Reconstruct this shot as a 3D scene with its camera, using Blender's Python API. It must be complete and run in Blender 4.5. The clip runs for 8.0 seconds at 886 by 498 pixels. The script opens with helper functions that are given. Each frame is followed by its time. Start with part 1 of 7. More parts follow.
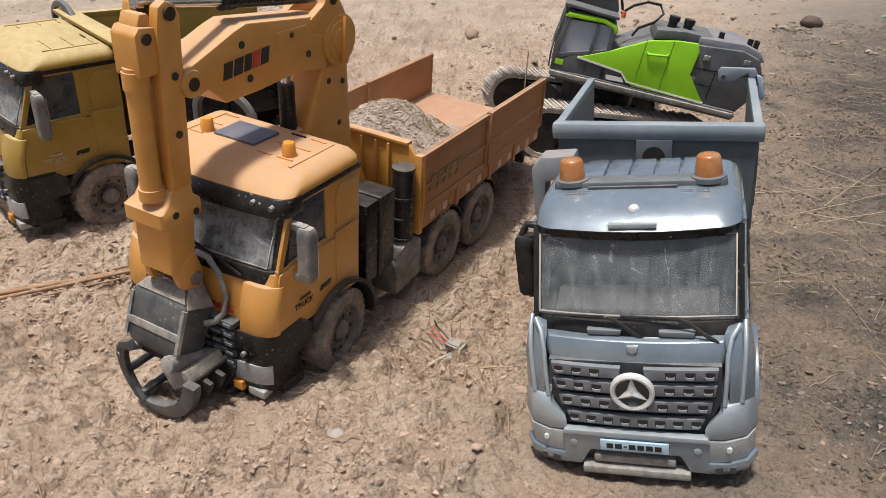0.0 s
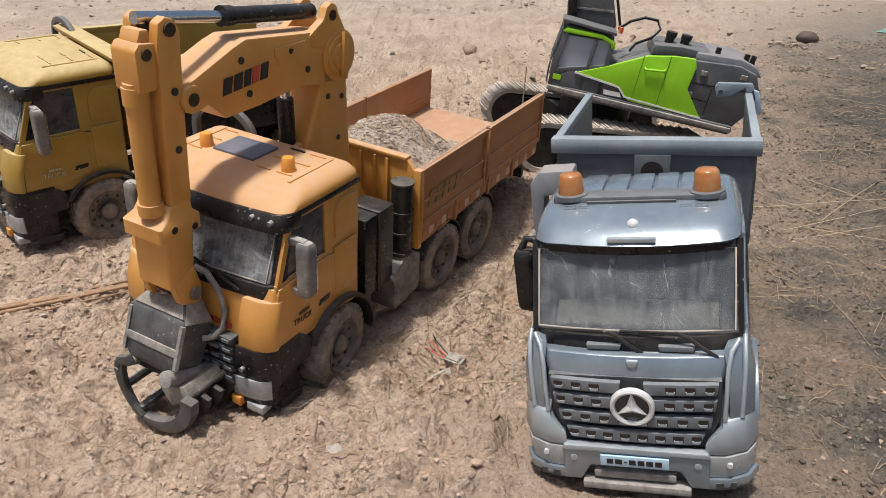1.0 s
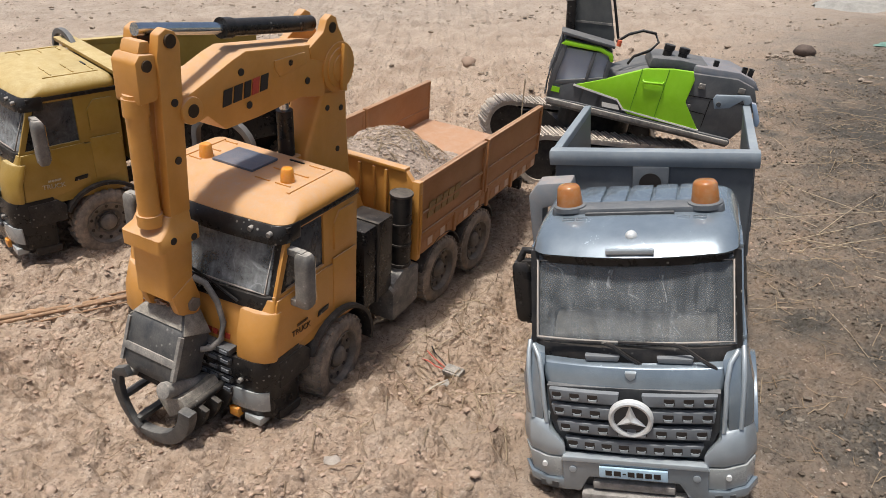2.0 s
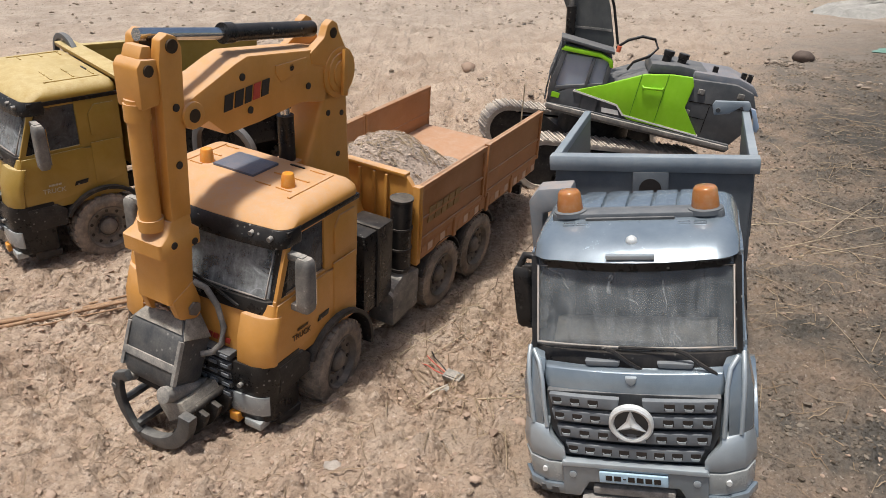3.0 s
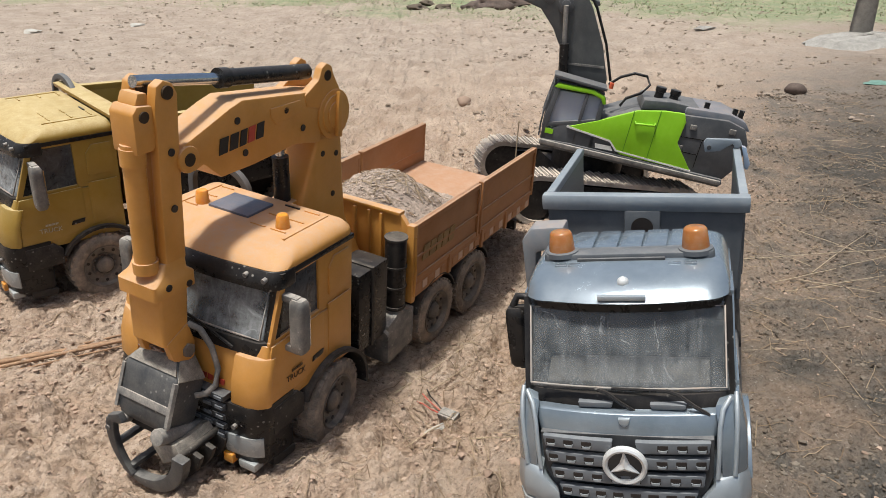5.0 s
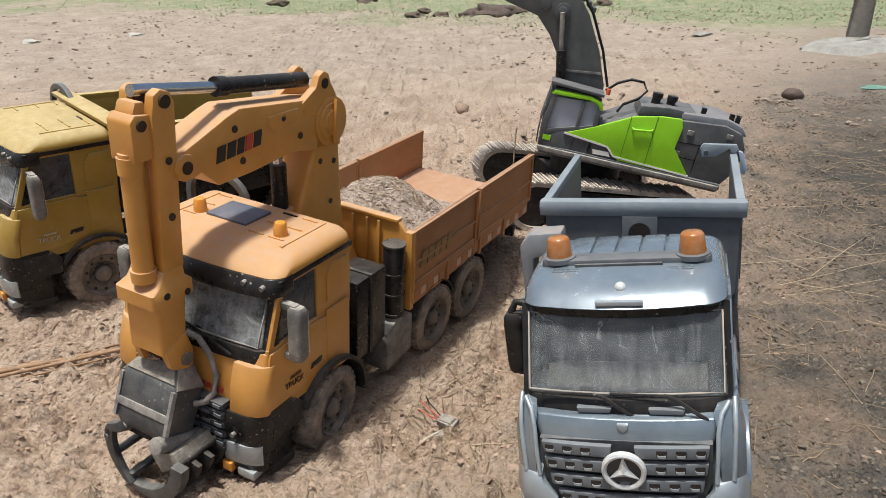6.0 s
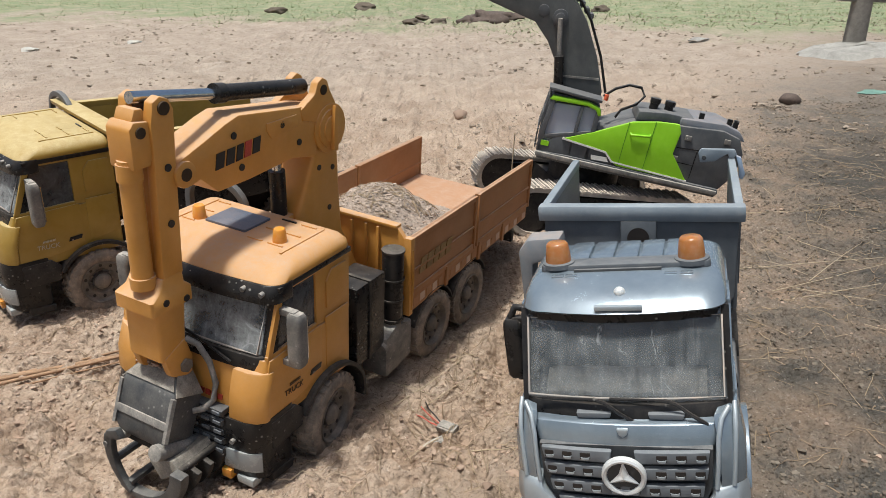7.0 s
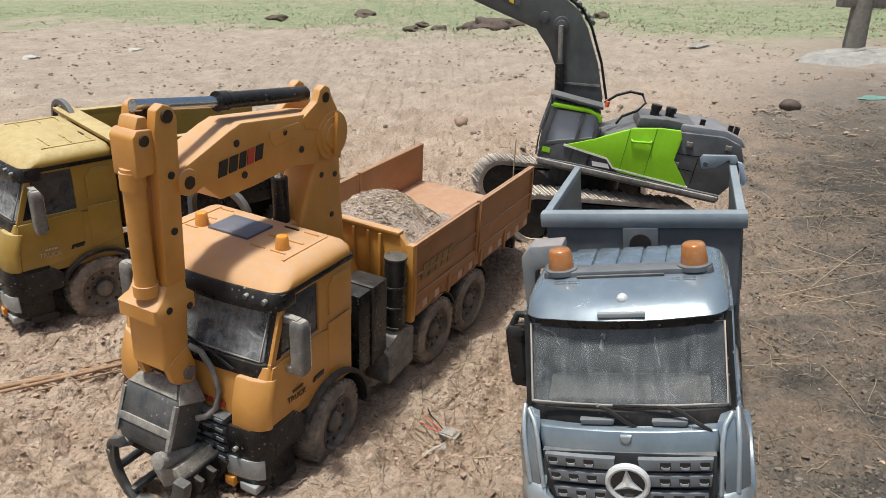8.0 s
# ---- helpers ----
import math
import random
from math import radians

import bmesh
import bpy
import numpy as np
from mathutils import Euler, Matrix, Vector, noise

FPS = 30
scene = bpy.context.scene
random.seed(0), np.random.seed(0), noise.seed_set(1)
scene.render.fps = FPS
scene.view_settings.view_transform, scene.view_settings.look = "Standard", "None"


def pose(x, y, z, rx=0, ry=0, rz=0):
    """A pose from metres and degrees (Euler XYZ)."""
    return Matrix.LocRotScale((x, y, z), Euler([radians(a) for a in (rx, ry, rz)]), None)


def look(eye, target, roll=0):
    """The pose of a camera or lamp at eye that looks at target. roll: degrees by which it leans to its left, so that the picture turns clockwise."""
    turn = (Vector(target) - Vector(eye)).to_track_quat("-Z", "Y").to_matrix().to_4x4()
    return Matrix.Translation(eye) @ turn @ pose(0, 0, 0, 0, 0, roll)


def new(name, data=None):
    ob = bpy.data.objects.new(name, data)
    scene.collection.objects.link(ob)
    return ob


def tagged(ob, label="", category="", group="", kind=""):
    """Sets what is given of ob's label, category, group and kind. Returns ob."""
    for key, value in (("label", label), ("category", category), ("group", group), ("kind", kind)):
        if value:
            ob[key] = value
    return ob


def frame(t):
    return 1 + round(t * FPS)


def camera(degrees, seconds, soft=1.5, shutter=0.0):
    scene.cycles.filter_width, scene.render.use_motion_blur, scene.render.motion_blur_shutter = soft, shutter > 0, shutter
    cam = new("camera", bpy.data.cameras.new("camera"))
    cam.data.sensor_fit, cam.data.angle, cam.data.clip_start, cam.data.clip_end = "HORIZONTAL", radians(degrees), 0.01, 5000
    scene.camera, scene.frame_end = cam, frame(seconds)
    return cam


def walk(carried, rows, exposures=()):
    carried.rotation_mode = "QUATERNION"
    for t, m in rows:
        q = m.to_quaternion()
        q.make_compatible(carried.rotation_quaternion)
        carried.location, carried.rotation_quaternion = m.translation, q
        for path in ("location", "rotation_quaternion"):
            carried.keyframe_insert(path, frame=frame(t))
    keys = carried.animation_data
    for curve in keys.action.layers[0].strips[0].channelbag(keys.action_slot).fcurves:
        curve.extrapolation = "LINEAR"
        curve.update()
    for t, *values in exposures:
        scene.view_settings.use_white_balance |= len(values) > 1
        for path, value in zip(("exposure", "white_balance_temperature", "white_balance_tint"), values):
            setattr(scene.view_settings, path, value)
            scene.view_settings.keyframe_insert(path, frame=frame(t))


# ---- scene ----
EXPO, SKY_POWER, SUN_POWER = 0.27, 0.088, 3.5
WARMTH = 6400
# ------------------------------------------------ camera
cam = camera(58.6, 8.0, soft=0.75)
ROWS = [
    (0.0, 0.0003, -0.0002, 0.4096, 0.22, -26.59, -0.60),
    (0.5, -0.0010, -0.0004, 0.4098, 0.14, -26.23, -0.57),
    (1.0, -0.0006, 0.0000, 0.4099, 0.04, -25.56, -0.58),
    (1.5, -0.0002, -0.0002, 0.4096, -0.01, -25.04, -0.51),
    (3.0, -0.0018, -0.0016, 0.4099, -0.16, -24.33, -0.30),
    (3.5, -0.0002, -0.0016, 0.4105, -0.14, -24.21, -0.37),
    (4.0, 0.0013, -0.0014, 0.4101, -0.21, -24.02, -0.42),
    (4.5, 0.0025, -0.0016, 0.4132, -0.24, -23.59, -0.47),
    (5.0, 0.0026, -0.0017, 0.4200, -0.28, -22.23, -0.58),
    (6.5, 0.0044, -0.0030, 0.4198, -0.38, -21.59, -1.06),
    (7.0, 0.0037, -0.0032, 0.4197, -0.44, -21.27, -1.12),
    (7.5, 0.0032, -0.0031, 0.4199, -0.46, -21.00, -1.18),
    (8.0, 0.0019, -0.0036, 0.4204, -0.42, -20.81, -1.26)]


def aim(x, y, z, yaw, pitch, roll):
    a, b = radians(yaw), radians(pitch)
    way = Vector((-math.sin(a) * math.cos(b), math.cos(a) * math.cos(b), math.sin(b)))
    return look(Vector((x, y, z)), Vector((x, y, z)) + way, roll)


PATH = [(r[0], aim(*r[1:])) for r in ROWS]
walk(cam, PATH, exposures=[(0.0, EXPO, WARMTH, 8.0), (4.0, EXPO, WARMTH, 7.0), (8.0, EXPO, WARMTH - 150, 4.0)])

# ------------------------------------------------ world and sun
SUN = Vector((-0.14, -0.12, 0.98)).normalized()
world = bpy.data.worlds.new("sky")
scene.world = world
world.use_nodes = True
wn = world.node_tree
sky = wn.nodes.new("ShaderNodeTexSky")
sky.sky_type = "NISHITA"
sky.sun_disc = False
sky.sun_elevation = math.asin(SUN.z)
sky.sun_rotation = math.atan2(SUN.x, SUN.y)
sky.dust_density = 5.0
wn.links.new(sky.outputs[0], wn.nodes["Background"].inputs[0])
wn.nodes["Background"].inputs[1].default_value = SKY_POWER
lamp = bpy.data.lights.new("sun", "SUN")
lamp.energy, lamp.angle, lamp.color = SUN_POWER, radians(6.0), (1.0, 0.975, 0.935)
sun = new("sun", lamp)
sun.matrix_world = look(SUN * 30, (0, 0, 0))


# ------------------------------------------------ materials
def mat(name):
    m = bpy.data.materials.new(name)
    m.use_nodes = True
    t = m.node_tree
    return m, t, t.nodes["Principled BSDF"]


def node(t, kind, **values):
    n = t.nodes.new(kind)
    for k, v in values.items():
        n.inputs[k].default_value = v
    return n


def mix(t, fac, a, b):
    n = t.nodes.new("ShaderNodeMix")
    n.data_type = "RGBA"
    for i, v in ((0, fac), (6, a), (7, b)):
        if isinstance(v, (float, int)):
            n.inputs[i].default_value = v
        elif isinstance(v, tuple):
            n.inputs[i].default_value = (*v[:3], 1)
        else:
            t.links.new(v, n.inputs[i])
    return n.outputs[2]


def ramp(t, src, lo, hi, a=0.0, b=1.0):
    n = t.nodes.new("ShaderNodeMapRange")
    for i, v in enumerate((lo, hi, a, b)):
        n.inputs[i + 1].default_value = v
    t.links.new(src, n.inputs[0])
    return n.outputs[0]


def noise_of(t, co, scale, detail=4.0, rough=0.6, distortion=0.0):
    n = node(t, "ShaderNodeTexNoise", Scale=scale, Detail=detail, Roughness=rough, Distortion=distortion)
    t.links.new(co, n.inputs["Vector"])
    return n.outputs["Fac"]


def times(t, a, b, op="MULTIPLY"):
    n = t.nodes.new("ShaderNodeMath")
    n.operation = op
    for i, v in enumerate((a, b)):
        if isinstance(v, (float, int)):
            n.inputs[i].default_value = v
        else:
            t.links.new(v, n.inputs[i])
    return n.outputs[0]


def bumped(t, p, height, strength, distance):
    b = node(t, "ShaderNodeBump", Strength=strength, Distance=distance)
    t.links.new(height, b.inputs["Height"])
    t.links.new(b.outputs[0], p.inputs["Normal"])


DUST = (0.50, 0.35, 0.25)


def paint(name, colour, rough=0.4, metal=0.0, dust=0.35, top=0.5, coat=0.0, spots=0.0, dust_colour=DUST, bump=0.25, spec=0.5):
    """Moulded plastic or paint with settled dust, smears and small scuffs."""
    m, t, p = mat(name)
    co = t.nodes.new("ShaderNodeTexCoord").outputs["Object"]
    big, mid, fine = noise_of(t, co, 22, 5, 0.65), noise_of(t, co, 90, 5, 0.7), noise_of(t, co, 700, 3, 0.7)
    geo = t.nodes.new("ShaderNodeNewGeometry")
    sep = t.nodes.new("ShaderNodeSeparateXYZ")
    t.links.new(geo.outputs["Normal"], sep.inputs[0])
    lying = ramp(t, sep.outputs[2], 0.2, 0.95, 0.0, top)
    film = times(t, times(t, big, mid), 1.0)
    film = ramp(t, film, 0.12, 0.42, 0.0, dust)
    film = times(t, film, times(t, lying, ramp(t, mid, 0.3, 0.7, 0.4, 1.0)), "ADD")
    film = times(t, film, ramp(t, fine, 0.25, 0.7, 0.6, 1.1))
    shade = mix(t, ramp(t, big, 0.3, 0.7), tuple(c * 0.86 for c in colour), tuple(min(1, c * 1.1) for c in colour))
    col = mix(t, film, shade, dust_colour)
    if spots:
        v = node(t, "ShaderNodeTexVoronoi", Scale=170.0)
        t.links.new(co, v.inputs["Vector"])
        s = times(t, ramp(t, v.outputs["Distance"], 0.12, 0.22, 1.0, 0.0), ramp(t, noise_of(t, co, 40), 0.5, 0.62, 0.0, spots))
        col = mix(t, s, col, (0.6, 0.56, 0.5))
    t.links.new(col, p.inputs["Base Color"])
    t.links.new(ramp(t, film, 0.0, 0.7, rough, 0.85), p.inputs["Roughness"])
    p.inputs["Metallic"].default_value = metal
    if metal:
        t.links.new(ramp(t, film, 0.0, 0.6, metal, 0.0), p.inputs["Metallic"])
    p.inputs["Coat Weight"].default_value = coat
    p.inputs["Specular IOR Level"].default_value = spec
    p.inputs["Coat Roughness"].default_value = 0.07
    bumped(t, p, times(t, fine, mid, "ADD"), bump, 0.0006)
    return m


def glass(name, tint, clear=0.5, dust=0.4, streak=0.5):
    """A scratched, dusty clear plastic pane."""
    m, t, p = mat(name)
    co = t.nodes.new("ShaderNodeTexCoord").outputs["Object"]
    stretch = t.nodes.new("ShaderNodeMapping")
    stretch.inputs["Scale"].default_value = (130, 40, 9)
    t.links.new(co, stretch.inputs[0])
    run = noise_of(t, stretch.outputs[0], 1.0, 5, 0.7, 0.6)
    cloud = noise_of(t, co, 34, 6, 0.7, 1.2)
    speck = noise_of(t, co, 420, 3, 0.7)
    curl = node(t, "ShaderNodeTexWave", Scale=11.0, Distortion=22.0, Detail=2.0)
    curl.inputs["Detail Scale"].default_value = 1.6
    t.links.new(co, curl.inputs["Vector"])
    scratch = times(t, ramp(t, curl.outputs["Fac"], 0.985, 1.0, 0.0, 0.7), ramp(t, cloud, 0.45, 0.6))
    film = times(t, ramp(t, run, 0.46, 0.75, 0.0, streak), ramp(t, cloud, 0.36, 0.72, 0.0, dust * 1.6), "ADD")
    film = times(t, film, ramp(t, speck, 0.3, 0.7, 0.6, 1.25))
    film = times(t, film, times(t, scratch, 0.35), "ADD")
    film = times(t, film, dust * 0.5, "ADD")
    p.inputs["Base Color"].default_value = (*tint, 1)
    p.inputs["Roughness"].default_value = 0.09
    p.inputs["Alpha"].default_value = 1 - clear
    powder = node(t, "ShaderNodeBsdfDiffuse")
    powder.inputs[0].default_value = (0.42, 0.43, 0.43, 1)
    both = t.nodes.new("ShaderNodeMixShader")
    cl = t.nodes.new("ShaderNodeClamp")
    cl.inputs[2].default_value = 0.85
    t.links.new(film, cl.inputs[0])
    t.links.new(cl.outputs[0], both.inputs[0])
    t.links.new(p.outputs[0], both.inputs[1])
    t.links.new(powder.outputs[0], both.inputs[2])
    t.links.new(both.outputs[0], t.nodes["Material Output"].inputs[0])
    return m


def soil(name):
    """Pinkish sand that turns to grey trodden earth on one side and to grass far off."""
    m, t, p = mat(name)
    co = t.nodes.new("ShaderNodeNewGeometry").outputs["Position"]
    xyz = t.nodes.new("ShaderNodeSeparateXYZ")
    t.links.new(co, xyz.inputs[0])
    wide, big, mid = noise_of(t, co, 1.6, 5, 0.6), noise_of(t, co, 9, 6, 0.65), noise_of(t, co, 55, 6, 0.7)
    fine, grit = noise_of(t, co, 260, 5, 0.75), noise_of(t, co, 900, 2, 0.6)
    speck, fleck = noise_of(t, co, 520, 2, 0.55), noise_of(t, co, 340, 3, 0.6, 0.8)
    crumb = node(t, "ShaderNodeTexVoronoi", Scale=150.0)
    crumb.inputs["Randomness"].default_value = 1.0
    t.links.new(co, crumb.inputs["Vector"])
    lump = node(t, "ShaderNodeTexVoronoi", Scale=62.0)
    t.links.new(co, lump.inputs["Vector"])
    sand = mix(t, ramp(t, big, 0.34, 0.66), (0.37, 0.262, 0.187), (0.56, 0.43, 0.325))
    sand = mix(t, ramp(t, mid, 0.52, 0.72, 0.0, 0.55), sand, (0.66, 0.53, 0.43))
    sand = mix(t, ramp(t, fine, 0.49, 0.70, 0.0, 0.7), sand, (0.155, 0.10, 0.072))
    sand = mix(t, times(t, ramp(t, speck, 0.61, 0.67, 0.0, 0.65), ramp(t, mid, 0.48, 0.64)), sand, (0.07, 0.048, 0.035))
    sand = mix(t, ramp(t, fleck, 0.62, 0.70, 0.0, 0.7), sand, (0.70, 0.58, 0.48))
    # grey earth, its tones lowered to carry part of the shade on that side
    earth = mix(t, ramp(t, big, 0.34, 0.66), (0.068, 0.060, 0.051), (0.118, 0.106, 0.092))
    earth = mix(t, ramp(t, fine, 0.46, 0.66, 0.0, 0.8), earth, (0.06, 0.047, 0.036))
    earth = mix(t, ramp(t, mid, 0.55, 0.7, 0.0, 0.5), earth, (0.175, 0.157, 0.135))
    earth = mix(t, times(t, ramp(t, speck, 0.57, 0.64, 0.0, 0.85), ramp(t, mid, 0.40, 0.56)), earth, (0.032, 0.024, 0.018))
    earth = mix(t, ramp(t, fleck, 0.63, 0.70, 0.0, 0.7), earth, (0.33, 0.29, 0.24))
    # the sand lies left of a line that runs away from the trucks
    side = times(t, times(t, xyz.outputs[0], times(t, xyz.outputs[1], 0.43), "SUBTRACT"), 0.13, "ADD")
    side = times(t, side, ramp(t, big, 0.3, 0.7, -0.2, 0.2), "ADD")
    side = times(t, side, ramp(t, wide, 0.3, 0.7, -0.1, 0.1), "ADD")
    side_f = times(t, ramp(t, side, -0.10, 0.34), ramp(t, side, 1.1, 2.2, 1.0, 0.3))
    far = ramp(t, xyz.outputs[1], 1.5, 2.9)
    ground = mix(t, side_f, sand, earth)
    field = mix(t, ramp(t, big, 0.3, 0.7), (0.34, 0.268, 0.21), (0.49, 0.40, 0.325))
    field = mix(t, ramp(t, mid, 0.52, 0.7, 0.0, 0.6), field, (0.19, 0.142, 0.104))
    ground = mix(t, times(t, far, ramp(t, side_f, 0, 1, 1.0, 0.8)), ground, field)
    lawn = mix(t, ramp(t, mid, 0.35, 0.65), (0.17, 0.235, 0.11), (0.30, 0.335, 0.20))
    lawn = mix(t, ramp(t, big, 0.45, 0.68, 0.0, 0.7), lawn, (0.44, 0.36, 0.25))
    edge = times(t, times(t, xyz.outputs[1], times(t, xyz.outputs[0], 0.45), "ADD"), ramp(t, wide, 0.25, 0.75, -0.9, 0.9), "ADD")
    edge = times(t, edge, ramp(t, mid, 0.3, 0.7, -0.35, 0.35), "ADD")
    lawn_f = times(t, ramp(t, edge, 4.1, 4.9, 0.0, 0.85), ramp(t, edge, 6.4, 7.6, 1.0, 0.4))
    ground = mix(t, lawn_f, ground, lawn)
    t.links.new(ground, p.inputs["Base Color"])
    p.inputs["Roughness"].default_value = 0.95
    p.inputs["Specular IOR Level"].default_value = 0.15
    h = times(t, times(t, mid, 1.6), times(t, fine, times(t, grit, 0.35), "ADD"), "ADD")
    pieces = times(t, ramp(t, crumb.outputs["Distance"], 0.1, 0.75, 0.75, 0.0), ramp(t, lump.outputs["Distance"], 0.1, 0.75, 0.9, 0.0), "ADD")
    bumped(t, p, times(t, h, pieces, "ADD"), 0.75, 0.0055)
    return m


def plain(name, colour, rough=0.6, metal=0.0, vary=0.3, scale=60, bump=0.3, dist=0.001):
    m, t, p = mat(name)
    co = t.nodes.new("ShaderNodeTexCoord").outputs["Object"]
    a, b = noise_of(t, co, scale, 5, 0.65), noise_of(t, co, scale * 9, 4, 0.7)
    f = times(t, times(t, a, 0.6), times(t, b, 0.4), "ADD")
    col = mix(t, ramp(t, f, 0.35, 0.65), tuple(c * (1 - vary) for c in colour), tuple(min(1, c * (1 + vary)) for c in colour))
    t.links.new(col, p.inputs["Base Color"])
    p.inputs["Roughness"].default_value = rough
    p.inputs["Metallic"].default_value = metal
    bumped(t, p, f, bump, dist)
    return m


def mixed(name, colours, rough=0.95):
    """Loose pieces, each island in a colour of its own."""
    m, t, p = mat(name)
    r = t.nodes.new("ShaderNodeValToRGB")
    for i, c in enumerate(colours):
        e = r.color_ramp.elements[i] if i < 2 else r.color_ramp.elements.new(1.0)
        e.color = (*c, 1)
    for i, e in enumerate(r.color_ramp.elements):
        e.position = i / (len(colours) - 1)
    t.links.new(t.nodes.new("ShaderNodeNewGeometry").outputs["Random Per Island"], r.inputs[0])
    co = t.nodes.new("ShaderNodeTexCoord").outputs["Object"]
    n = noise_of(t, co, 300, 3)
    t.links.new(mix(t, ramp(t, n, 0.3, 0.7, 0.0, 0.3), r.outputs[0], (0.3, 0.22, 0.16)), p.inputs["Base Color"])
    p.inputs["Roughness"].default_value = rough
    p.inputs["Specular IOR Level"].default_value = 0.2
    return m


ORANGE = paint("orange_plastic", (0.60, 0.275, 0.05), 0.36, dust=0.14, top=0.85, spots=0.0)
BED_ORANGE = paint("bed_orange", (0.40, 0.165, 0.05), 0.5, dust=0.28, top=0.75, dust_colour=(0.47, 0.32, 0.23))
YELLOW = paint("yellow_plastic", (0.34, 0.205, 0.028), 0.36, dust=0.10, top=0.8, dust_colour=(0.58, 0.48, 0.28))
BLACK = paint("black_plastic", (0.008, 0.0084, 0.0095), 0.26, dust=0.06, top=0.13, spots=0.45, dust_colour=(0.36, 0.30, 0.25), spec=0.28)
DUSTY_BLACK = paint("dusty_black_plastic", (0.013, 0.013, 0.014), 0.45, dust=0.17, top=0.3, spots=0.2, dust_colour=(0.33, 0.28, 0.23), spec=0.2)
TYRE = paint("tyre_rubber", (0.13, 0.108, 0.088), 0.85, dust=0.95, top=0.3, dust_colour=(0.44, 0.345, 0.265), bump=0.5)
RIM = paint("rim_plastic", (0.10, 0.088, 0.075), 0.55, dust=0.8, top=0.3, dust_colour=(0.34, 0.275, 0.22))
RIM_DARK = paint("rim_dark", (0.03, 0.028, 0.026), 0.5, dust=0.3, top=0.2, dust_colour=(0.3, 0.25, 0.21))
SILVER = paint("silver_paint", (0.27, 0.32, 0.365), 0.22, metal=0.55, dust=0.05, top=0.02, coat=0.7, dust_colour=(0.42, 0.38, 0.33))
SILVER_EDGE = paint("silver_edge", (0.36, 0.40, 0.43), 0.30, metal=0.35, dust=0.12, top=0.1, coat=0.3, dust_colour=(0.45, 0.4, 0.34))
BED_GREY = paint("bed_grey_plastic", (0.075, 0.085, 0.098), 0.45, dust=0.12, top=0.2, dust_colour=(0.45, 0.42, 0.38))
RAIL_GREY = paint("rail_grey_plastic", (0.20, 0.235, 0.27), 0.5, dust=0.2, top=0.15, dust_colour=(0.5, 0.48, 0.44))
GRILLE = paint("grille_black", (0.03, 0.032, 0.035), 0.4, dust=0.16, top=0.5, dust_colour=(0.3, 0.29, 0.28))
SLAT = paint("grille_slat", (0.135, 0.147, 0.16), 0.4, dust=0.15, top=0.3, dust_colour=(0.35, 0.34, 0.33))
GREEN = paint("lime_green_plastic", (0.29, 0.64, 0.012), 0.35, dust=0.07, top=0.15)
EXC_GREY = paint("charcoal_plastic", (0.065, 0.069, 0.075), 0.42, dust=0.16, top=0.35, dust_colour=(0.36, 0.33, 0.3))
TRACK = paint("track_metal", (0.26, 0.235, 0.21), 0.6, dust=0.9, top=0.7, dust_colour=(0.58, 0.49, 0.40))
CHROME = plain("chrome", (0.62, 0.64, 0.66), 0.22, 1.0, 0.1)
EMBLEM = plain("emblem_silver", (0.72, 0.72, 0.70), 0.35, 0.25, 0.1)
WHITE = paint("white_plastic", (0.75, 0.74, 0.7), 0.4, dust=0.35, top=0.3)
LENS = paint("headlight_lens", (0.33, 0.345, 0.34), 0.15, dust=0.25, top=0.2, coat=0.5, dust_colour=(0.42, 0.40, 0.36))
RED = paint("red_plastic", (0.55, 0.03, 0.02), 0.35, dust=0.2)
BLUE_CLIP = paint("blue_grey_clip", (0.26, 0.36, 0.50), 0.4, dust=0.2)
MIRROR_GREY = paint("mirror_grey", (0.085, 0.085, 0.084), 0.5, dust=0.75, top=0.6, spots=0.7, dust_colour=(0.46, 0.41, 0.35))
SOLAR = paint("dark_hatch", (0.075, 0.10, 0.145), 0.28, dust=0.15, top=0.15)
ROTATOR = paint("worn_charcoal", (0.030, 0.033, 0.038), 0.30, dust=0.32, top=0.3, spots=0.25, dust_colour=(0.32, 0.29, 0.25))
CHEEK = plain("dirt_caked_grey", (0.27, 0.238, 0.198), 0.85, 0, 0.45, 120, 0.6, 0.002)
SEAL = paint("seal_grey", (0.26, 0.265, 0.26), 0.5, dust=0.5, top=0.3)
INSIDE = plain("cab_inside", (0.06, 0.062, 0.066), 0.7)
DASH = paint("dash_dusty", (0.22, 0.215, 0.205), 0.7, dust=0.6, top=0.6, dust_colour=(0.48, 0.44, 0.38))
DECAL = plain("decal_black", (0.02, 0.015, 0.013), 0.5)
DECAL_BROWN = plain("decal_brown", (0.10, 0.05, 0.018), 0.6)
DECAL_RED = plain("decal_red", (0.42, 0.05, 0.03), 0.5)
DECAL_TAN = plain("decal_tan", (0.32, 0.19, 0.07), 0.6)
MARK_WHITE = paint("reflector_white", (0.62, 0.42, 0.30), 0.5, dust=0.3)
GLASS_G = glass("windscreen_dusty", (0.06, 0.068, 0.075), 0.70, 0.12, 0.24)
GLASS_O = glass("windscreen_smeared", (0.02, 0.022, 0.024), 0.50, 0.34, 0.25)
GLASS_D = glass("dark_window", (0.014, 0.015, 0.017), 0.12, 0.12, 0.1)
GLASS_E = glass("cab_window_blue", (0.42, 0.46, 0.56), 0.15, 0.3, 0.25)
SOIL = soil("soil")
HEAP = mixed("heap_grains", [(0.42, 0.33, 0.27), (0.30, 0.25, 0.21), (0.55, 0.44, 0.36), (0.22, 0.19, 0.17), (0.48, 0.38, 0.30)])
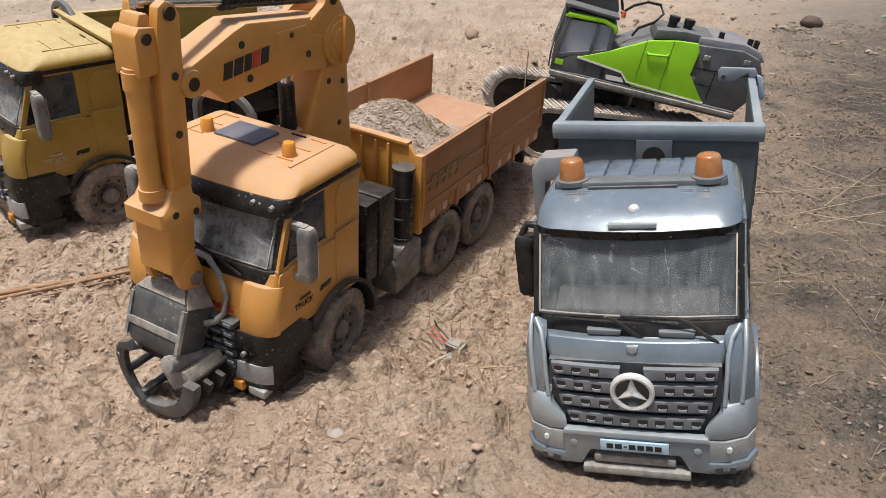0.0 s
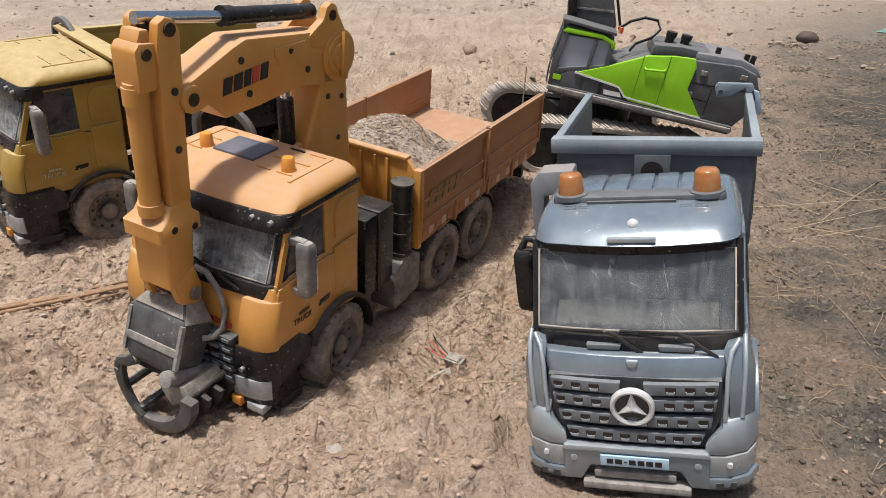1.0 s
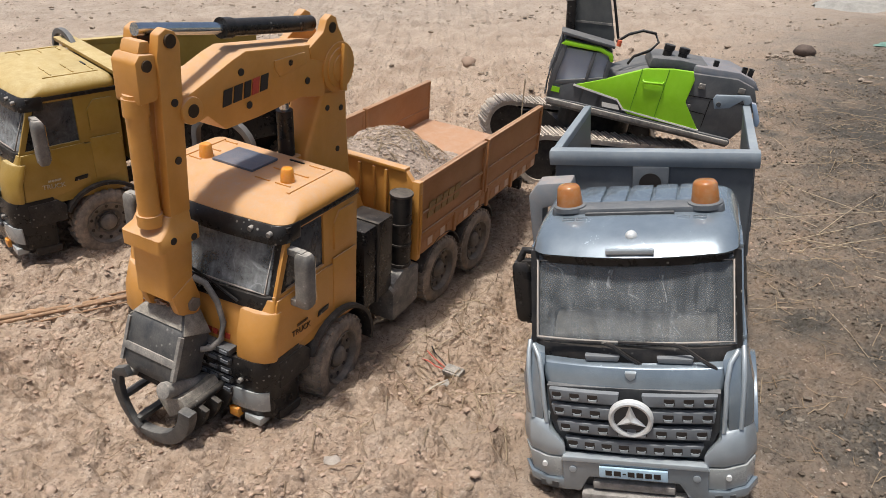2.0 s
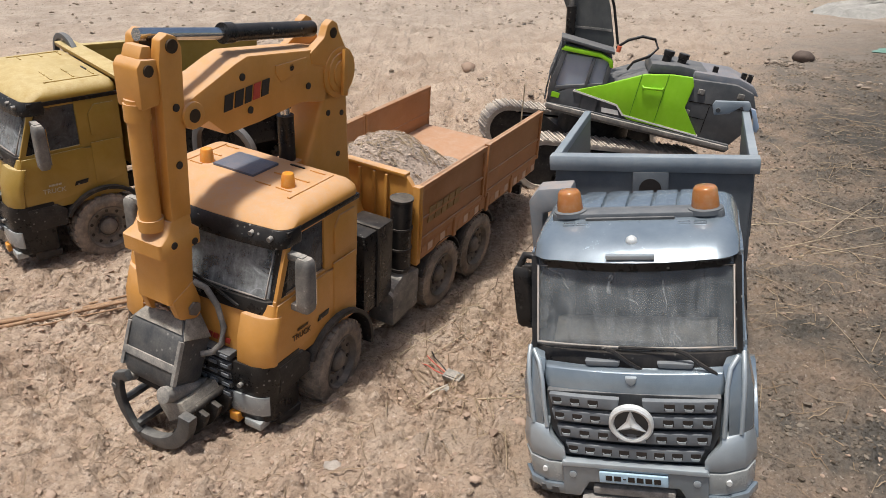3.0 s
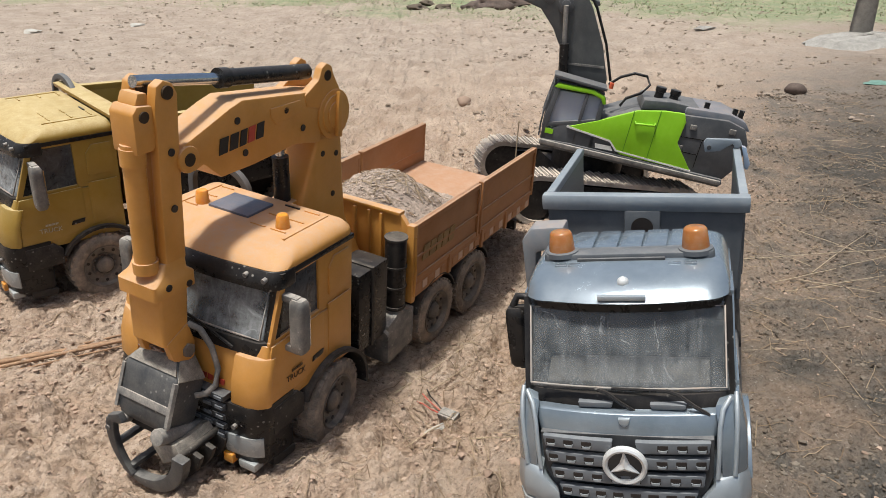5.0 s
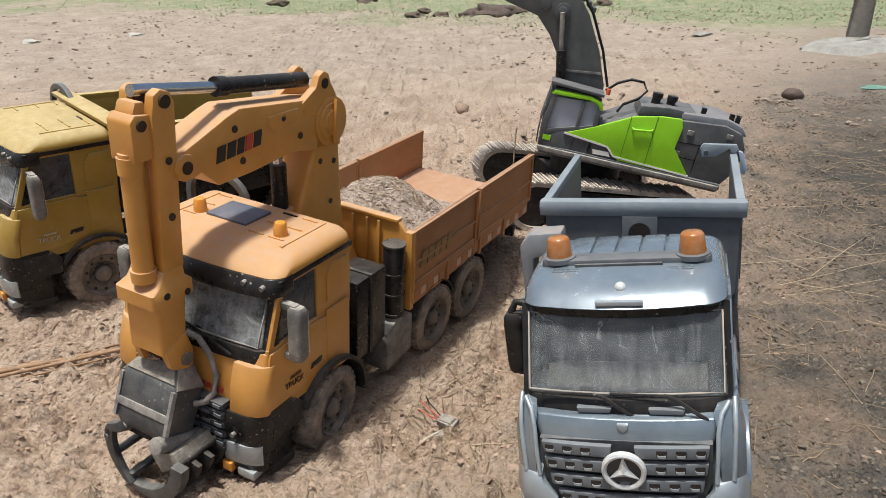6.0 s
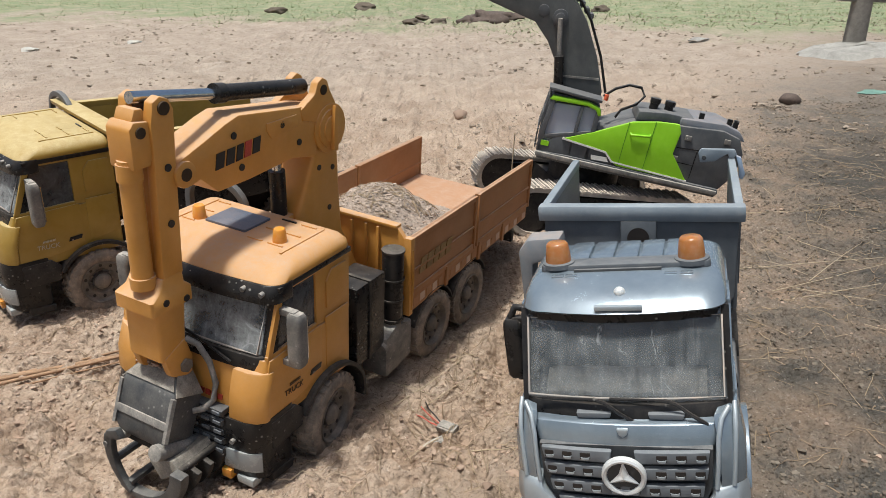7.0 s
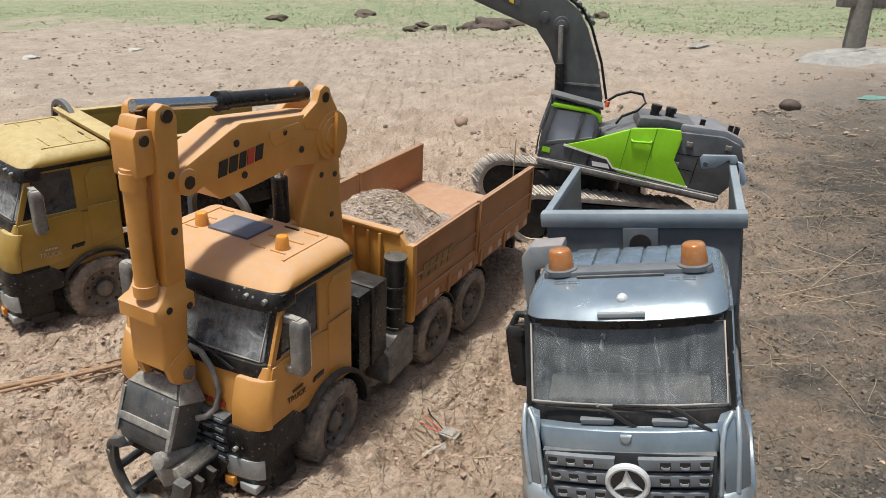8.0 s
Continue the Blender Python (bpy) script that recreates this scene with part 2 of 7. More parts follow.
CLOD = mixed("clods", [(0.46, 0.33, 0.25), (0.38, 0.265, 0.195), (0.52, 0.385, 0.295), (0.20, 0.135, 0.098), (0.46, 0.335, 0.255)])
CRUMB = mixed("crumbs", [(0.15, 0.125, 0.10), (0.09, 0.072, 0.055), (0.21, 0.18, 0.145), (0.05, 0.04, 0.03), (0.15, 0.125, 0.10)])
STRAW = mixed("straw", [(0.36, 0.27, 0.18), (0.27, 0.195, 0.12), (0.44, 0.35, 0.24), (0.22, 0.15, 0.09)])
DRY_STALK = plain("dry_stalk", (0.33, 0.20, 0.115), 0.8, 0, 0.45, 150)
GRASS = mixed("grass_blades", [(0.20, 0.27, 0.12), (0.25, 0.31, 0.15), (0.33, 0.33, 0.20), (0.17, 0.23, 0.10)])


def amber(name, clear, dusty):
    m, t, p = mat(name)
    p.inputs["Base Color"].default_value = (0.42, 0.16, 0.05, 1)
    p.inputs["Roughness"].default_value = 0.25
    p.inputs["Subsurface Weight"].default_value = 0.3
    p.inputs["Subsurface Radius"].default_value = (0.01, 0.004, 0.001)
    co = t.nodes.new("ShaderNodeTexCoord").outputs["Object"]
    n = noise_of(t, co, 160, 4)
    t.links.new(mix(t, ramp(t, n, 0.4, 0.75, 0.0, 0.5), clear, dusty), p.inputs["Base Color"])
    return m


AMBER = amber("amber_lens", (0.38, 0.145, 0.04), (0.42, 0.27, 0.17))
AMBER_BRIGHT = amber("bright_amber_lens", (0.72, 0.30, 0.045), (0.70, 0.42, 0.18))


# ------------------------------------------------ mesh helpers
def box(bm, x0, x1, y0, y1, z0, z1, m=None):
    r = bmesh.ops.create_cube(bm, size=1)
    mm = Matrix.LocRotScale(((x0 + x1) / 2, (y0 + y1) / 2, (z0 + z1) / 2), None, (x1 - x0, y1 - y0, z1 - z0))
    bmesh.ops.transform(bm, matrix=(m @ mm) if m else mm, verts=r["verts"])
    return bm


def prism(bm, outline, axis, c0, c1):
    """Extrudes a 2D outline along x (outline in y, z), y (x, z) or z (x, y)."""
    def at(a, b, c):
        return {"x": (c, a, b), "y": (a, c, b), "z": (a, b, c)}[axis]
    lo = [bm.verts.new(at(a, b, c0)) for a, b in outline]
    hi = [bm.verts.new(at(a, b, c1)) for a, b in outline]
    n = len(outline)
    faces = [bm.faces.new(lo), bm.faces.new(hi)]
    for i in range(n):
        faces.append(bm.faces.new((lo[i], lo[(i + 1) % n], hi[(i + 1) % n], hi[i])))
    bmesh.ops.recalc_face_normals(bm, faces=faces)
    return bm


def cyl(bm, p0, p1, r0, r1=None, seg=20):
    p0, p1 = Vector(p0), Vector(p1)
    d = p1 - p0
    m = Matrix.Translation((p0 + p1) / 2) @ d.to_track_quat("Z", "Y").to_matrix().to_4x4()
    bmesh.ops.create_cone(bm, cap_ends=True, segments=seg, radius1=r0, radius2=r0 if r1 is None else r1, depth=d.length, matrix=m)
    return bm


def tube(bm, points, r, seg=8, taper=1.0):
    pts = [Vector(p) for p in points]
    rings, n = [], len(pts)
    for i, p in enumerate(pts):
        d = (pts[min(i + 1, n - 1)] - pts[max(i - 1, 0)]).normalized()
        q = d.to_track_quat("Z", "Y")
        rr = r * (1 + (taper - 1) * i / max(1, n - 1))
        rings.append([bm.verts.new(p + q @ Vector((math.cos(a) * rr, math.sin(a) * rr, 0))) for a in [2 * math.pi * k / seg for k in range(seg)]])
    skin(bm, rings)
    return bm


def skin(bm, rings, caps=True):
    faces = []
    n = len(rings[0])
    for a, b in zip(rings, rings[1:]):
        for i in range(n):
            faces.append(bm.faces.new((a[i], a[(i + 1) % n], b[(i + 1) % n], b[i])))
    if caps:
        faces += [bm.faces.new(rings[0][::-1]), bm.faces.new(rings[-1])]
    bmesh.ops.recalc_face_normals(bm, faces=faces)
    return bm


def rrect(w, y0, y1, rf, rb, n=5, bow=0.0):
    """A rounded rectangle seen from above, x from -w to w, its front edge (y0) bowed forward."""
    pts = []
    for cx, cy, r, a0 in ((w - rf, y0 + rf, rf, -90), (w - rb, y1 - rb, rb, 0), (-w + rb, y1 - rb, rb, 90), (-w + rf, y0 + rf, rf, 180)):
        for i in range(n + 1):
            a = radians(a0 + 90 * i / n)
            pts.append((cx + r * math.cos(a), cy + r * math.sin(a)))
    front = []
    if bow:
        for k in range(1, 8):
            x = (-w + rf) + (2 * (w - rf)) * k / 8
            front.append((x, y0 - bow * (1 - (x / (w - rf)) ** 2)))
    return pts + front


def loft(bm, levels):
    """levels: (outline in x, y; z) from below to above."""
    rings = [[bm.verts.new((x, y, z)) for x, y in o] for o, z in levels]
    return skin(bm, rings)


def lathe(bm, profile, m, seg=32):
    """Turns (radius, height) round the local z of m; a closed profile gives a ring."""
    rings = [[bm.verts.new(m @ Vector((r * math.cos(a), r * math.sin(a), h))) for a in [2 * math.pi * k / seg for k in range(seg)]] for r, h in profile]
    skin(bm, rings, caps=profile[0][0] > 1e-6 and profile[-1] != profile[0])
    return bm


def bevel(bm, width, seg=2, angle=30):
    es = [e for e in bm.edges if len(e.link_faces) == 2 and e.calc_face_angle(0) > radians(angle)]
    bmesh.ops.bevel(bm, geom=es, offset=width, segments=seg, profile=0.6, affect="EDGES", clamp_overlap=True)
    return bm


def part(name, bm, material, parent=None, label="", smooth=38, width=0.0, seg=2):
    if width:
        bevel(bm, width, seg)
    me = bpy.data.meshes.new(name)
    bm.to_mesh(me)
    bm.free()
    for p in me.polygons:
        p.use_smooth = True
    me.set_sharp_from_angle(angle=radians(smooth))
    me.materials.append(material)
    ob = new(name, me)
    if parent is not None:
        ob.parent = parent
    if label:
        ob["label"] = label
    return ob


def B():
    return bmesh.new()


def thing(name, m, label, category, group=""):
    ob = new(name)
    ob.empty_display_size = 0.02
    ob.matrix_world = m
    return tagged(ob, label, category, group)


def truck_pose(x, y, z, yaw, pitch, roll):
    return Matrix.Translation((x, y, z)) @ Matrix.Rotation(radians(-yaw), 4, "Z") @ Matrix.Rotation(radians(pitch), 4, "X") @ Matrix.Rotation(radians(roll), 4, "Y")


def lettering(text, size, m, material, parent, thick=0.0003, name="lettering"):
    cu = bpy.data.curves.new(name, "FONT")
    cu.body, cu.size, cu.extrude, cu.align_x, cu.align_y = text, size, thick, "CENTER", "CENTER"
    tmp = new("tmp_text", cu)
    me = bpy.data.meshes.new_from_object(tmp.evaluated_get(bpy.context.evaluated_depsgraph_get()))
    bpy.data.objects.remove(tmp)
    me.transform(m)
    me.materials.clear()
    me.materials.append(material)
    ob = new(name, me)
    ob.parent = parent
    return ob


def bars(parent, m, widths, height, material, accent=None, thick=0.0006, slant=0.25, name="decal"):
    """A row of plain slanted bars in place of a maker's mark; m: local x along the row, y up, z out."""
    x = -sum(widths) / 2
    for i, w in enumerate(widths):
        bm = B()
        s = slant * height / 2
        o = [(x - s, -height / 2), (x + w * 0.8 - s, -height / 2), (x + w * 0.8 + s, height / 2), (x + s, height / 2)]
        prism(bm, o, "z", 0, thick)
        bm.transform(m)
        part(name, bm, accent if accent and i == 3 else material, parent)
        x += w


ON_SIDE = Matrix(((0, 0, 1, 0), (1, 0, 0, 0), (0, 1, 0, 0), (0, 0, 0, 1)))      # x -> +y, y -> up, out = +x
ON_FRONT = Matrix(((1, 0, 0, 0), (0, 0, -1, 0), (0, 1, 0, 0), (0, 0, 0, 1)))    # x -> +x, y -> up, out = -y


# ------------------------------------------------ truck parts
def wheel(parent, x, y, z, r, w, side, steer=0.0):
    """A wheel whose outer face lies at x; side is +1 or -1."""
    m = Matrix.Translation((x, y, z)) @ Matrix.Rotation(radians(steer), 4, "Z") @ Matrix.Rotation(radians(90 * side), 4, "Y")
    bm = B()
    prof = [(r * 0.60, -0.002), (r * 0.66, 0.0005), (r * 0.80, 0.0015), (r * 0.90, 0.0), (r * 0.965, -0.003), (r * 0.975, -w * 0.5),
            (r * 0.965, -w + 0.003), (r * 0.90, -w), (r * 0.66, -w), (r * 0.60, -w + 0.002), (r * 0.60, -0.002)]
    lathe(bm, prof, m, 40)
    tyre = part("wheel", bm, TYRE, parent)
    bm = B()
    for i in range(30):
        a = 2 * math.pi * i / 30
        for row in (0, 1, 2):
            b = a + (math.pi / 30 if row == 1 else 0)
            h0, h1 = ((-w * 0.30, 0.0), (-w * 0.68, -w * 0.34), (-w, -w * 0.72))[row]
            mm = m @ Matrix.Rotation(b, 4, "Z") @ Matrix.Translation((r * 0.975, 0, (h0 + h1) / 2 - 0.0008))
            box(bm, -0.0022, 0.0007, -r * 0.062, r * 0.062, -(h1 - h0) / 2, (h1 - h0) / 2, mm)
    tagged(part("tread", bm, TYRE, tyre), kind="stuff")
    bm = B()
    lathe(bm, [(0.0, -0.009), (r * 0.34, -0.009), (r * 0.40, -0.006), (r * 0.56, -0.005), (r * 0.60, 0.0008), (r * 0.635, 0.0012), (r * 0.64, -0.004), (r * 0.6, -w * 0.9), (0.0, -w * 0.9)], m, 36)
    rim = part("rim", bm, RIM, tyre)
    bm = B()
    lathe(bm, [(0.0, 0.0), (r * 0.13, 0.0), (r * 0.2, -0.0015), (r * 0.24, -0.004), (r * 0.25, -0.009), (0.0, -0.0091)], m, 20)
    part("hub_cap", bm, RIM, rim)
    for i in range(10):
        a = 2 * math.pi * i / 10
        bm = B()
        cyl(bm, m @ Vector((r * 0.485 * math.cos(a), r * 0.485 * math.sin(a), -0.007)), m @ Vector((r * 0.485 * math.cos(a), r * 0.485 * math.sin(a), -0.0050)), r * 0.048, seg=10)
        part("rim_hole", bm, DECAL, rim)
        bm = B()
        a += math.pi / 10
        cyl(bm, m @ Vector((r * 0.31 * math.cos(a), r * 0.31 * math.sin(a), -0.0095)), m @ Vector((r * 0.31 * math.cos(a), r * 0.31 * math.sin(a), -0.0065)), r * 0.034, seg=6)
        part("wheel_nut", bm, RIM, rim)
    bm = B()
    lathe(bm, [(r * 0.235, -0.009), (r * 0.235, -0.0045), (r * 0.275, -0.0045), (r * 0.285, -0.009), (r * 0.235, -0.009)], m, 24)
    part("hub_ring", bm, RIM_DARK, rim)
    return tyre


def arch(parent, side, x0, x1, y, z, r, a0=0, a1=180, thick=0.004, material=None):
    """A curved mudguard over a wheel."""
    o = []
    n = 16
    for i in range(n + 1):
        a = radians(a0 + (a1 - a0) * i / n)
        o.append((y + (r + thick) * math.cos(a), z + (r + thick) * math.sin(a)))
    for i in range(n, -1, -1):
        a = radians(a0 + (a1 - a0) * i / n)
        o.append((y + r * math.cos(a), z + r * math.sin(a)))
    bm = B()
    rows = [[bm.verts.new((x, a, b)) for a, b in o] for x in sorted((side * x0, side * x1))]
    n2 = len(o)
    fs = []
    for i in range(n2):
        fs.append(bm.faces.new((rows[0][i], rows[0][(i + 1) % n2], rows[1][(i + 1) % n2], rows[1][i])))
    half = n + 1
    for row in rows:
        for i in range(n):
            fs.append(bm.faces.new((row[i], row[i + 1], row[n2 - 2 - i], row[n2 - 1 - i])))
    bmesh.ops.recalc_face_normals(bm, faces=fs)
    return part("mudguard", bm, material or DUSTY_BLACK, parent, width=0.0008)


def beacon(parent, x, y, z, r, h, base=None, lens=None):
    bm = B()
    m = Matrix.Translation((x, y, z))
    lathe(bm, [(0, 0), (r, 0), (r * 0.97, h * 0.3), (r * 0.86, h * 0.86), (r * 0.72, h * 0.97), (0, h)], m, 24)
    b = part("beacon", bm, lens or AMBER, parent, "amber beacon lens", smooth=50)
    if base:
        bm = B()
        lathe(bm, [(0, -0.003), (r * 1.28, -0.003), (r * 1.25, 0.0005), (r * 1.02, 0.0012), (0, 0.0012)], m, 24)
        part("beacon_base", bm, base, b)
    return b


def mirror(parent, side, x, y, z0, z1, material, glass_mat, arm_mat):
    """A tall door mirror on two arms, its housing rounded."""
    bm = B()
    zc = (z0 + z1) / 2
    levels = []
    for f, s in ((0, 0.7), (0.06, 0.95), (0.2, 1.0), (0.8, 1.0), (0.94, 0.95), (1, 0.7)):
        o = rrect(0.0072 * s, -0.0062 * s, 0.0058 * s, 0.0035 * s, 0.002 * s, 3)
        levels.append(([(a + side * x, b + y) for a, b in o], z0 + (z1 - z0) * f))
    loft(bm, levels)
    ob = part("mirror", bm, material, parent, "dusty plastic door mirror")
    bm = B()
    box(bm, side * x - 0.006, side * x + 0.006, y + 0.0059, y + 0.0068, z0 + 0.005, z1 - 0.004)
    part("mirror_glass", bm, glass_mat, ob)
    for z in (z0 + 0.001, z1 - 0.002):
        bm = B()
        box(bm, min(side * (x - 0.016), side * x), max(side * (x - 0.016), side * x), y - 0.003, y + 0.004, z - 0.003, z + 0.003)
        part("mirror_arm", bm, arm_mat, ob, width=0.001)
    return ob


def cab(parent, body_mat, pane, side_pane, w, y_low, y_wb, z_wb, y_wt, z_wt, y_rear, z_floor, z_roof, front_round=0.016, bow=0.004, y_win=0.0, z_low_win=None, roof_levels=None, slim=0.0, fwd=0.0):
    """The shell of a cab: lower body, pillars, roof, panes and a dark inside."""
    zl = z_low_win or z_wb
    bm = B()
    loft(bm, [(rrect(w, y_low, y_rear, front_round, 0.004, 6, bow), z_floor),
              (rrect(w, y_low, y_rear, front_round, 0.004, 6, bow), z_floor + (z_wb - z_floor) * 0.35),
              (rrect(w, (y_low * 0.55 + y_wb * 0.45), y_rear, front_round, 0.004, 6, bow), z_floor + (z_wb - z_floor) * 0.7),
              (rrect(w, y_wb, y_rear, front_round, 0.004, 6, bow), z_wb)])
    part("lower_cab", bm, body_mat, parent)
    t = 0.0045
    for s in (1, -1):
        bm = B()                                         # windscreen pillar
        lo = [(s * (w - 0.001), y_wb + 0.013 - fwd * 0.9), (s * (w - 0.001), y_wb + 0.024 - fwd), (s * (w + slim - 0.008), y_wb + 0.020 - fwd), (s * (w + slim - 0.0115), y_wb + 0.004), (s * (w + slim - 0.0065), y_wb + 0.002)]
        hi = [(s * (w - 0.003), y_wt + 0.011 - fwd * 0.8), (s * (w - 0.003), y_wt + 0.020 - fwd), (s * (w + slim - 0.010), y_wt + 0.017 - fwd), (s * (w + slim - 0.0115), y_wt + 0.004), (s * (w + slim - 0.0065), y_wt + 0.002)]
        skin(bm, [[bm.verts.new((a, b, z_wb - 0.002)) for a, b in lo], [bm.verts.new((a, b, z_wt + 0.002)) for a, b in hi]])
        part("pillar", bm, BLACK, parent)
        bm = B()                                         # solid side behind the window
        o = [(y_win, zl), (y_rear, zl - 0.004), (y_rear, z_wt + 0.002), (y_win, z_wt + 0.002)]
        prism(bm, o, "x", s * (w - t), s * w - s * 0.0012)
        part("side_panel", bm, body_mat, parent, width=0.0008)
        bm = B()                                         # side window
        o = [(y_wb + 0.014 - fwd, zl - 0.001), (y_win + 0.001, zl - 0.001), (y_win + 0.001, z_wt + 0.001), (y_wt + 0.012 - fwd * 0.75, z_wt + 0.001)]
        prism(bm, o, "x", s * (w - 0.0042), s * (w - 0.0034))
        part("side_window", bm, side_pane, parent)
        bm = B()                                         # frame round the side window
        fr = [[(y_wb + 0.012 - fwd, zl), (y_wb + 0.018 - fwd, zl), (y_wt + 0.017 - fwd * 0.75, z_wt), (y_wt + 0.010 - fwd * 0.75, z_wt)],
              [(y_wb + 0.012 - fwd, zl - 0.003), (y_win, zl - 0.003), (y_win, zl + 0.0035), (y_wb + 0.012 - fwd, zl + 0.0025)],
              [(y_wt + 0.010 - fwd * 0.75, z_wt - 0.005), (y_win, z_wt - 0.005), (y_win, z_wt + 0.003), (y_wt + 0.010 - fwd * 0.75, z_wt + 0.003)]]
        for o in fr:
            prism(bm, o, "x", s * (w - 0.004), s * (w - 0.0006))
        part("window_frame", bm, body_mat, parent, width=0.0006)
    bm = B()                                             # windscreen, gently curved
    rows = []
    n = 12
    for f in (0.0, 1.0):
        row = []
        for i in range(n + 1):
            u = -1 + 2 * i / n
            ww = w + slim - 0.0085
            y = (y_wb if f == 0 else y_wt) - bow * (1 - u * u) + 0.003 * u ** 6
            row.append((u * ww, y + 0.0015, (z_wb if f == 0 else z_wt)))
        rows.append(row)
    v = [[bm.verts.new(p) for p in row] for row in rows]
    v2 = [[bm.verts.new((p[0], p[1] + 0.0012, p[2])) for p in row] for row in rows]
    skin(bm, [[*v[0], *v2[0][::-1]], [*v[1], *v2[1][::-1]]])
    part("windscreen", bm, pane, parent, smooth=60)
    bm = B()                                             # pale seal round the windscreen
    edge = [(u * (w + slim - 0.0115), y_wb - bow * (1 - u * u) + 0.0008, z_wb + 0.0035) for u in [-1 + i / 4 for i in range(9)]]
    edge += [(u * (w + slim - 0.0115), y_wt - bow * (1 - u * u) + 0.0008, z_wt - 0.0045) for u in [1 - i / 4 for i in range(9)]]
    tube(bm, edge + edge[:1], 0.0009, 6)
    part("windscreen_seal", bm, SEAL, parent, smooth=80)
    bm = B()                                             # back wall
    box(bm, -w + t, w - t, y_rear - t, y_rear - 0.001, zl - 0.002, z_wt + 0.002)
    part("back_wall", bm, body_mat, parent)
    bm = B()                                             # roof
    levels = roof_levels or []
    loft(bm, [(rrect(ww, y0, y1, rf, 0.008, 6, bw), z) for ww, y0, y1, rf, bw, z in levels])
    part("roof", bm, body_mat, parent, smooth=50)
    bm = B()                                             # dashboard and seats
    prism(bm, [(y_wb + 0.004, z_wb - 0.004), (y_wb + 0.042, z_wb - 0.004), (y_wb + 0.042, z_wb + 0.006), (y_wb + 0.026, z_wb + 0.012), (y_wb + 0.006, z_wb + 0.003)], "x", -w + 0.018, w - 0.018)
    part("dashboard", bm, DASH, parent, width=0.001)
    for s in (1, -1):
        bm = B()
        prism(bm, [(y_wb + 0.048, z_wb - 0.004), (y_wb + 0.062, z_wb - 0.004), (y_wb + 0.068, z_wb + 0.045), (y_wb + 0.060, z_wb + 0.045)], "x", s * 0.017, s * 0.048)
        part("seat", bm, INSIDE, parent, width=0.003)
    bm = B()
    mm = Matrix.Translation((w * 0.45, y_wb + 0.034, z_wb + 0.013)) @ Matrix.Rotation(radians(-50), 4, "X")
    lathe(bm, [(0.013 + 0.0013 * math.cos(a), 0.0013 * math.sin(a)) for a in [2 * math.pi * k / 8 for k in range(9)]], mm, 20)
    part("steering_wheel", bm, INSIDE, parent)


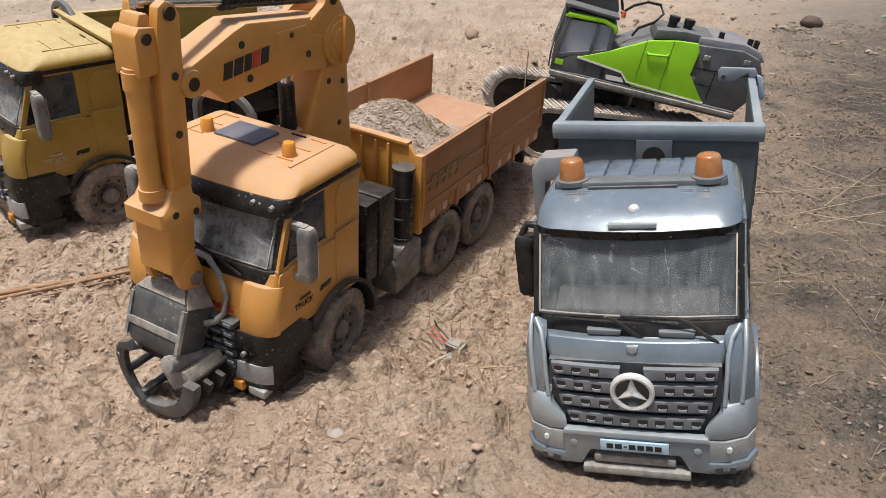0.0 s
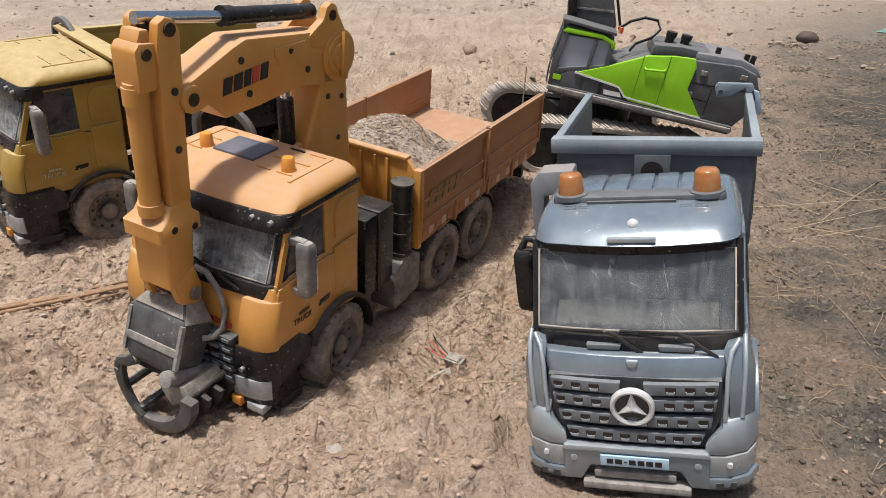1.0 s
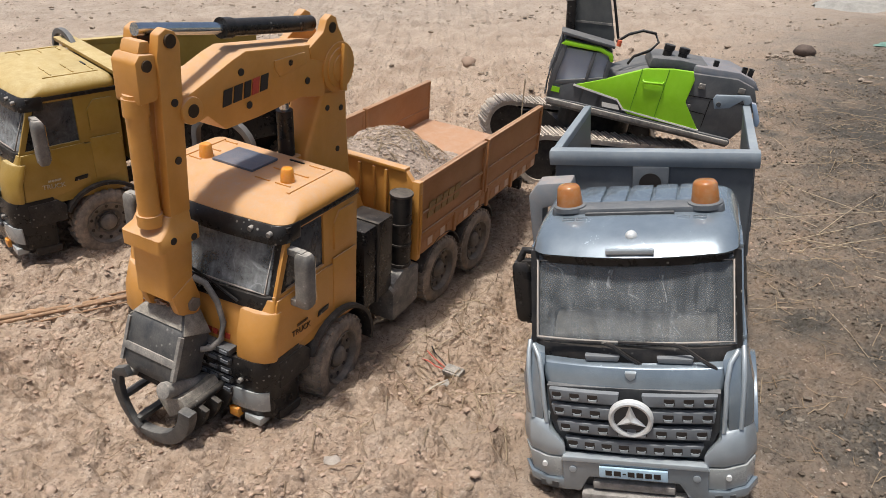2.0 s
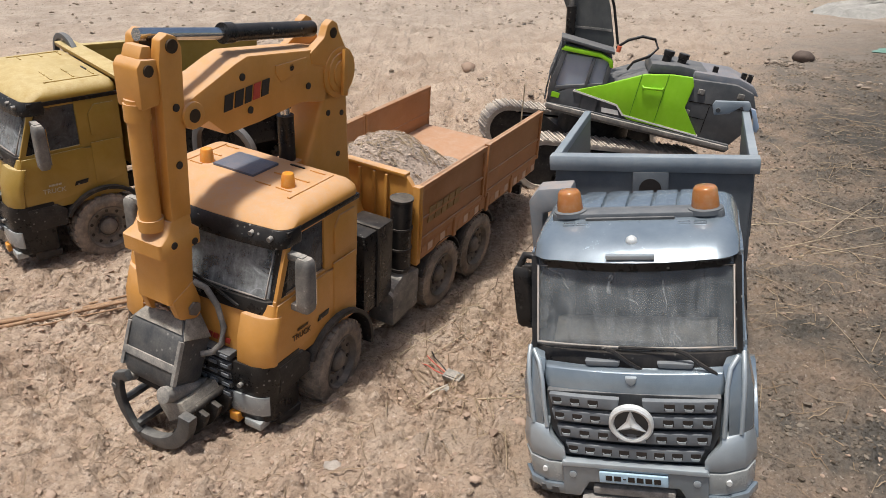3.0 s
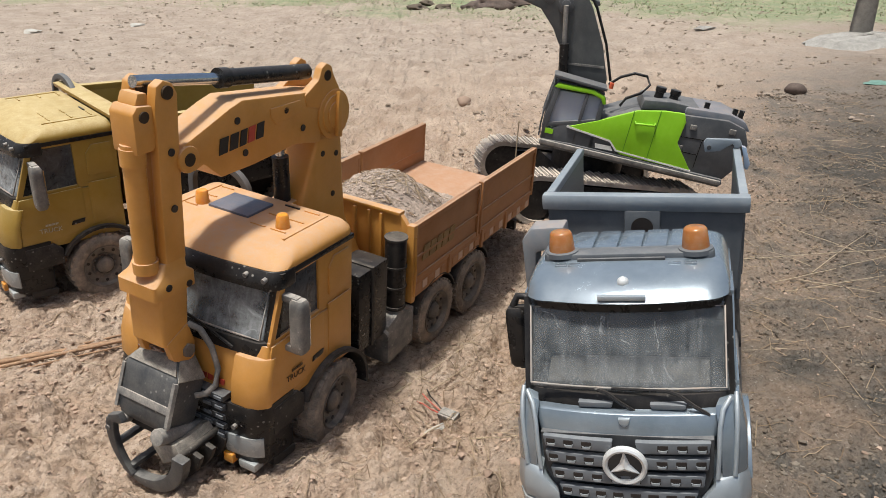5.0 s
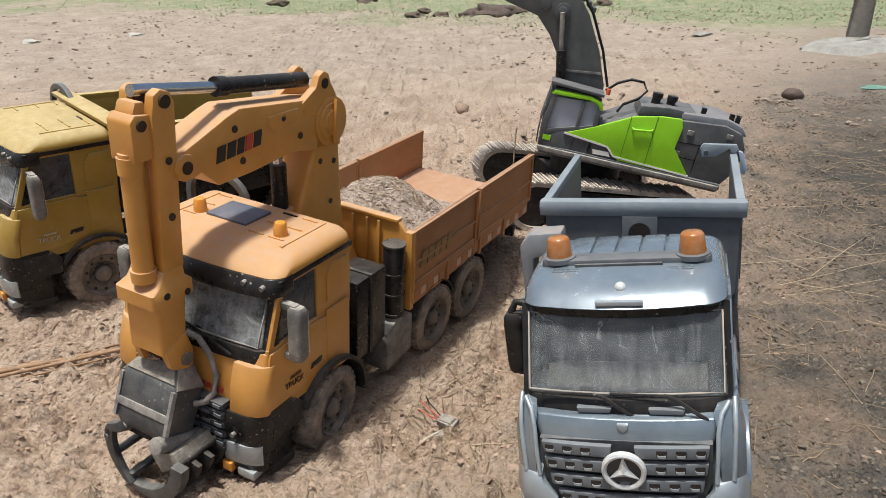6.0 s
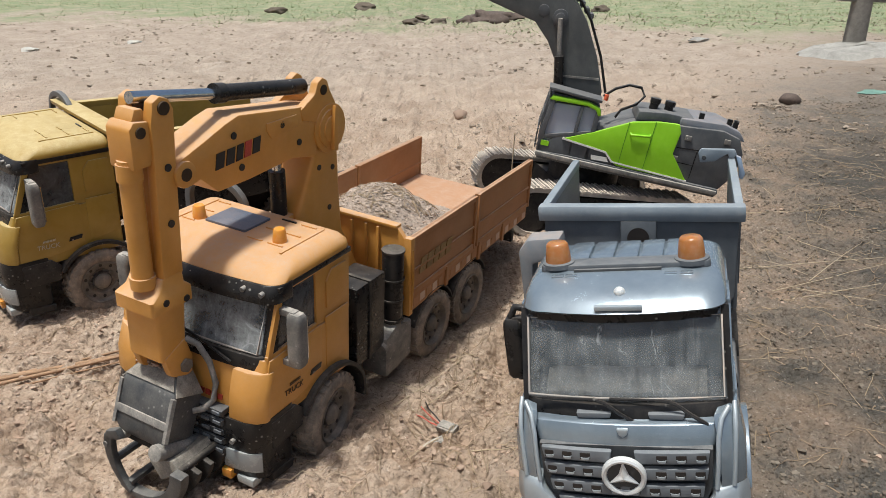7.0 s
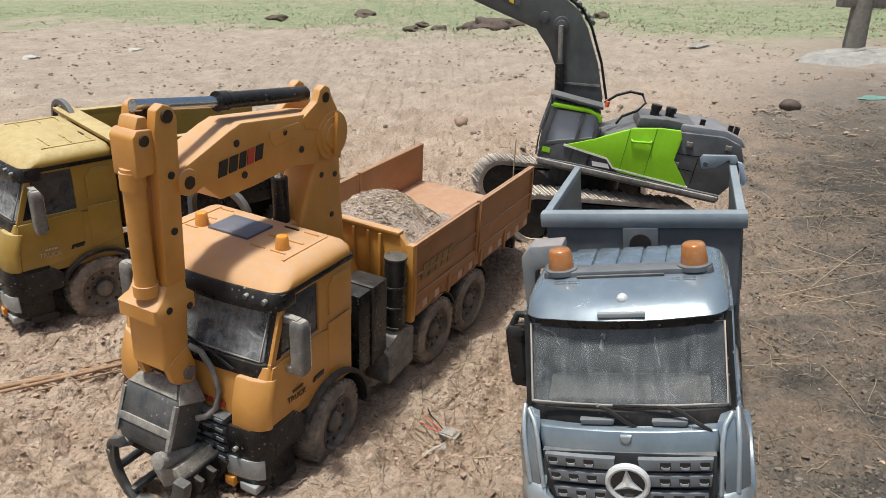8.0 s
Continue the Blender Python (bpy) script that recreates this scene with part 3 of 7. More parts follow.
# ------------------------------------------------ orange and yellow trucks
def work_truck_front(root, paint_mat, steer):
    """Cab, bumper, lamps, grille and front wheels, alike on both of the tall toy trucks."""
    roof = [(0.0825, -0.060, 0.040, 0.014, 0.005, 0.1955), (0.084, -0.062, 0.041, 0.014, 0.005, 0.199), (0.082, -0.056, 0.041, 0.016, 0.005, 0.2045),
            (0.077, -0.044, 0.038, 0.016, 0.004, 0.209), (0.068, -0.030, 0.034, 0.016, 0.003, 0.2112)]
    cab(root, paint_mat, GLASS_O, GLASS_D, 0.083, -0.087, -0.0755, 0.1365, -0.057, 0.195, 0.040, 0.074, 0.212, front_round=0.005, y_win=-0.009, z_low_win=0.138, roof_levels=roof, fwd=0.011)
    # pressed lines and ribs on the roof
    for x in (-0.062, 0.062):
        bm = B()
        box(bm, x - 0.0015, x + 0.0015, -0.030, 0.030, 0.2095, 0.2122)
        part("roof_rib", bm, paint_mat, root, width=0.0006)
    for y in (-0.020, 0.004, 0.026):
        for x0, x1 in ((-0.058, -0.044), (0.018, 0.034), (0.040, 0.056)):
            bm = B()
            box(bm, x0, x1, y, y + 0.0018, 0.2100, 0.2124)
            part("roof_slot", bm, BLACK if y > 0.02 and 0.01 < x0 < 0.03 else paint_mat, root, width=0.0004)
    for s in (1, -1):
        bm = B()
        prism(bm, [(-0.058, 0.1925), (0.040, 0.1925), (0.040, 0.1972), (-0.058, 0.1972)], "x", s * 0.081, s * 0.0843)
        part("gutter", bm, BLACK, root, width=0.0008)
        # door skin with its handle and the bar of small lettering
        bm = B()
        prism(bm, [(-0.0785, 0.078), (-0.005, 0.088), (-0.005, 0.1385), (-0.0735, 0.1372), (-0.0755, 0.1300)], "x", s * 0.082, s * 0.0842)
        door = part("door", bm, paint_mat, root, width=0.0012)
        bm = B()
        prism(bm, [(-0.0235, 0.0955), (-0.0085, 0.0965), (-0.0070, 0.1015), (-0.0215, 0.1005)], "x", s * 0.0838, s * 0.0852)
        part("handle", bm, BLACK, door, "black recessed door handle", width=0.0008)
        bm = B()
        prism(bm, [(0.002, 0.090), (0.036, 0.096), (0.036, 0.142), (0.002, 0.142)], "x", s * 0.082, s * 0.0838)
        part("rear_skin", bm, paint_mat, root, width=0.0012)
        bm = B()
        prism(bm, [(0.004, 0.150), (0.034, 0.150), (0.034, 0.186), (0.012, 0.186), (0.004, 0.176)], "x", s * 0.081, s * 0.0838)
        part("rear_skin", bm, paint_mat, root, width=0.002)
        # rounded corner fairing
        bm = B()
        o = [(s * 0.054, -0.0945), (s * 0.070, -0.0938), (s * 0.0805, -0.0900), (s * 0.0862, -0.0840), (s * 0.0868, -0.0795), (s * 0.060, -0.076)]
        o2 = [(a * 0.99, b + 0.009) for a, b in o]
        skin(bm, [[bm.verts.new((a, b, 0.083)) for a, b in o], [bm.verts.new((a, b + 0.002, 0.106)) for a, b in o], [bm.verts.new((a, b, 0.127)) for a, b in o2]])
        part("corner_fairing", bm, paint_mat, root, width=0.0018)
        # head lamp in the bumper
        bm = B()
        o = [(s * 0.049, -0.1012), (s * 0.060, -0.1005), (s * 0.070, -0.0990), (s * 0.0785, -0.0958), (s * 0.0838, -0.0915), (s * 0.0800, -0.0860), (s * 0.0700, -0.0840), (s * 0.054, -0.086)]
        skin(bm, [[bm.verts.new((a * 0.985, b + 0.0036, 0.033)) for a, b in o], [bm.verts.new((a * 0.99, b + 0.0030, 0.053)) for a, b in o]])
        lamp_ob = part("headlight", bm, LENS, root, "dusty clear headlight", width=0.0004)
        bm = B()
        box(bm, min(s * 0.046, s * 0.056), max(s * 0.046, s * 0.056), -0.0995, -0.086, 0.022, 0.031)
        part("indicator", bm, AMBER_BRIGHT, lamp_ob, width=0.0008)
        bm = B()
        box(bm, min(s * 0.060, s * 0.078), max(s * 0.060, s * 0.078), -0.0965, -0.084, 0.0195, 0.0275)
        part("fog_lamp", bm, LENS, lamp_ob, width=0.0015)
        bm = B()
        cyl(bm, (s * 0.060, -0.1000, 0.0635), (s * 0.060, -0.0945, 0.0635), 0.0022, seg=12)
        part("washer_nozzle", bm, MIRROR_GREY, root)
        mirror(root, s, 0.0975, -0.055, 0.128, 0.178, MIRROR_GREY, CHROME, MIRROR_GREY)
        wheel(root, s * 0.089, 0.007, 0.0350, 0.0420, 0.024, s, steer=steer)
        arch(root, s, 0.058, 0.0892, 0.007, 0.0360, 0.0480, -8, 150)
        bm = B()
        prism(bm, [(-0.078, 0.052), (-0.038, 0.052), (-0.036, 0.070), (-0.046, 0.079), (-0.078, 0.079)], "x", s * 0.06, s * 0.0866)
        part("step_panel", bm, DUSTY_BLACK, root, width=0.002)
        bm = B()
        prism(bm, [(-0.078, 0.016), (-0.050, 0.014), (-0.048, 0.022), (-0.078, 0.026)], "x", s * 0.058, s * 0.084)
        part("step", bm, DUSTY_BLACK, root, width=0.002)
        bm = B()
        box(bm, min(s * 0.058, s * 0.078), max(s * 0.058, s * 0.078), -0.058, -0.050, 0.02, 0.065)
        part("step_bracket", bm, BLACK, root, width=0.001)
        # wipers
        bm = B()
        tube(bm, [(s * 0.02 + 0.03, -0.0835, 0.131), (s * 0.02 + 0.006, -0.0845, 0.141), (s * 0.02 - 0.02, -0.0825, 0.1455)], 0.0013, 6)
        part("wiper", bm, BLACK, root)
    # black shelf under the windscreen
    bm = B()
    loft(bm, [(rrect(0.0822, -0.0805, -0.05, 0.016, 0.004, 6, 0.0045), 0.1265), (rrect(0.0822, -0.0780, -0.05, 0.016, 0.004, 6, 0.0045), 0.1385)])
    part("cowl", bm, BLACK, root, width=0.0006)
    # sun visor above the windscreen
    bm = B()
    loft(bm, [(rrect(0.0845, -0.0685, -0.040, 0.015, 0.004, 6, 0.006), 0.1835), (rrect(0.085, -0.0675, -0.040, 0.015, 0.004, 6, 0.006), 0.190), (rrect(0.0845, -0.0625, -0.040, 0.014, 0.004, 6, 0.005), 0.1985)])
    visor = part("sun_visor", bm, BLACK, root, "black dusty sun visor with small studs", width=0.0008)
    for x in (-0.06, 0.0, 0.055, 0.074):
        bm = B()
        cyl(bm, (x, -0.070, 0.193), (x, -0.066, 0.1935), 0.0022, seg=10)
        part("stud", bm, MIRROR_GREY, visor)
    # bumper
    bm = B()
    loft(bm, [(rrect(0.078, -0.088, -0.055, 0.014, 0.004, 6, 0.004), 0.018), (rrect(0.084, -0.094, -0.050, 0.016, 0.004, 6, 0.004), 0.026), (rrect(0.0855, -0.095, -0.050, 0.018, 0.004, 6, 0.004), 0.062),
              (rrect(0.0865, -0.0965, -0.048, 0.018, 0.004, 6, 0.004), 0.070), (rrect(0.085, -0.094, -0.048, 0.018, 0.004, 6, 0.004), 0.083)])
    part("bumper", bm, BLACK, root, "scuffed black bumper")
    # grille slats
    for i, z in enumerate((0.050, 0.0595, 0.069, 0.0785, 0.088)):
        bm = B()
        box(bm, -0.051, 0.051, -0.0995, -0.088, z - 0.0032, z + 0.0024)
        slat = part("grille_slat", bm, GRILLE, root, width=0.001)
        for k in range(8):
            bm = B()
            x = -0.0455 + 0.013 * k
            box(bm, x - 0.004, x + 0.004, -0.1008, -0.098, z - 0.0016, z + 0.0012)
            part("grille_block", bm, SLAT, slat)
    bars(root, Matrix.Translation((0.030, -0.0905, 0.0975)) @ ON_FRONT, (0.0065, 0.0065, 0.0065, 0.007, 0.0065), 0.0055, DECAL_RED)
    # chassis
    for s in (1, -1):
        bm = B()
        box(bm, s * 0.034 - 0.005, s * 0.034 + 0.005, -0.06, 0.435, 0.058, 0.076)
        part("frame_rail", bm, DUSTY_BLACK, root, width=0.001)
        for y in (0.1975, 0.2836):
            wheel(root, s * 0.088, y, 0.0398, 0.040, 0.036, s)
    for y in (0.0, 0.1975, 0.2836):
        bm = B()
        cyl(bm, (-0.07, y, 0.0398), (0.07, y, 0.0398), 0.007, seg=12)
        bmesh.ops.create_uvsphere(bm, u_segments=12, v_segments=8, radius=0.014, matrix=Matrix.Translation((0, y, 0.0398)))
        part("axle", bm, DUSTY_BLACK, root)


def door_words(root, s, material):
    side = Matrix.Translation((s * 0.0848, -0.046, 0.0955)) @ ON_SIDE @ Matrix.Rotation(radians(-3), 4, "Z")
    lettering("TRUCK", 0.0076, side, material, root)
    m2 = Matrix.Translation((s * 0.0846, -0.044, 0.1022)) @ ON_SIDE
    bars(root, m2, (0.0036,) * 4, 0.0022, material)


def dropside_bed(root):
    y0, y1, zb, zt = 0.1401, 0.4515, 0.0803, 0.1663
    bm = B()
    box(bm, -0.083, 0.083, y0 + 0.003, y1 - 0.004, 0.104, 0.112)
    part("bed_floor", bm, BED_ORANGE, root, "dust-covered bed floor", width=0.001)
    for s in (1, -1):
        xo, xi = s * 0.088, s * 0.0825
        for a, b in ((y0 + 0.004, 0.290), (0.2945, y1)):
            bm = B()
            prism(bm, [(a, 0.100), (b, 0.100), (b, zt), (a, zt)], "x", xi, xo - s * 0.002)
            board = part("side_board", bm, BED_ORANGE, root, width=0.0008)
            for z, h in ((zt - 0.003, 0.003), (0.128, 0.0014), (0.103, 0.003)):
                bm = B()
                prism(bm, [(a, z - h), (b, z - h), (b, z + h), (a, z + h)], "x", xi - s * 0.001, xo)
                part("board_rib", bm, BED_ORANGE, board, width=0.001)
            for y in (a + 0.002, b - 0.002):
                bm = B()
                prism(bm, [(y - 0.002, 0.100), (y + 0.002, 0.100), (y + 0.002, zt), (y - 0.002, zt)], "x", xi - s * 0.0006, xo + s * 0.0006)
                part("board_stile", bm, BED_ORANGE, board, width=0.0008)
        bm = B()
        prism(bm, [(y0, zb), (y1 - 0.004, zb + 0.004), (y1 - 0.004, 0.0995), (y0, 0.0995)], "x", s * 0.080, s * 0.0868)
        sill = part("side_sill", bm, BED_ORANGE, root, width=0.001)
        for k in range(22):
            y = y0 + 0.010 + k * 0.0135
            if k in (5, 11, 16):
                bm = B()
                prism(bm, [(y, zb), (y + 0.006, zb), (y + 0.004, 0.104), (y + 0.001, 0.104)], "x", s * 0.086, s * 0.0895)
                part("sill_bracket", bm, BED_ORANGE, sill, width=0.0008)
                continue
            bm = B()
            prism(bm, [(y, 0.0855), (y + 0.0095, 0.0857), (y + 0.0095, 0.0947), (y, 0.0945)], "x", s * 0.0866, s * 0.0873)
            part("reflector", bm, MARK_WHITE if k % 2 else BED_ORANGE, sill)
        bm = B()
        box(bm, min(s * 0.081, s * 0.0895), max(s * 0.081, s * 0.0895), y0 - 0.003, y0 + 0.0045, 0.079, 0.168)
        part("corner_post", bm, ORANGE, root, width=0.0012)
        bm = B()
        tube(bm, [(s * 0.0895, y0 + 0.001, 0.086), (s * 0.091, y0 + 0.001, 0.12), (s * 0.0895, y0 + 0.001, 0.155)], 0.0014, 6)
        part("latch_rod", bm, ORANGE, root)
    # headboard with cut corners and pressed ribs
    bm = B()
    prism(bm, [(-0.081, 0.085), (0.081, 0.085), (0.081, 0.162), (0.070, 0.1755), (-0.070, 0.1755), (-0.081, 0.162)], "y", y0 + 0.001, y0 + 0.007)
    head = part("headboard", bm, ORANGE, root, width=0.001)
    for x in (-0.055, -0.02, 0.015, 0.033, 0.048):
        bm = B()
        box(bm, x - 0.0016, x + 0.0016, y0 - 0.0022, y0 + 0.002, 0.088, 0.172)
        part("headboard_rib", bm, ORANGE, head, width=0.0008)
    bm = B()
    prism(bm, [(-0.0705, 0.1735), (0.0705, 0.1735), (0.0705, 0.1775), (-0.0705, 0.1775)], "y", y0 - 0.001, y0 + 0.009)
    part("headboard_lip", bm, ORANGE, head, width=0.001)
    bars(root, Matrix.Translation((0.0868, 0.197, 0.128)) @ ON_SIDE, (0.0145, 0.0145, 0.0125, 0.0145, 0.0145), 0.0165, DECAL_TAN, thick=0.0009)
    # mudguards over the rear wheels and cross bearers
    for s in (1, -1):
        for y in (0.1975, 0.2836):
            arch(root, s, 0.05, 0.087, y, 0.0398, 0.0445, 20, 160, 0.002)
    for k in range(6):
        bm = B()
        y = y0 + 0.02 + k * 0.055
        box(bm, -0.080, 0.080, y, y + 0.008, 0.076, 0.104)
        part("cross_bearer", bm, DUSTY_BLACK, root)
    bm = B()
    box(bm, -0.075, 0.075, 0.432, 0.440, 0.05, 0.064)
    part("rear_bumper", bm, DUSTY_BLACK, root, width=0.001)


def crane(root):
    w = 0.0175
    # pedestal behind the cab
    bm = B()
    levels = []
    for z, y0, y1, x in ((0.085, 0.046, 0.128, 0.040), (0.125, 0.046, 0.126, 0.036), (0.170, 0.048, 0.120, w), (0.205, 0.050, 0.117, w), (0.255, 0.074, 0.114, w), (0.285, 0.080, 0.116, w)):
        levels.append((rrect(x, y0, y1, 0.004, 0.004, 3), z))
    loft(bm, levels)
    post = part("crane_post", bm, ORANGE, root)
    for y, z in ((0.083, 0.245), (0.104, 0.240), (0.098, 0.200), (0.060, 0.190)):
        bm = B()
        cyl(bm, (w - 0.001, y, z), (w + 0.0008, y, z), 0.0028, seg=14)
        part("screw_hole", bm, DECAL, post)
    # knuckle disc with raised rings
    bm = B()
    for r, x in ((0.0235, 0.0195), (0.0185, 0.0212), (0.0125, 0.0226)):
        cyl(bm, (-x, 0.1000, 0.2800), (x, 0.1000, 0.2800), r, seg=36)
    part("knuckle", bm, ORANGE, post, width=0.0008)
    bm = B()
    prism(bm, [(0.096, 0.260), (0.103, 0.258), (0.105, 0.300), (0.099, 0.303), (0.097, 0.282)], "x", 0.0222, 0.0262)
    part("knuckle_plate", bm, ORANGE, post, width=0.001)
    # main boom over the cab
    top = [(-0.0825, 0.2985), (-0.060, 0.3060), (-0.034, 0.3150), (-0.020, 0.3185), (0.058, 0.3085), (0.078, 0.3160), (0.084, 0.3270), (0.095, 0.3285), (0.1005, 0.3170), (0.109, 0.3030)]
    low = [(0.118, 0.2760), (0.108, 0.2560), (0.080, 0.2565), (0.045, 0.2640), (-0.010, 0.2610), (-0.048, 0.2610), (-0.066, 0.2770), (-0.0755, 0.2745), (-0.0885, 0.2770), (-0.0925, 0.2870)]
    bm = B()
    prism(bm, top[:5] + [(0.070, 0.3075), (0.105, 0.300)] + low, "x", -w, w)
    boom = part("boom", bm, ORANGE, post, "orange crane boom, dusty on top", width=0.0022)
    for s in (1, -1):
        bm = B()
        prism(bm, [(0.058, 0.306), (0.078, 0.316), (0.083, 0.326), (0.090, 0.3295), (0.097, 0.326), (0.1005, 0.317), (0.111, 0.300), (0.095, 0.285), (0.060, 0.295)], "x", s * (w - 0.007), s * (w + 0.0012))
        part("boom_ear", bm, ORANGE, boom, width=0.0018)
        bm = B()
        cyl(bm, (s * (w + 0.0005), 0.0905, 0.3180), (s * (w + 0.002), 0.0905, 0.3180), 0.0048, seg=16)
        part("pin", bm, PIN, boom)
        bm = B()
        prism(bm, [(0.012, 0.2975), (0.018, 0.2890), (0.054, 0.2925), (0.052, 0.3035), (0.012, 0.3040)], "x", s * (w - 0.001), s * (w + 0.0010))
        part("boom_panel", bm, ORANGE, boom, width=0.0008)
        for y, z in ((-0.0276, 0.3032), (0.0322, 0.2985), (0.0546, 0.2773), (-0.0205, 0.2745)):
            bm = B()
            cyl(bm, (s * (w - 0.001), y, z), (s * (w + 0.0010), y, z), 0.0030, seg=14)
            part("screw_hole", bm, DECAL, boom)
        bm = B()
        cyl(bm, (s * (w - 0.001), -0.0825, 0.2864), (s * (w + 0.0025), -0.0825, 0.2864), 0.0105, seg=24)
        part("boom_boss", bm, ORANGE, boom, width=0.001)
        bm = B()
        cyl(bm, (s * w, -0.0825, 0.2864), (s * (w + 0.0032), -0.0825, 0.2864), 0.0052, seg=16)
        part("pin", bm, PIN, boom)
    bars(boom, Matrix.Translation((w + 0.0002, -0.022, 0.2880)) @ ON_SIDE @ Matrix.Rotation(radians(3), 4, "Z"), (0.0120, 0.0118, 0.0095, 0.0100, 0.0112), 0.0128, DECAL, DECAL_RED, thick=0.0006)
    # lifting ram under the boom
    bm = B()
    cyl(bm, (0.0, 0.044, 0.205), (0.0, 0.043, 0.250), 0.0078, seg=18)
    ram = part("lift_ram", bm, BLACK, post)
    bm = B()
    cyl(bm, (0.0, 0.043, 0.249), (0.0, 0.0425, 0.268), 0.0048, seg=14)
    part("ram_rod", bm, CHROME, ram)
    bm = B()
    box(bm, -0.012, 0.012, 0.030, 0.056, 0.150, 0.207)
    part("ram_foot", bm, ORANGE, post, width=0.002)
    # top ram from boom to stick
    bm = B()
    cyl(bm, (0, -0.110, 0.3480), (0, -0.018, 0.3330), 0.0046, seg=16)
    rod = part("ram_rod", bm, CHROME, boom)
    bm = B()
    cyl(bm, (0, -0.026, 0.3345), (0, 0.083, 0.3200), 0.0070, seg=18)
    cyl(bm, (0, -0.028, 0.3348), (0, -0.018, 0.3335), 0.0082, seg=18)
    part("ram_barrel", bm, BLACK, boom)
    # the stick that hangs before the cab
    bm = B()
    prism(bm, [(-0.113, 0.208), (-0.093, 0.208), (-0.0885, 0.300), (-0.086, 0.338), (-0.090, 0.346), (-0.098, 0.3495), (-0.105, 0.346), (-0.1085, 0.330), (-0.1085, 0.315)], "x", w - 0.009, w)
    prism(bm, [(-0.113, 0.208), (-0.093, 0.208), (-0.0885, 0.300), (-0.086, 0.338), (-0.090, 0.346), (-0.098, 0.3495), (-0.105, 0.346), (-0.1085, 0.330), (-0.1085, 0.315)], "x", -w, -w + 0.009)
    prism(bm, [(-0.112, 0.208), (-0.094, 0.208), (-0.091, 0.305), (-0.107, 0.305)], "x", -w + 0.008, w - 0.008)
    stick = part("stick", bm, ORANGE, boom, "orange crane stick hanging straight down", width=0.0018)
    bm = B()
    cyl(bm, (-w - 0.002, -0.0965, 0.3405), (w + 0.002, -0.0965, 0.3405), 0.0050, seg=16)
    part("pin", bm, PIN, stick)
    bm = B()
    loft(bm, [(rrect(w + 0.001, -0.125, -0.099, 0.003, 0.003, 3), 0.140), (rrect(w + 0.001, -0.124, -0.0945, 0.003, 0.003, 3), 0.185)])
    part("lower_stick", bm, ORANGE, stick)
    bm = B()
    loft(bm, [(rrect(w + 0.0032, -0.130, -0.088, 0.003, 0.003, 3), 0.184), (rrect(w + 0.0032, -0.130, -0.088, 0.003, 0.003, 3), 0.196), (rrect(w + 0.001, -0.121, -0.093, 0.003, 0.003, 3), 0.2005), (rrect(w, -0.115, -0.093, 0.003, 0.003, 3), 0.2095)])
    part("stick_collar", bm, ORANGE, stick)
    for s in (1, -1):
        bm = B()
        prism(bm, [(-0.123, 0.142), (-0.100, 0.152), (-0.094, 0.132), (-0.096, 0.118), (-0.106, 0.116), (-0.118, 0.124)], "x", s * (w - 0.005), s * (w + 0.002))
        part("hanger", bm, ORANGE, stick, width=0.0015)
        bm = B()
        cyl(bm, (s * w, -0.1028, 0.1275), (s * (w + 0.0045), -0.1028, 0.1275), 0.0062, seg=6)
        part("nut", bm, RIM, stick)
        for y, z in ((-0.116, 0.1915), (-0.0955, 0.187), (-0.100, 0.252), (-0.0975, 0.296)):
            bm = B()
            cyl(bm, (s * (w - 0.001), y, z), (s * (w + 0.0038 if z < 0.2 else w + 0.001), y, z), 0.0030, seg=12)
            part("screw_hole", bm, DECAL, stick)
    # stick ram in front of it
    bm = B()
    cyl(bm, (0.004, -0.121, 0.2035), (0.004, -0.1205, 0.306), 0.0082, seg=20)
    cyl(bm, (0.004, -0.121, 0.2035), (0.004, -0.121, 0.213), 0.0098, seg=20)
    cyl(bm, (0.004, -0.1208, 0.290), (0.004, -0.1205, 0.303), 0.0094, seg=20)
    part("stick_ram", bm, ORANGE, stick)
    bm = B()
    prism(bm, [(-0.1260, 0.300), (-0.110, 0.300), (-0.108, 0.306), (-0.108, 0.333), (-0.1215, 0.335), (-0.1260, 0.330)], "x", -0.009, 0.0155)
    prism(bm, [(-0.121, 0.334), (-0.109, 0.333), (-0.109, 0.342), (-0.117, 0.343)], "x", -0.006, 0.0125)
    part("ram_head", bm, ORANGE, stick, width=0.002)
    bm = B()
    cyl(bm, (0.0145, -0.117, 0.3265), (0.0168, -0.117, 0.3265), 0.0042, seg=14)
    part("ram_screw", bm, PIN, stick)
    # rotator: a chamfered housing that hangs from the stick, tilted with its foot forward
    hang = Matrix.Translation((-0.002, -0.112, 0.100)) @ Matrix.Rotation(radians(-22), 4, "X")
    bm = B()
    loft(bm, [(rrect(0.024, -0.014, 0.013, 0.002, 0.002, 2), -0.040), (rrect(0.029, -0.016, 0.016, 0.002, 0.002, 2), -0.032), (rrect(0.030, -0.0165, 0.016, 0.002, 0.002, 2), 0.003),
              (rrect(0.0275, -0.0145, 0.015, 0.002, 0.002, 2), 0.009), (rrect(0.017, -0.007, 0.010, 0.002, 0.002, 2), 0.023)])
    bm.transform(hang)
    rot = part("rotator", bm, ROTATOR, stick, "black scuffed rotator housing packed with dirt", width=0.0008)
    bm = B()
    box(bm, -0.030, 0.0295, -0.0178, -0.0155, -0.0235, -0.0170, hang)
    part("rotator_band", bm, MIRROR_GREY, rot, width=0.0006)
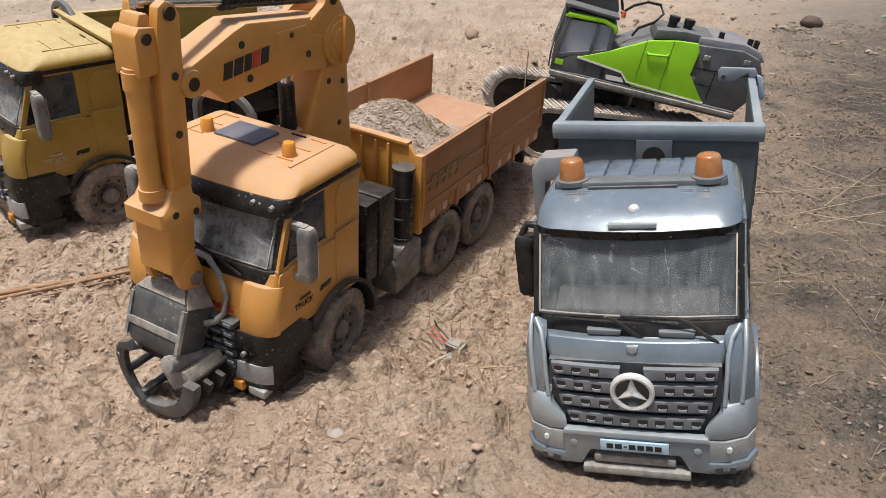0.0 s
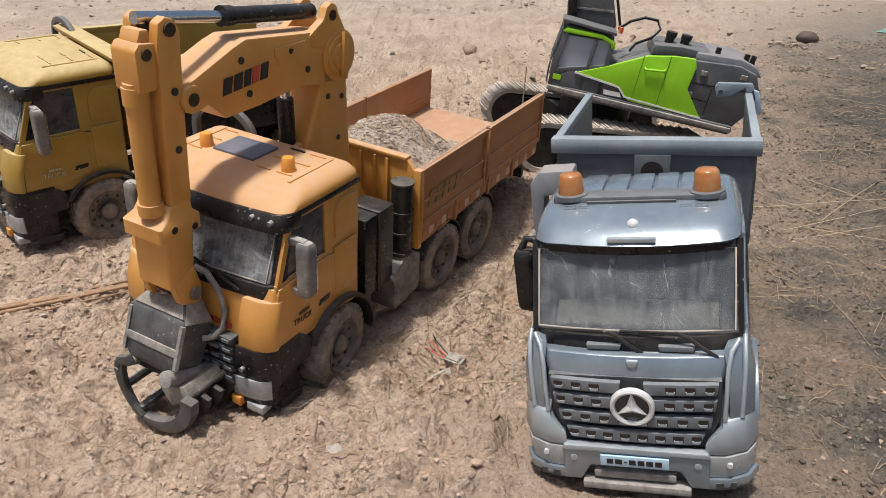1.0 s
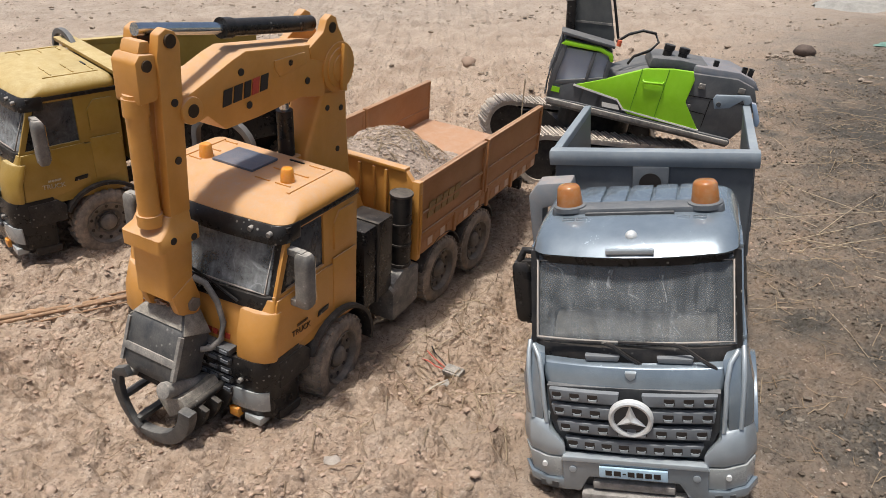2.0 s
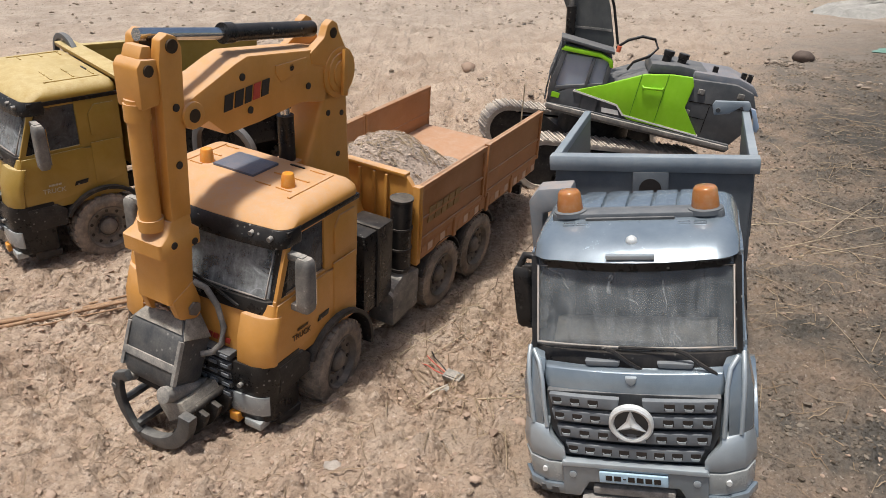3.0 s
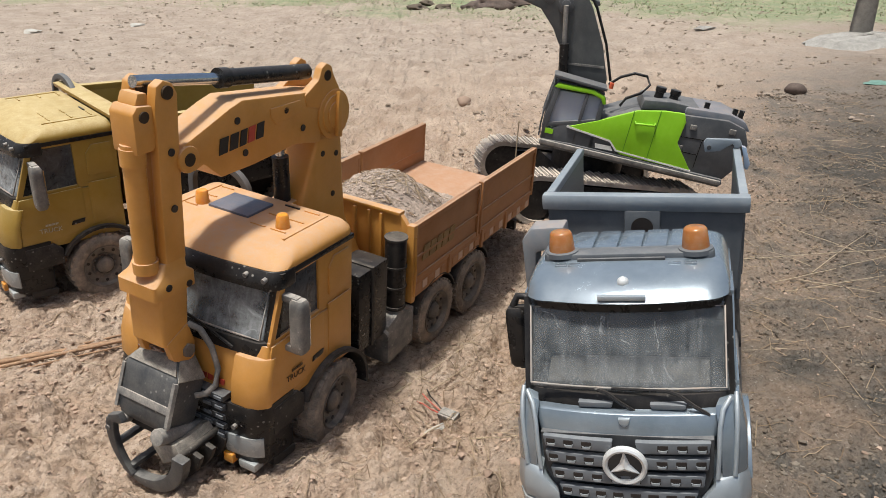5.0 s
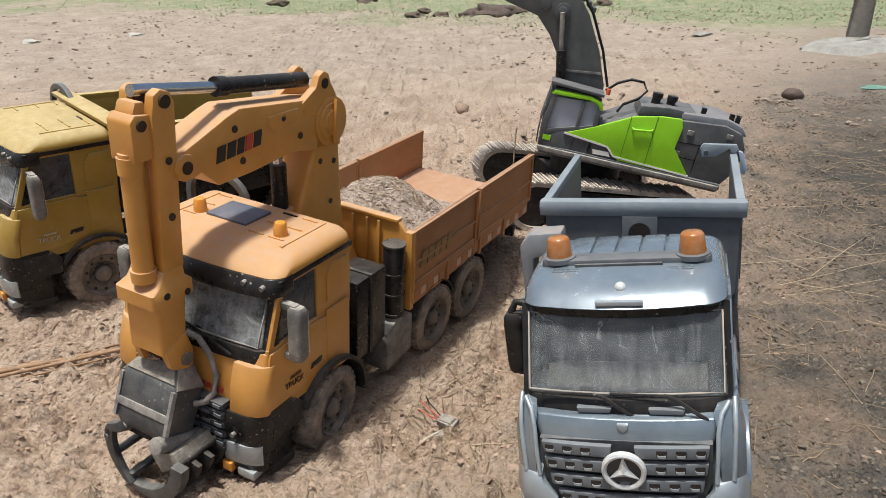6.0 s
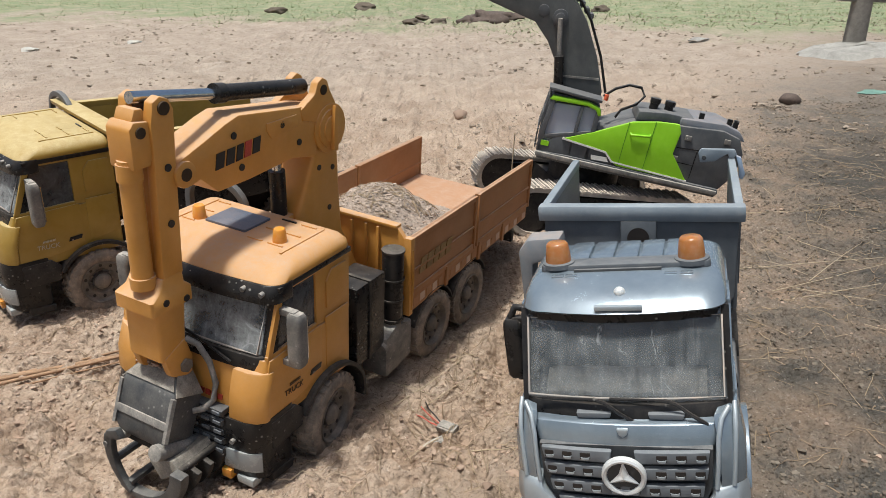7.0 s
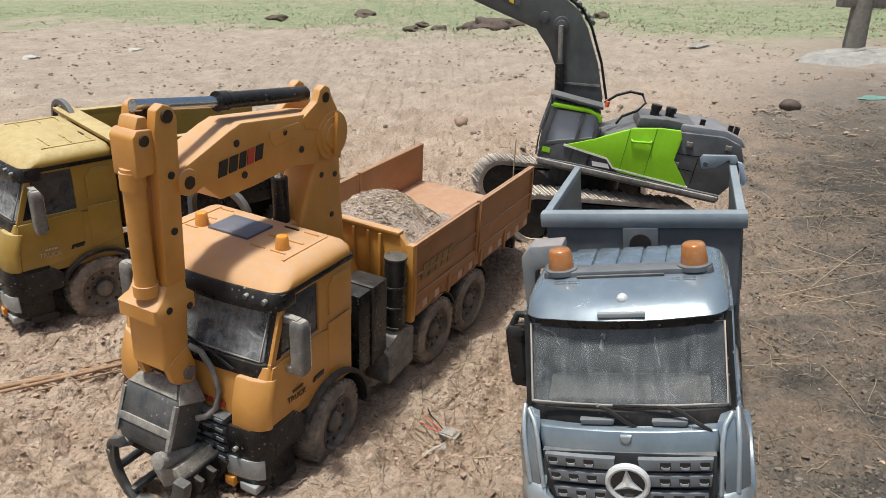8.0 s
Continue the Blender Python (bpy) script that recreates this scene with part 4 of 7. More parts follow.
    for sx in (1, -1):
        bm = B()
        skin(bm, [[bm.verts.new(hang @ Vector((sx * x, y, z))) for x, y, z in row] for row in
                  (((0.0302, -0.0175, -0.034), (0.0315, -0.0150, -0.034), (0.0315, -0.0150, 0.004), (0.0302, -0.0178, 0.004)), ((0.027, -0.0175, -0.034), (0.027, -0.0150, -0.034), (0.027, -0.0150, 0.004), (0.027, -0.0178, 0.004)))])
        part("rotator_edge", bm, MIRROR_GREY, rot)
        bm = B()
        skin(bm, [[bm.verts.new(hang @ Vector((sx * x, y, z))) for x, y, z in row] for row in
                  (((0.0300, -0.0150, 0.0045), (0.0300, 0.0150, 0.0045), (0.0180, 0.0098, 0.0225), (0.0180, -0.0062, 0.0225)), ((0.0312, -0.0155, 0.0052), (0.0312, 0.0155, 0.0052), (0.0192, 0.0100, 0.0235), (0.0192, -0.0066, 0.0235)))])
        part("rotator_cheek", bm, CHEEK, rot, "grey dirt-covered cheek plate", width=0.0004)
    bm = B()
    skin(bm, [[bm.verts.new(hang @ Vector(v)) for v in row] for row in
              (((-0.0272, -0.0146, 0.0090), (0.0272, -0.0146, 0.0090), (0.0168, -0.0070, 0.0225), (-0.0168, -0.0070, 0.0225)), ((-0.0275, -0.0160, 0.0092), (0.0275, -0.0160, 0.0092), (0.0170, -0.0082, 0.0232), (-0.0170, -0.0082, 0.0232)))])
    part("rotator_brow", bm, CHEEK, rot, width=0.0004)
    bm = B()
    box(bm, -0.012, 0.012, -0.008, 0.009, 0.020, 0.034, hang)
    part("rotator_neck", bm, MIRROR_GREY, rot, width=0.0015)
    bm = B()
    box(bm, -0.022, 0.024, -0.008, 0.012, -0.048, -0.036, hang)
    part("claw_mount", bm, DUSTY_BLACK, rot, width=0.003)
    for x, r in ((-0.020, 0.0042), (0.024, 0.0072)):
        bm = B()
        cyl(bm, hang @ Vector((x, -0.020, -0.043)), hang @ Vector((x, 0.030, -0.043)), r, seg=18)
        part("claw_axle", bm, MIRROR_GREY, rot, width=0.001)

    def tine(cx, cz, y0, y1, a0, a1, r0, r1, tip):
        """A curved tine that bends in the plane across the truck and thins towards its tip."""
        n, o = 14, []
        for i in range(n + 1):
            a = radians(a0 + (a1 - a0) * i / n)
            o.append((cx + r1 * math.cos(a), cz + r1 * math.sin(a)))
        for i in range(n, -1, -1):
            a = radians(a0 + (a1 - a0) * i / n)
            r = r0 + (r1 - r0) * tip * (i / n) ** 3
            o.append((cx + r * math.cos(a), cz + r * math.sin(a)))
        b2 = B()
        rows = [[b2.verts.new((x, y, z)) for x, z in o] for y in (y0, y1)]
        m2 = len(o)
        fs = [b2.faces.new((rows[0][i], rows[0][(i + 1) % m2], rows[1][(i + 1) % m2], rows[1][i])) for i in range(m2)]
        for row in rows:
            fs += [b2.faces.new((row[i], row[i + 1], row[m2 - 2 - i], row[m2 - 1 - i])) for i in range(n)]
        bmesh.ops.recalc_face_normals(b2, faces=fs)
        return b2

    # open jaw: two tines joined by cross bars
    for y0, y1 in ((-0.151, -0.145), (-0.111, -0.105)):
        claw = part("claw_tine", tine(0.014, 0.054, y0, y1, 162, 238, 0.039, 0.048, 0.55), ROTATOR, rot, width=0.0010)
        bm = B()
        prism(bm, [(-0.033, 0.061), (-0.029, 0.072), (-0.016, 0.078), (-0.012, 0.070), (-0.024, 0.066), (-0.026, 0.060)], "y", y0, y1)
        part("claw_arm", bm, ROTATOR, claw, width=0.001)
    for a in (168, 197, 229):
        bm = B()
        x, z = 0.014 + 0.043 * math.cos(radians(a)), 0.054 + 0.043 * math.sin(radians(a))
        box(bm, x - 0.0032, x + 0.0032, -0.147, -0.109, z - 0.0022, z + 0.0022)
        part("claw_bar", bm, ROTATOR, rot, width=0.0006)
    bm = B()
    cyl(bm, (-0.031, -0.1518, 0.058), (-0.031, -0.150, 0.058), 0.0026, seg=12)
    part("claw_bolt", bm, MIRROR_GREY, rot)
    # closed jaw: four tines side by side, the first one broad
    for y0, y1 in ((-0.149, -0.140), (-0.130, -0.125), (-0.116, -0.111), (-0.101, -0.096)):
        part("claw_tine", tine(0.003, 0.057, y0, y1, -2 if y0 < -0.14 else -12, -124 if y0 < -0.14 else -86, 0.036, 0.049, 0.8), ROTATOR if y0 < -0.14 else DUSTY_BLACK, rot, width=0.0012)
    for a in (-5, -48):
        bm = B()
        x, z = 0.001 + 0.038 * math.cos(radians(a)), 0.054 + 0.038 * math.sin(radians(a))
        cyl(bm, (x, -0.143, z), (x, -0.097, z), 0.0035, seg=10)
        part("claw_bar", bm, DUSTY_BLACK, rot)
    bm = B()
    skin(bm, [[bm.verts.new((x, y, z)) for x, z in ((0.006, 0.050), (0.034, 0.060), (0.040, 0.050), (0.018, 0.034))] for y in (-0.140, -0.100)])
    part("claw_plate", bm, CHEEK, rot, "dirt-caked plate of the jaw", width=0.001)
    # hose from the stick to the rotator
    bm = B()
    tube(bm, [(w, -0.098, 0.150), (w + 0.010, -0.095, 0.146), (w + 0.018, -0.092, 0.130), (w + 0.022, -0.091, 0.110), (w + 0.021, -0.094, 0.095), (w + 0.016, -0.101, 0.088), (w + 0.010, -0.108, 0.088)], 0.0027, 10)
    part("hose", bm, MIRROR_GREY, rot, "dusty grey rubber hose", smooth=80)
    # crumbs of dirt caught on the rotator
    random.seed(5)
    bm = B()
    for i in range(90):
        m = hang @ Matrix.Translation((random.gauss(-0.004, 0.009), random.uniform(-0.012, 0.006), random.uniform(0.0205, 0.0245)))
        bmesh.ops.create_icosphere(bm, subdivisions=1, radius=random.uniform(0.0008, 0.0028), matrix=m @ Matrix.Diagonal((random.uniform(0.6, 1.5), 1, 0.7, 1)))
    part("caked_dirt", bm, CLOD, rot)


def heap_height(x, y):
    d2 = ((x + 0.005) / 0.082) ** 2 + ((y - 0.226) / 0.080) ** 2
    h = 0.1115 + 0.066 * math.exp(-d2 * 1.15)
    return h + 0.005 * noise.noise(Vector((x * 60, y * 60, 2))) * min(1, math.exp(-d2) * 3)


def dirt_heap(m):
    """The mound of gritty sand lying in the bed, tipped against the headboard."""
    bm = B()
    nx, ny = 64, 90
    grid = []
    for j in range(ny + 1):
        y = 0.1478 + (0.345 - 0.1478) * j / ny
        row = []
        for i in range(nx + 1):
            x = -0.0812 + 0.1624 * i / nx
            z = heap_height(x, y) + 0.002 * noise.noise(Vector((x * 300, y * 300, 0)))
            row.append(bm.verts.new((x, y, z)))
        grid.append(row)
    for j in range(ny):
        for i in range(nx):
            bm.faces.new((grid[j][i], grid[j][i + 1], grid[j + 1][i + 1], grid[j + 1][i]))
    ob = part("dirt_mound", bm, HEAP_BASE, None, smooth=60)
    ob.matrix_world = m
    tagged(ob, "heap of grey-pink gritty dirt lying in the orange bed", "dirt heap")
    random.seed(11)
    grains(ob, "dirt_grit", 2600, lambda: (min(0.08, max(-0.08, random.gauss(-0.005, 0.042))), min(0.335, max(0.149, random.gauss(0.228, 0.045)))), heap_height, (0.0007, 0.0026), HEAP)
    fibres(ob)


def fibres(parent):
    """Short straw fibres mixed into the heap."""
    random.seed(17)
    bm = B()
    for i in range(190):
        x, y = min(0.075, max(-0.075, random.gauss(0.0, 0.04))), min(0.32, max(0.155, random.gauss(0.232, 0.042)))
        a, ln = random.uniform(0, 6.283), random.uniform(0.006, 0.022)
        x1, y1 = min(0.079, max(-0.079, x + math.cos(a) * ln)), max(0.15, y + math.sin(a) * ln)
        z0, z1 = heap_height(x, y) + 0.001, heap_height(x1, y1) + random.uniform(0.001, 0.004)
        tube(bm, [(x, y, z0), ((x + x1) / 2, (y + y1) / 2, (z0 + z1) / 2 + 0.0012), (x1, y1, z1)], random.uniform(0.0003, 0.0006), 4)
    tagged(part("straw_fibre", bm, STRAW, parent), kind="stuff")


def grains(parent, name, count, where, height, size, material, flat=0.7, m=None):
    verts, faces = [], []
    shape = [(0.9 * math.cos(k * 1.2566), 0.9 * math.sin(k * 1.2566), -0.35) for k in range(5)] + [(0.8 * math.cos(k * 1.2566 + 0.6), 0.8 * math.sin(k * 1.2566 + 0.6), 0.35) for k in range(5)] + [(0, 0, 0.75)]
    tris = [(k, (k + 1) % 5, 5 + k) for k in range(5)] + [((k + 1) % 5, 5 + (k + 1) % 5, 5 + k) for k in range(5)] + [(5 + k, 5 + (k + 1) % 5, 10) for k in range(5)]
    for i in range(count):
        x, y = where()
        s = size[0] + (size[1] - size[0]) * random.random() ** 3
        a = random.uniform(0, 6.283)
        ca, sa = math.cos(a) * s, math.sin(a) * s
        e = random.uniform(0.6, 1.3)
        z = height(x, y) + s * 0.15
        n = len(verts)
        for vx, vy, vz in shape:
            j = random.uniform(0.55, 1.35)
            verts.append((x + (ca * vx * e - sa * vy) * j, y + (sa * vx * e + ca * vy) * j, z + vz * s * flat * random.uniform(0.7, 1.25)))
        faces += [(n + p, n + q, n + r) for p, q, r in tris]
    me = bpy.data.meshes.new(name)
    me.from_pydata(verts, [], faces)
    me.materials.append(material)
    ob = new(name, me)
    if parent is not None:
        ob.parent = parent
    ob["kind"] = "stuff"
    return ob


HEAP_BASE = plain("heap_base", (0.42, 0.33, 0.265), 0.95, 0, 0.45, 260, 0.8, 0.004)


PIN = paint("pin_brown", (0.035, 0.022, 0.012), 0.55, dust=0.06, top=0.1, spec=0.2)


def intake_arch(root):
    """A broad dark arch behind the roof, dusty on top."""
    o = [(-0.040, 0.110)] + [(-0.080 + 0.040 * math.cos(a), 0.200 + 0.028 * math.sin(a)) for a in [math.pi * k / 12 for k in range(13)]] + [(-0.120, 0.110)]
    o += [(-0.113, 0.110)] + [(-0.080 + 0.033 * math.cos(a), 0.200 + 0.021 * math.sin(a)) for a in [math.pi * k / 12 for k in range(12, -1, -1)]] + [(-0.047, 0.110)]
    bm = B()
    rows = [[bm.verts.new((x, y, z)) for x, z in o] for y in (0.0425, 0.0490)]
    n = len(o)
    fs = [bm.faces.new((rows[0][i], rows[0][(i + 1) % n], rows[1][(i + 1) % n], rows[1][i])) for i in range(n)]
    for row in rows:
        fs += [bm.faces.new((row[i], row[i + 1], row[n - 2 - i], row[n - 1 - i])) for i in range(14)]
    bmesh.ops.recalc_face_normals(bm, faces=fs)
    part("intake_arch", bm, EXC_GREY, root, "dark dusty intake arch behind the roof", width=0.0008)


def orange_truck(m):
    root = thing("crane_truck", m, "orange toy crane truck with dusty open bed, half sunk in sand", "toy truck")
    work_truck_front(root, ORANGE, 7)
    door_words(root, 1, DECAL_BROWN)
    dropside_bed(root)
    crane(root)
    intake_arch(root)
    # dark hatch on the roof and two amber beacons
    bm = B()
    box(bm, -0.036, 0.010, -0.014, 0.020, 0.2105, 0.2134)
    part("roof_hatch", bm, SOLAR, root, "dark blue-grey roof hatch", width=0.0008)
    for x in (-0.046, 0.046):
        beacon(root, x, -0.0107, 0.211, 0.0062, 0.0125, lens=AMBER_BRIGHT)
    for s in (1, -1):
        bm = B()
        box(bm, min(s * 0.045, s * 0.082), max(s * 0.045, s * 0.082), 0.052, 0.102, 0.060, 0.146)
        tank = part("side_tank", bm, BLACK, root, "black box behind the cab", width=0.003)
        bm = B()
        box(bm, min(s * 0.044, s * 0.0835), max(s * 0.044, s * 0.0835), 0.072, 0.076, 0.060, 0.1475)
        part("tank_strap", bm, DUSTY_BLACK, tank)
        bm = B()
        prism(bm, [(0.100, 0.022), (0.150, 0.026), (0.150, 0.070), (0.118, 0.076), (0.100, 0.068)], "x", s * 0.055, s * 0.086)
        part("side_skirt", bm, MIRROR_GREY, root, width=0.003)
    bm = B()
    cyl(bm, (0.0765, 0.1245, 0.0775), (0.0765, 0.1240, 0.1590), 0.0112, seg=24)
    stack = part("exhaust", bm, BLACK, root, "black upright exhaust stack", width=0.0012)
    for z in (0.080, 0.103, 0.126, 0.157):
        bm = B()
        cyl(bm, (0.0765, 0.1243, z), (0.0765, 0.1243, z + 0.0022), 0.0121, seg=24)
        part("stack_band", bm, DUSTY_BLACK, stack)
    bm = B()
    tube(bm, [(0.0765, 0.1245, 0.078), (0.0768, 0.122, 0.068), (0.077, 0.112, 0.060), (0.077, 0.098, 0.056)], 0.0095, 12)
    part("exhaust_elbow", bm, MIRROR_GREY, stack, smooth=80)
    return root


def yellow_truck(m):
    root = thing("dump_truck", m, "yellow toy dump truck with black bumper standing in sand", "toy truck")
    work_truck_front(root, YELLOW, 0)
    door_words(root, 1, WHITE_DIM)
    # dump body with a canopy over the cab's back
    for s in (1, -1):
        bm = B()
        # the +x wall and its ribs are black, the -x ones yellow
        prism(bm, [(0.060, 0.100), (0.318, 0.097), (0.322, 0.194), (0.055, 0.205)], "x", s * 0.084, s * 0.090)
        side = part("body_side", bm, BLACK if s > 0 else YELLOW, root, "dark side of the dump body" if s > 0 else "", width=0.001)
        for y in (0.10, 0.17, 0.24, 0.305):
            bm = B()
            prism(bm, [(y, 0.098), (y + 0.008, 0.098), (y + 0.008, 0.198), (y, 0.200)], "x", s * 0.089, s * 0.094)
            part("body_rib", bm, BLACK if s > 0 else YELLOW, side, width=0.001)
        bm = B()
        prism(bm, [(0.045, 0.203), (0.322, 0.192), (0.322, 0.199), (0.045, 0.211)], "x", s * 0.083, s * 0.093)
        part("top_rail", bm, YELLOW, side, width=0.0012)
    bm = B()
    box(bm, -0.088, 0.088, 0.050, 0.058, 0.100, 0.211)
    part("body_front", bm, YELLOW, root, width=0.001)
    bm = B()
    box(bm, -0.085, 0.085, 0.058, 0.318, 0.100, 0.106)
    part("body_floor", bm, EXC_GREY, root)
    bm = B()
    prism(bm, [(0.038, 0.2105), (0.058, 0.2105), (0.058, 0.2175), (0.036, 0.2165)], "x", -0.092, 0.092)
    part("canopy_lip", bm, YELLOW, root, width=0.0012)
    # dark curved air intake seen over the roof
    intake_arch(root)
    return root


WHITE_DIM = plain("decal_pale", (0.5, 0.44, 0.32), 0.5)


# ------------------------------------------------ grey truck
def grey_truck(m):
    root = thing("dump_truck", m, "silver-grey toy dump truck with dusty windscreen and dark open bed", "toy truck")
    w = 0.0745
    roof = [(0.0700, 0.041, 0.150, 0.016, 0.006, 0.1775), (0.0720, 0.037, 0.151, 0.020, 0.007, 0.1805), (0.0715, 0.043, 0.151, 0.022, 0.007, 0.1865),
            (0.0685, 0.058, 0.149, 0.022, 0.006, 0.1930), (0.064, 0.074, 0.146, 0.022, 0.004, 0.1962), (0.058, 0.086, 0.143, 0.02, 0.002, 0.1972)]
    cab(root, SILVER, GLASS_G, GLASS_D, w, 0.009, 0.0220, 0.1190, 0.0455, 0.1775, 0.150, 0.060, 0.197, front_round=0.018, bow=0.006, y_win=0.095, roof_levels=roof, slim=0.0045)
    # black band round the windscreen
    bm = B()
    loft(bm, [(rrect(0.0745, 0.0150, 0.060, 0.018, 0.004, 6, 0.0065), 0.1060), (rrect(0.0735, 0.0195, 0.060, 0.018, 0.004, 6, 0.0065), 0.1195)])
    cowl = part("cowl", bm, BLACK, root, "black band below the windscreen", width=0.0006)
    bm = B()
    loft(bm, [(rrect(0.0695, 0.0432, 0.070, 0.016, 0.004, 6, 0.0068), 0.1715), (rrect(0.0698, 0.0418, 0.070, 0.016, 0.004, 6, 0.0068), 0.1782)])
    part("header_strip", bm, BLACK, root, width=0.0005)
    for x in (-0.031, 0.018):
        bm = B()
        prism(bm, [(x, 0.1115), (x + 0.022, 0.1115), (x + 0.0235, 0.1155), (x - 0.001, 0.1155)], "y", 0.0085, 0.016)
        part("cowl_vent", bm, SLAT, cowl, width=0.001)
    for x in (-0.012, 0.036):
        bm = B()
        tube(bm, [(x + 0.020, 0.0090, 0.1085), (x + 0.010, 0.0085, 0.1155), (x, 0.0105, 0.1225), (x - 0.008, 0.012, 0.1245)], 0.0014, 6)
        tube(bm, [(x - 0.045, 0.0165, 0.1225), (x - 0.008, 0.0115, 0.1245), (x + 0.001, 0.0105, 0.1225)], 0.0011, 6)
        part("wiper", bm, BLACK, root)
    # hood panel
    bm = B()
    loft(bm, [(rrect(0.061, 0.0030, 0.02, 0.006, 0.004, 4, 0.0042), 0.0955), (rrect(0.0645, 0.0085, 0.022, 0.006, 0.004, 4, 0.0055), 0.1095), (rrect(0.0645, 0.0105, 0.026, 0.006, 0.004, 4, 0.0055), 0.1105)])
    hood = part("hood_panel", bm, SILVER, root, width=0.0006)
    bm = B()
    prism(bm, [(-0.004, 0.108), (0.004, 0.108), (0.003, 0.104), (0.0, 0.1015), (-0.003, 0.104)], "y", -0.0005, 0.004)
    part("hood_badge", bm, SILVER_EDGE, hood, width=0.0008)
    bars(hood, Matrix.Translation((0.047, 0.0000, 0.0945)) @ ON_FRONT, (0.0042,) * 5, 0.0028, SILVER_EDGE, thick=0.001)
    # grille: black field, four slats with pressed blocks
    bm = B()
    prism(bm, [(-0.0585, 0.0965), (0.0585, 0.0965), (0.0575, 0.068), (0.048, 0.0435), (-0.048, 0.0435), (-0.0575, 0.068)], "y", -0.0015, 0.010)
    field = part("grille", bm, GRILLE, root, "black grille with four slats", width=0.001)
    rows = ((0.0915, 0.0565, 8, True), (0.0792, 0.0555, 8, True), (0.0662, 0.0525, 8, False), (0.0530, 0.0475, 8, False))
    for z, half, n, split in rows:
        gap = 0.0075 if z > 0.085 else 0.0130
        spans = ((-half, -gap), (gap, half)) if split else ((-half, half),)
        for a, b in spans:
            bm = B()
            cut = 0.004 if z < 0.06 else 0.0015
            k = max(2, int((b - a) / 0.012))
            up = [(a + (b - a) * i / k, z + 0.0044) for i in range(k + 1)]
            dn = [(b - cut - (b - a - 2 * cut) * i / k, z - 0.0042) for i in range(k + 1)]
            vs = []
            for y in (-0.0048, 0.0):
                vs.append([bm.verts.new((x, y - 0.0045 * (1 - (x / 0.06) ** 2), zz)) for x, zz in up + dn])
            m2 = len(up) + len(dn)
            fs = [bm.faces.new((vs[0][i], vs[0][(i + 1) % m2], vs[1][(i + 1) % m2], vs[1][i])) for i in range(m2)]
            for row in vs:
                fs += [bm.faces.new((row[i], row[i + 1], row[m2 - 2 - i], row[m2 - 1 - i])) for i in range(k)]
            bmesh.ops.recalc_face_normals(bm, faces=fs)
            slat = part("grille_slat", bm, SLAT, field, width=0.0009)
            count = 3 if split else 8
            for i in range(count):
                x = (a + (b - a) * (i + 0.5) / count) if not split else (a + 0.006 + 0.0125 * i if a < 0 else b - 0.006 - 0.0125 * i)
                y = -0.0052 - 0.0045 * (1 - (x / 0.06) ** 2)
                bm = B()
                box(bm, x - 0.0036, x + 0.0036, y + 0.0001, y + 0.002, z - 0.0024, z + 0.0026)
                part("grille_pocket", bm, DECAL, slat, width=0.0005)
                bm = B()
                prism(bm, [(x - 0.0030, z - 0.0004), (x - 0.0026, z - 0.0021), (x - 0.0016, z - 0.0027), (x + 0.0018, z - 0.0027), (x + 0.0027, z - 0.0021), (x + 0.0031, z - 0.0002), (x + 0.0016, z - 0.0010), (x - 0.0014, z - 0.0011)], "y", y - 0.0005, y + 0.001)
                part("pocket_lip", bm, SILVER_EDGE, slat)
    # round emblem: ring and three rays
    my = Matrix.Translation((0, -0.0102, 0.0782)) @ Matrix.Rotation(radians(96), 4, "X")
    bm = B()
    lathe(bm, [(0.0, -0.004), (0.0138, -0.004), (0.0142, -0.001), (0.0138, 0.0), (0.0, 0.0)], my, 40)
    disc = part("emblem", bm, GRILLE, root, "round silver emblem with three rays")
    bm = B()
    lathe(bm, [(0.0114, 0.0), (0.0119, 0.0018), (0.0136, 0.0024), (0.0150, 0.0014), (0.0152, -0.002), (0.0114, -0.002), (0.0114, 0.0)], my, 48)
    for k in range(3):
        a = radians(90 + 120 * k)
        d, n = Vector((math.cos(a), math.sin(a), 0)), Vector((-math.sin(a), math.cos(a), 0))
        tip, l, r = d * 0.0124, n * 0.0038 + d * 0.0012, n * -0.0038 + d * 0.0012
        vs = [bm.verts.new(my @ v) for v in (tip + Vector((0, 0, 0.0006)), l + Vector((0, 0, 0.0004)), Vector((0, 0, 0.0034)), r + Vector((0, 0, 0.0004)))]
        bm.faces.new((vs[0], vs[1], vs[2]))
        bm.faces.new((vs[0], vs[2], vs[3]))
    part("emblem_ring", bm, EMBLEM, disc, smooth=25)
    for s in (1, -1):
        # curved corner deflector with bright edge
        bm = B()
        o = [(s * 0.0625, -0.003), (s * 0.072, 0.002), (s * 0.0795, 0.013), (s * 0.0805, 0.030), (s * 0.074, 0.030), (s * 0.066, 0.012)]
        skin(bm, [[bm.verts.new((a, b, 0.066)) for a, b in o], [bm.verts.new((a * 1.0, b + 0.004, 0.092)) for a, b in o], [bm.verts.new((a * 0.945, b + 0.011, 0.1165)) for a, b in o]])
        part("corner_panel", bm, SILVER, root, width=0.002)
        for off in (0.0, 0.011):
            bm = B()
            tube(bm, [(s * (0.060 + off), -0.004 + off * 0.5, 0.068), (s * (0.0612 + off), -0.0015 + off * 0.55, 0.085), (s * (0.0622 + off), 0.003 + off * 0.55, 0.102), (s * (0.0645 + off * 0.8), 0.0085 + off * 0.6, 0.1135), (s * (0.0695 + off * 0.35), 0.0165 + off * 0.6, 0.119)], 0.0017, 8)
            part("corner_rib", bm, SILVER_EDGE, root, smooth=80)
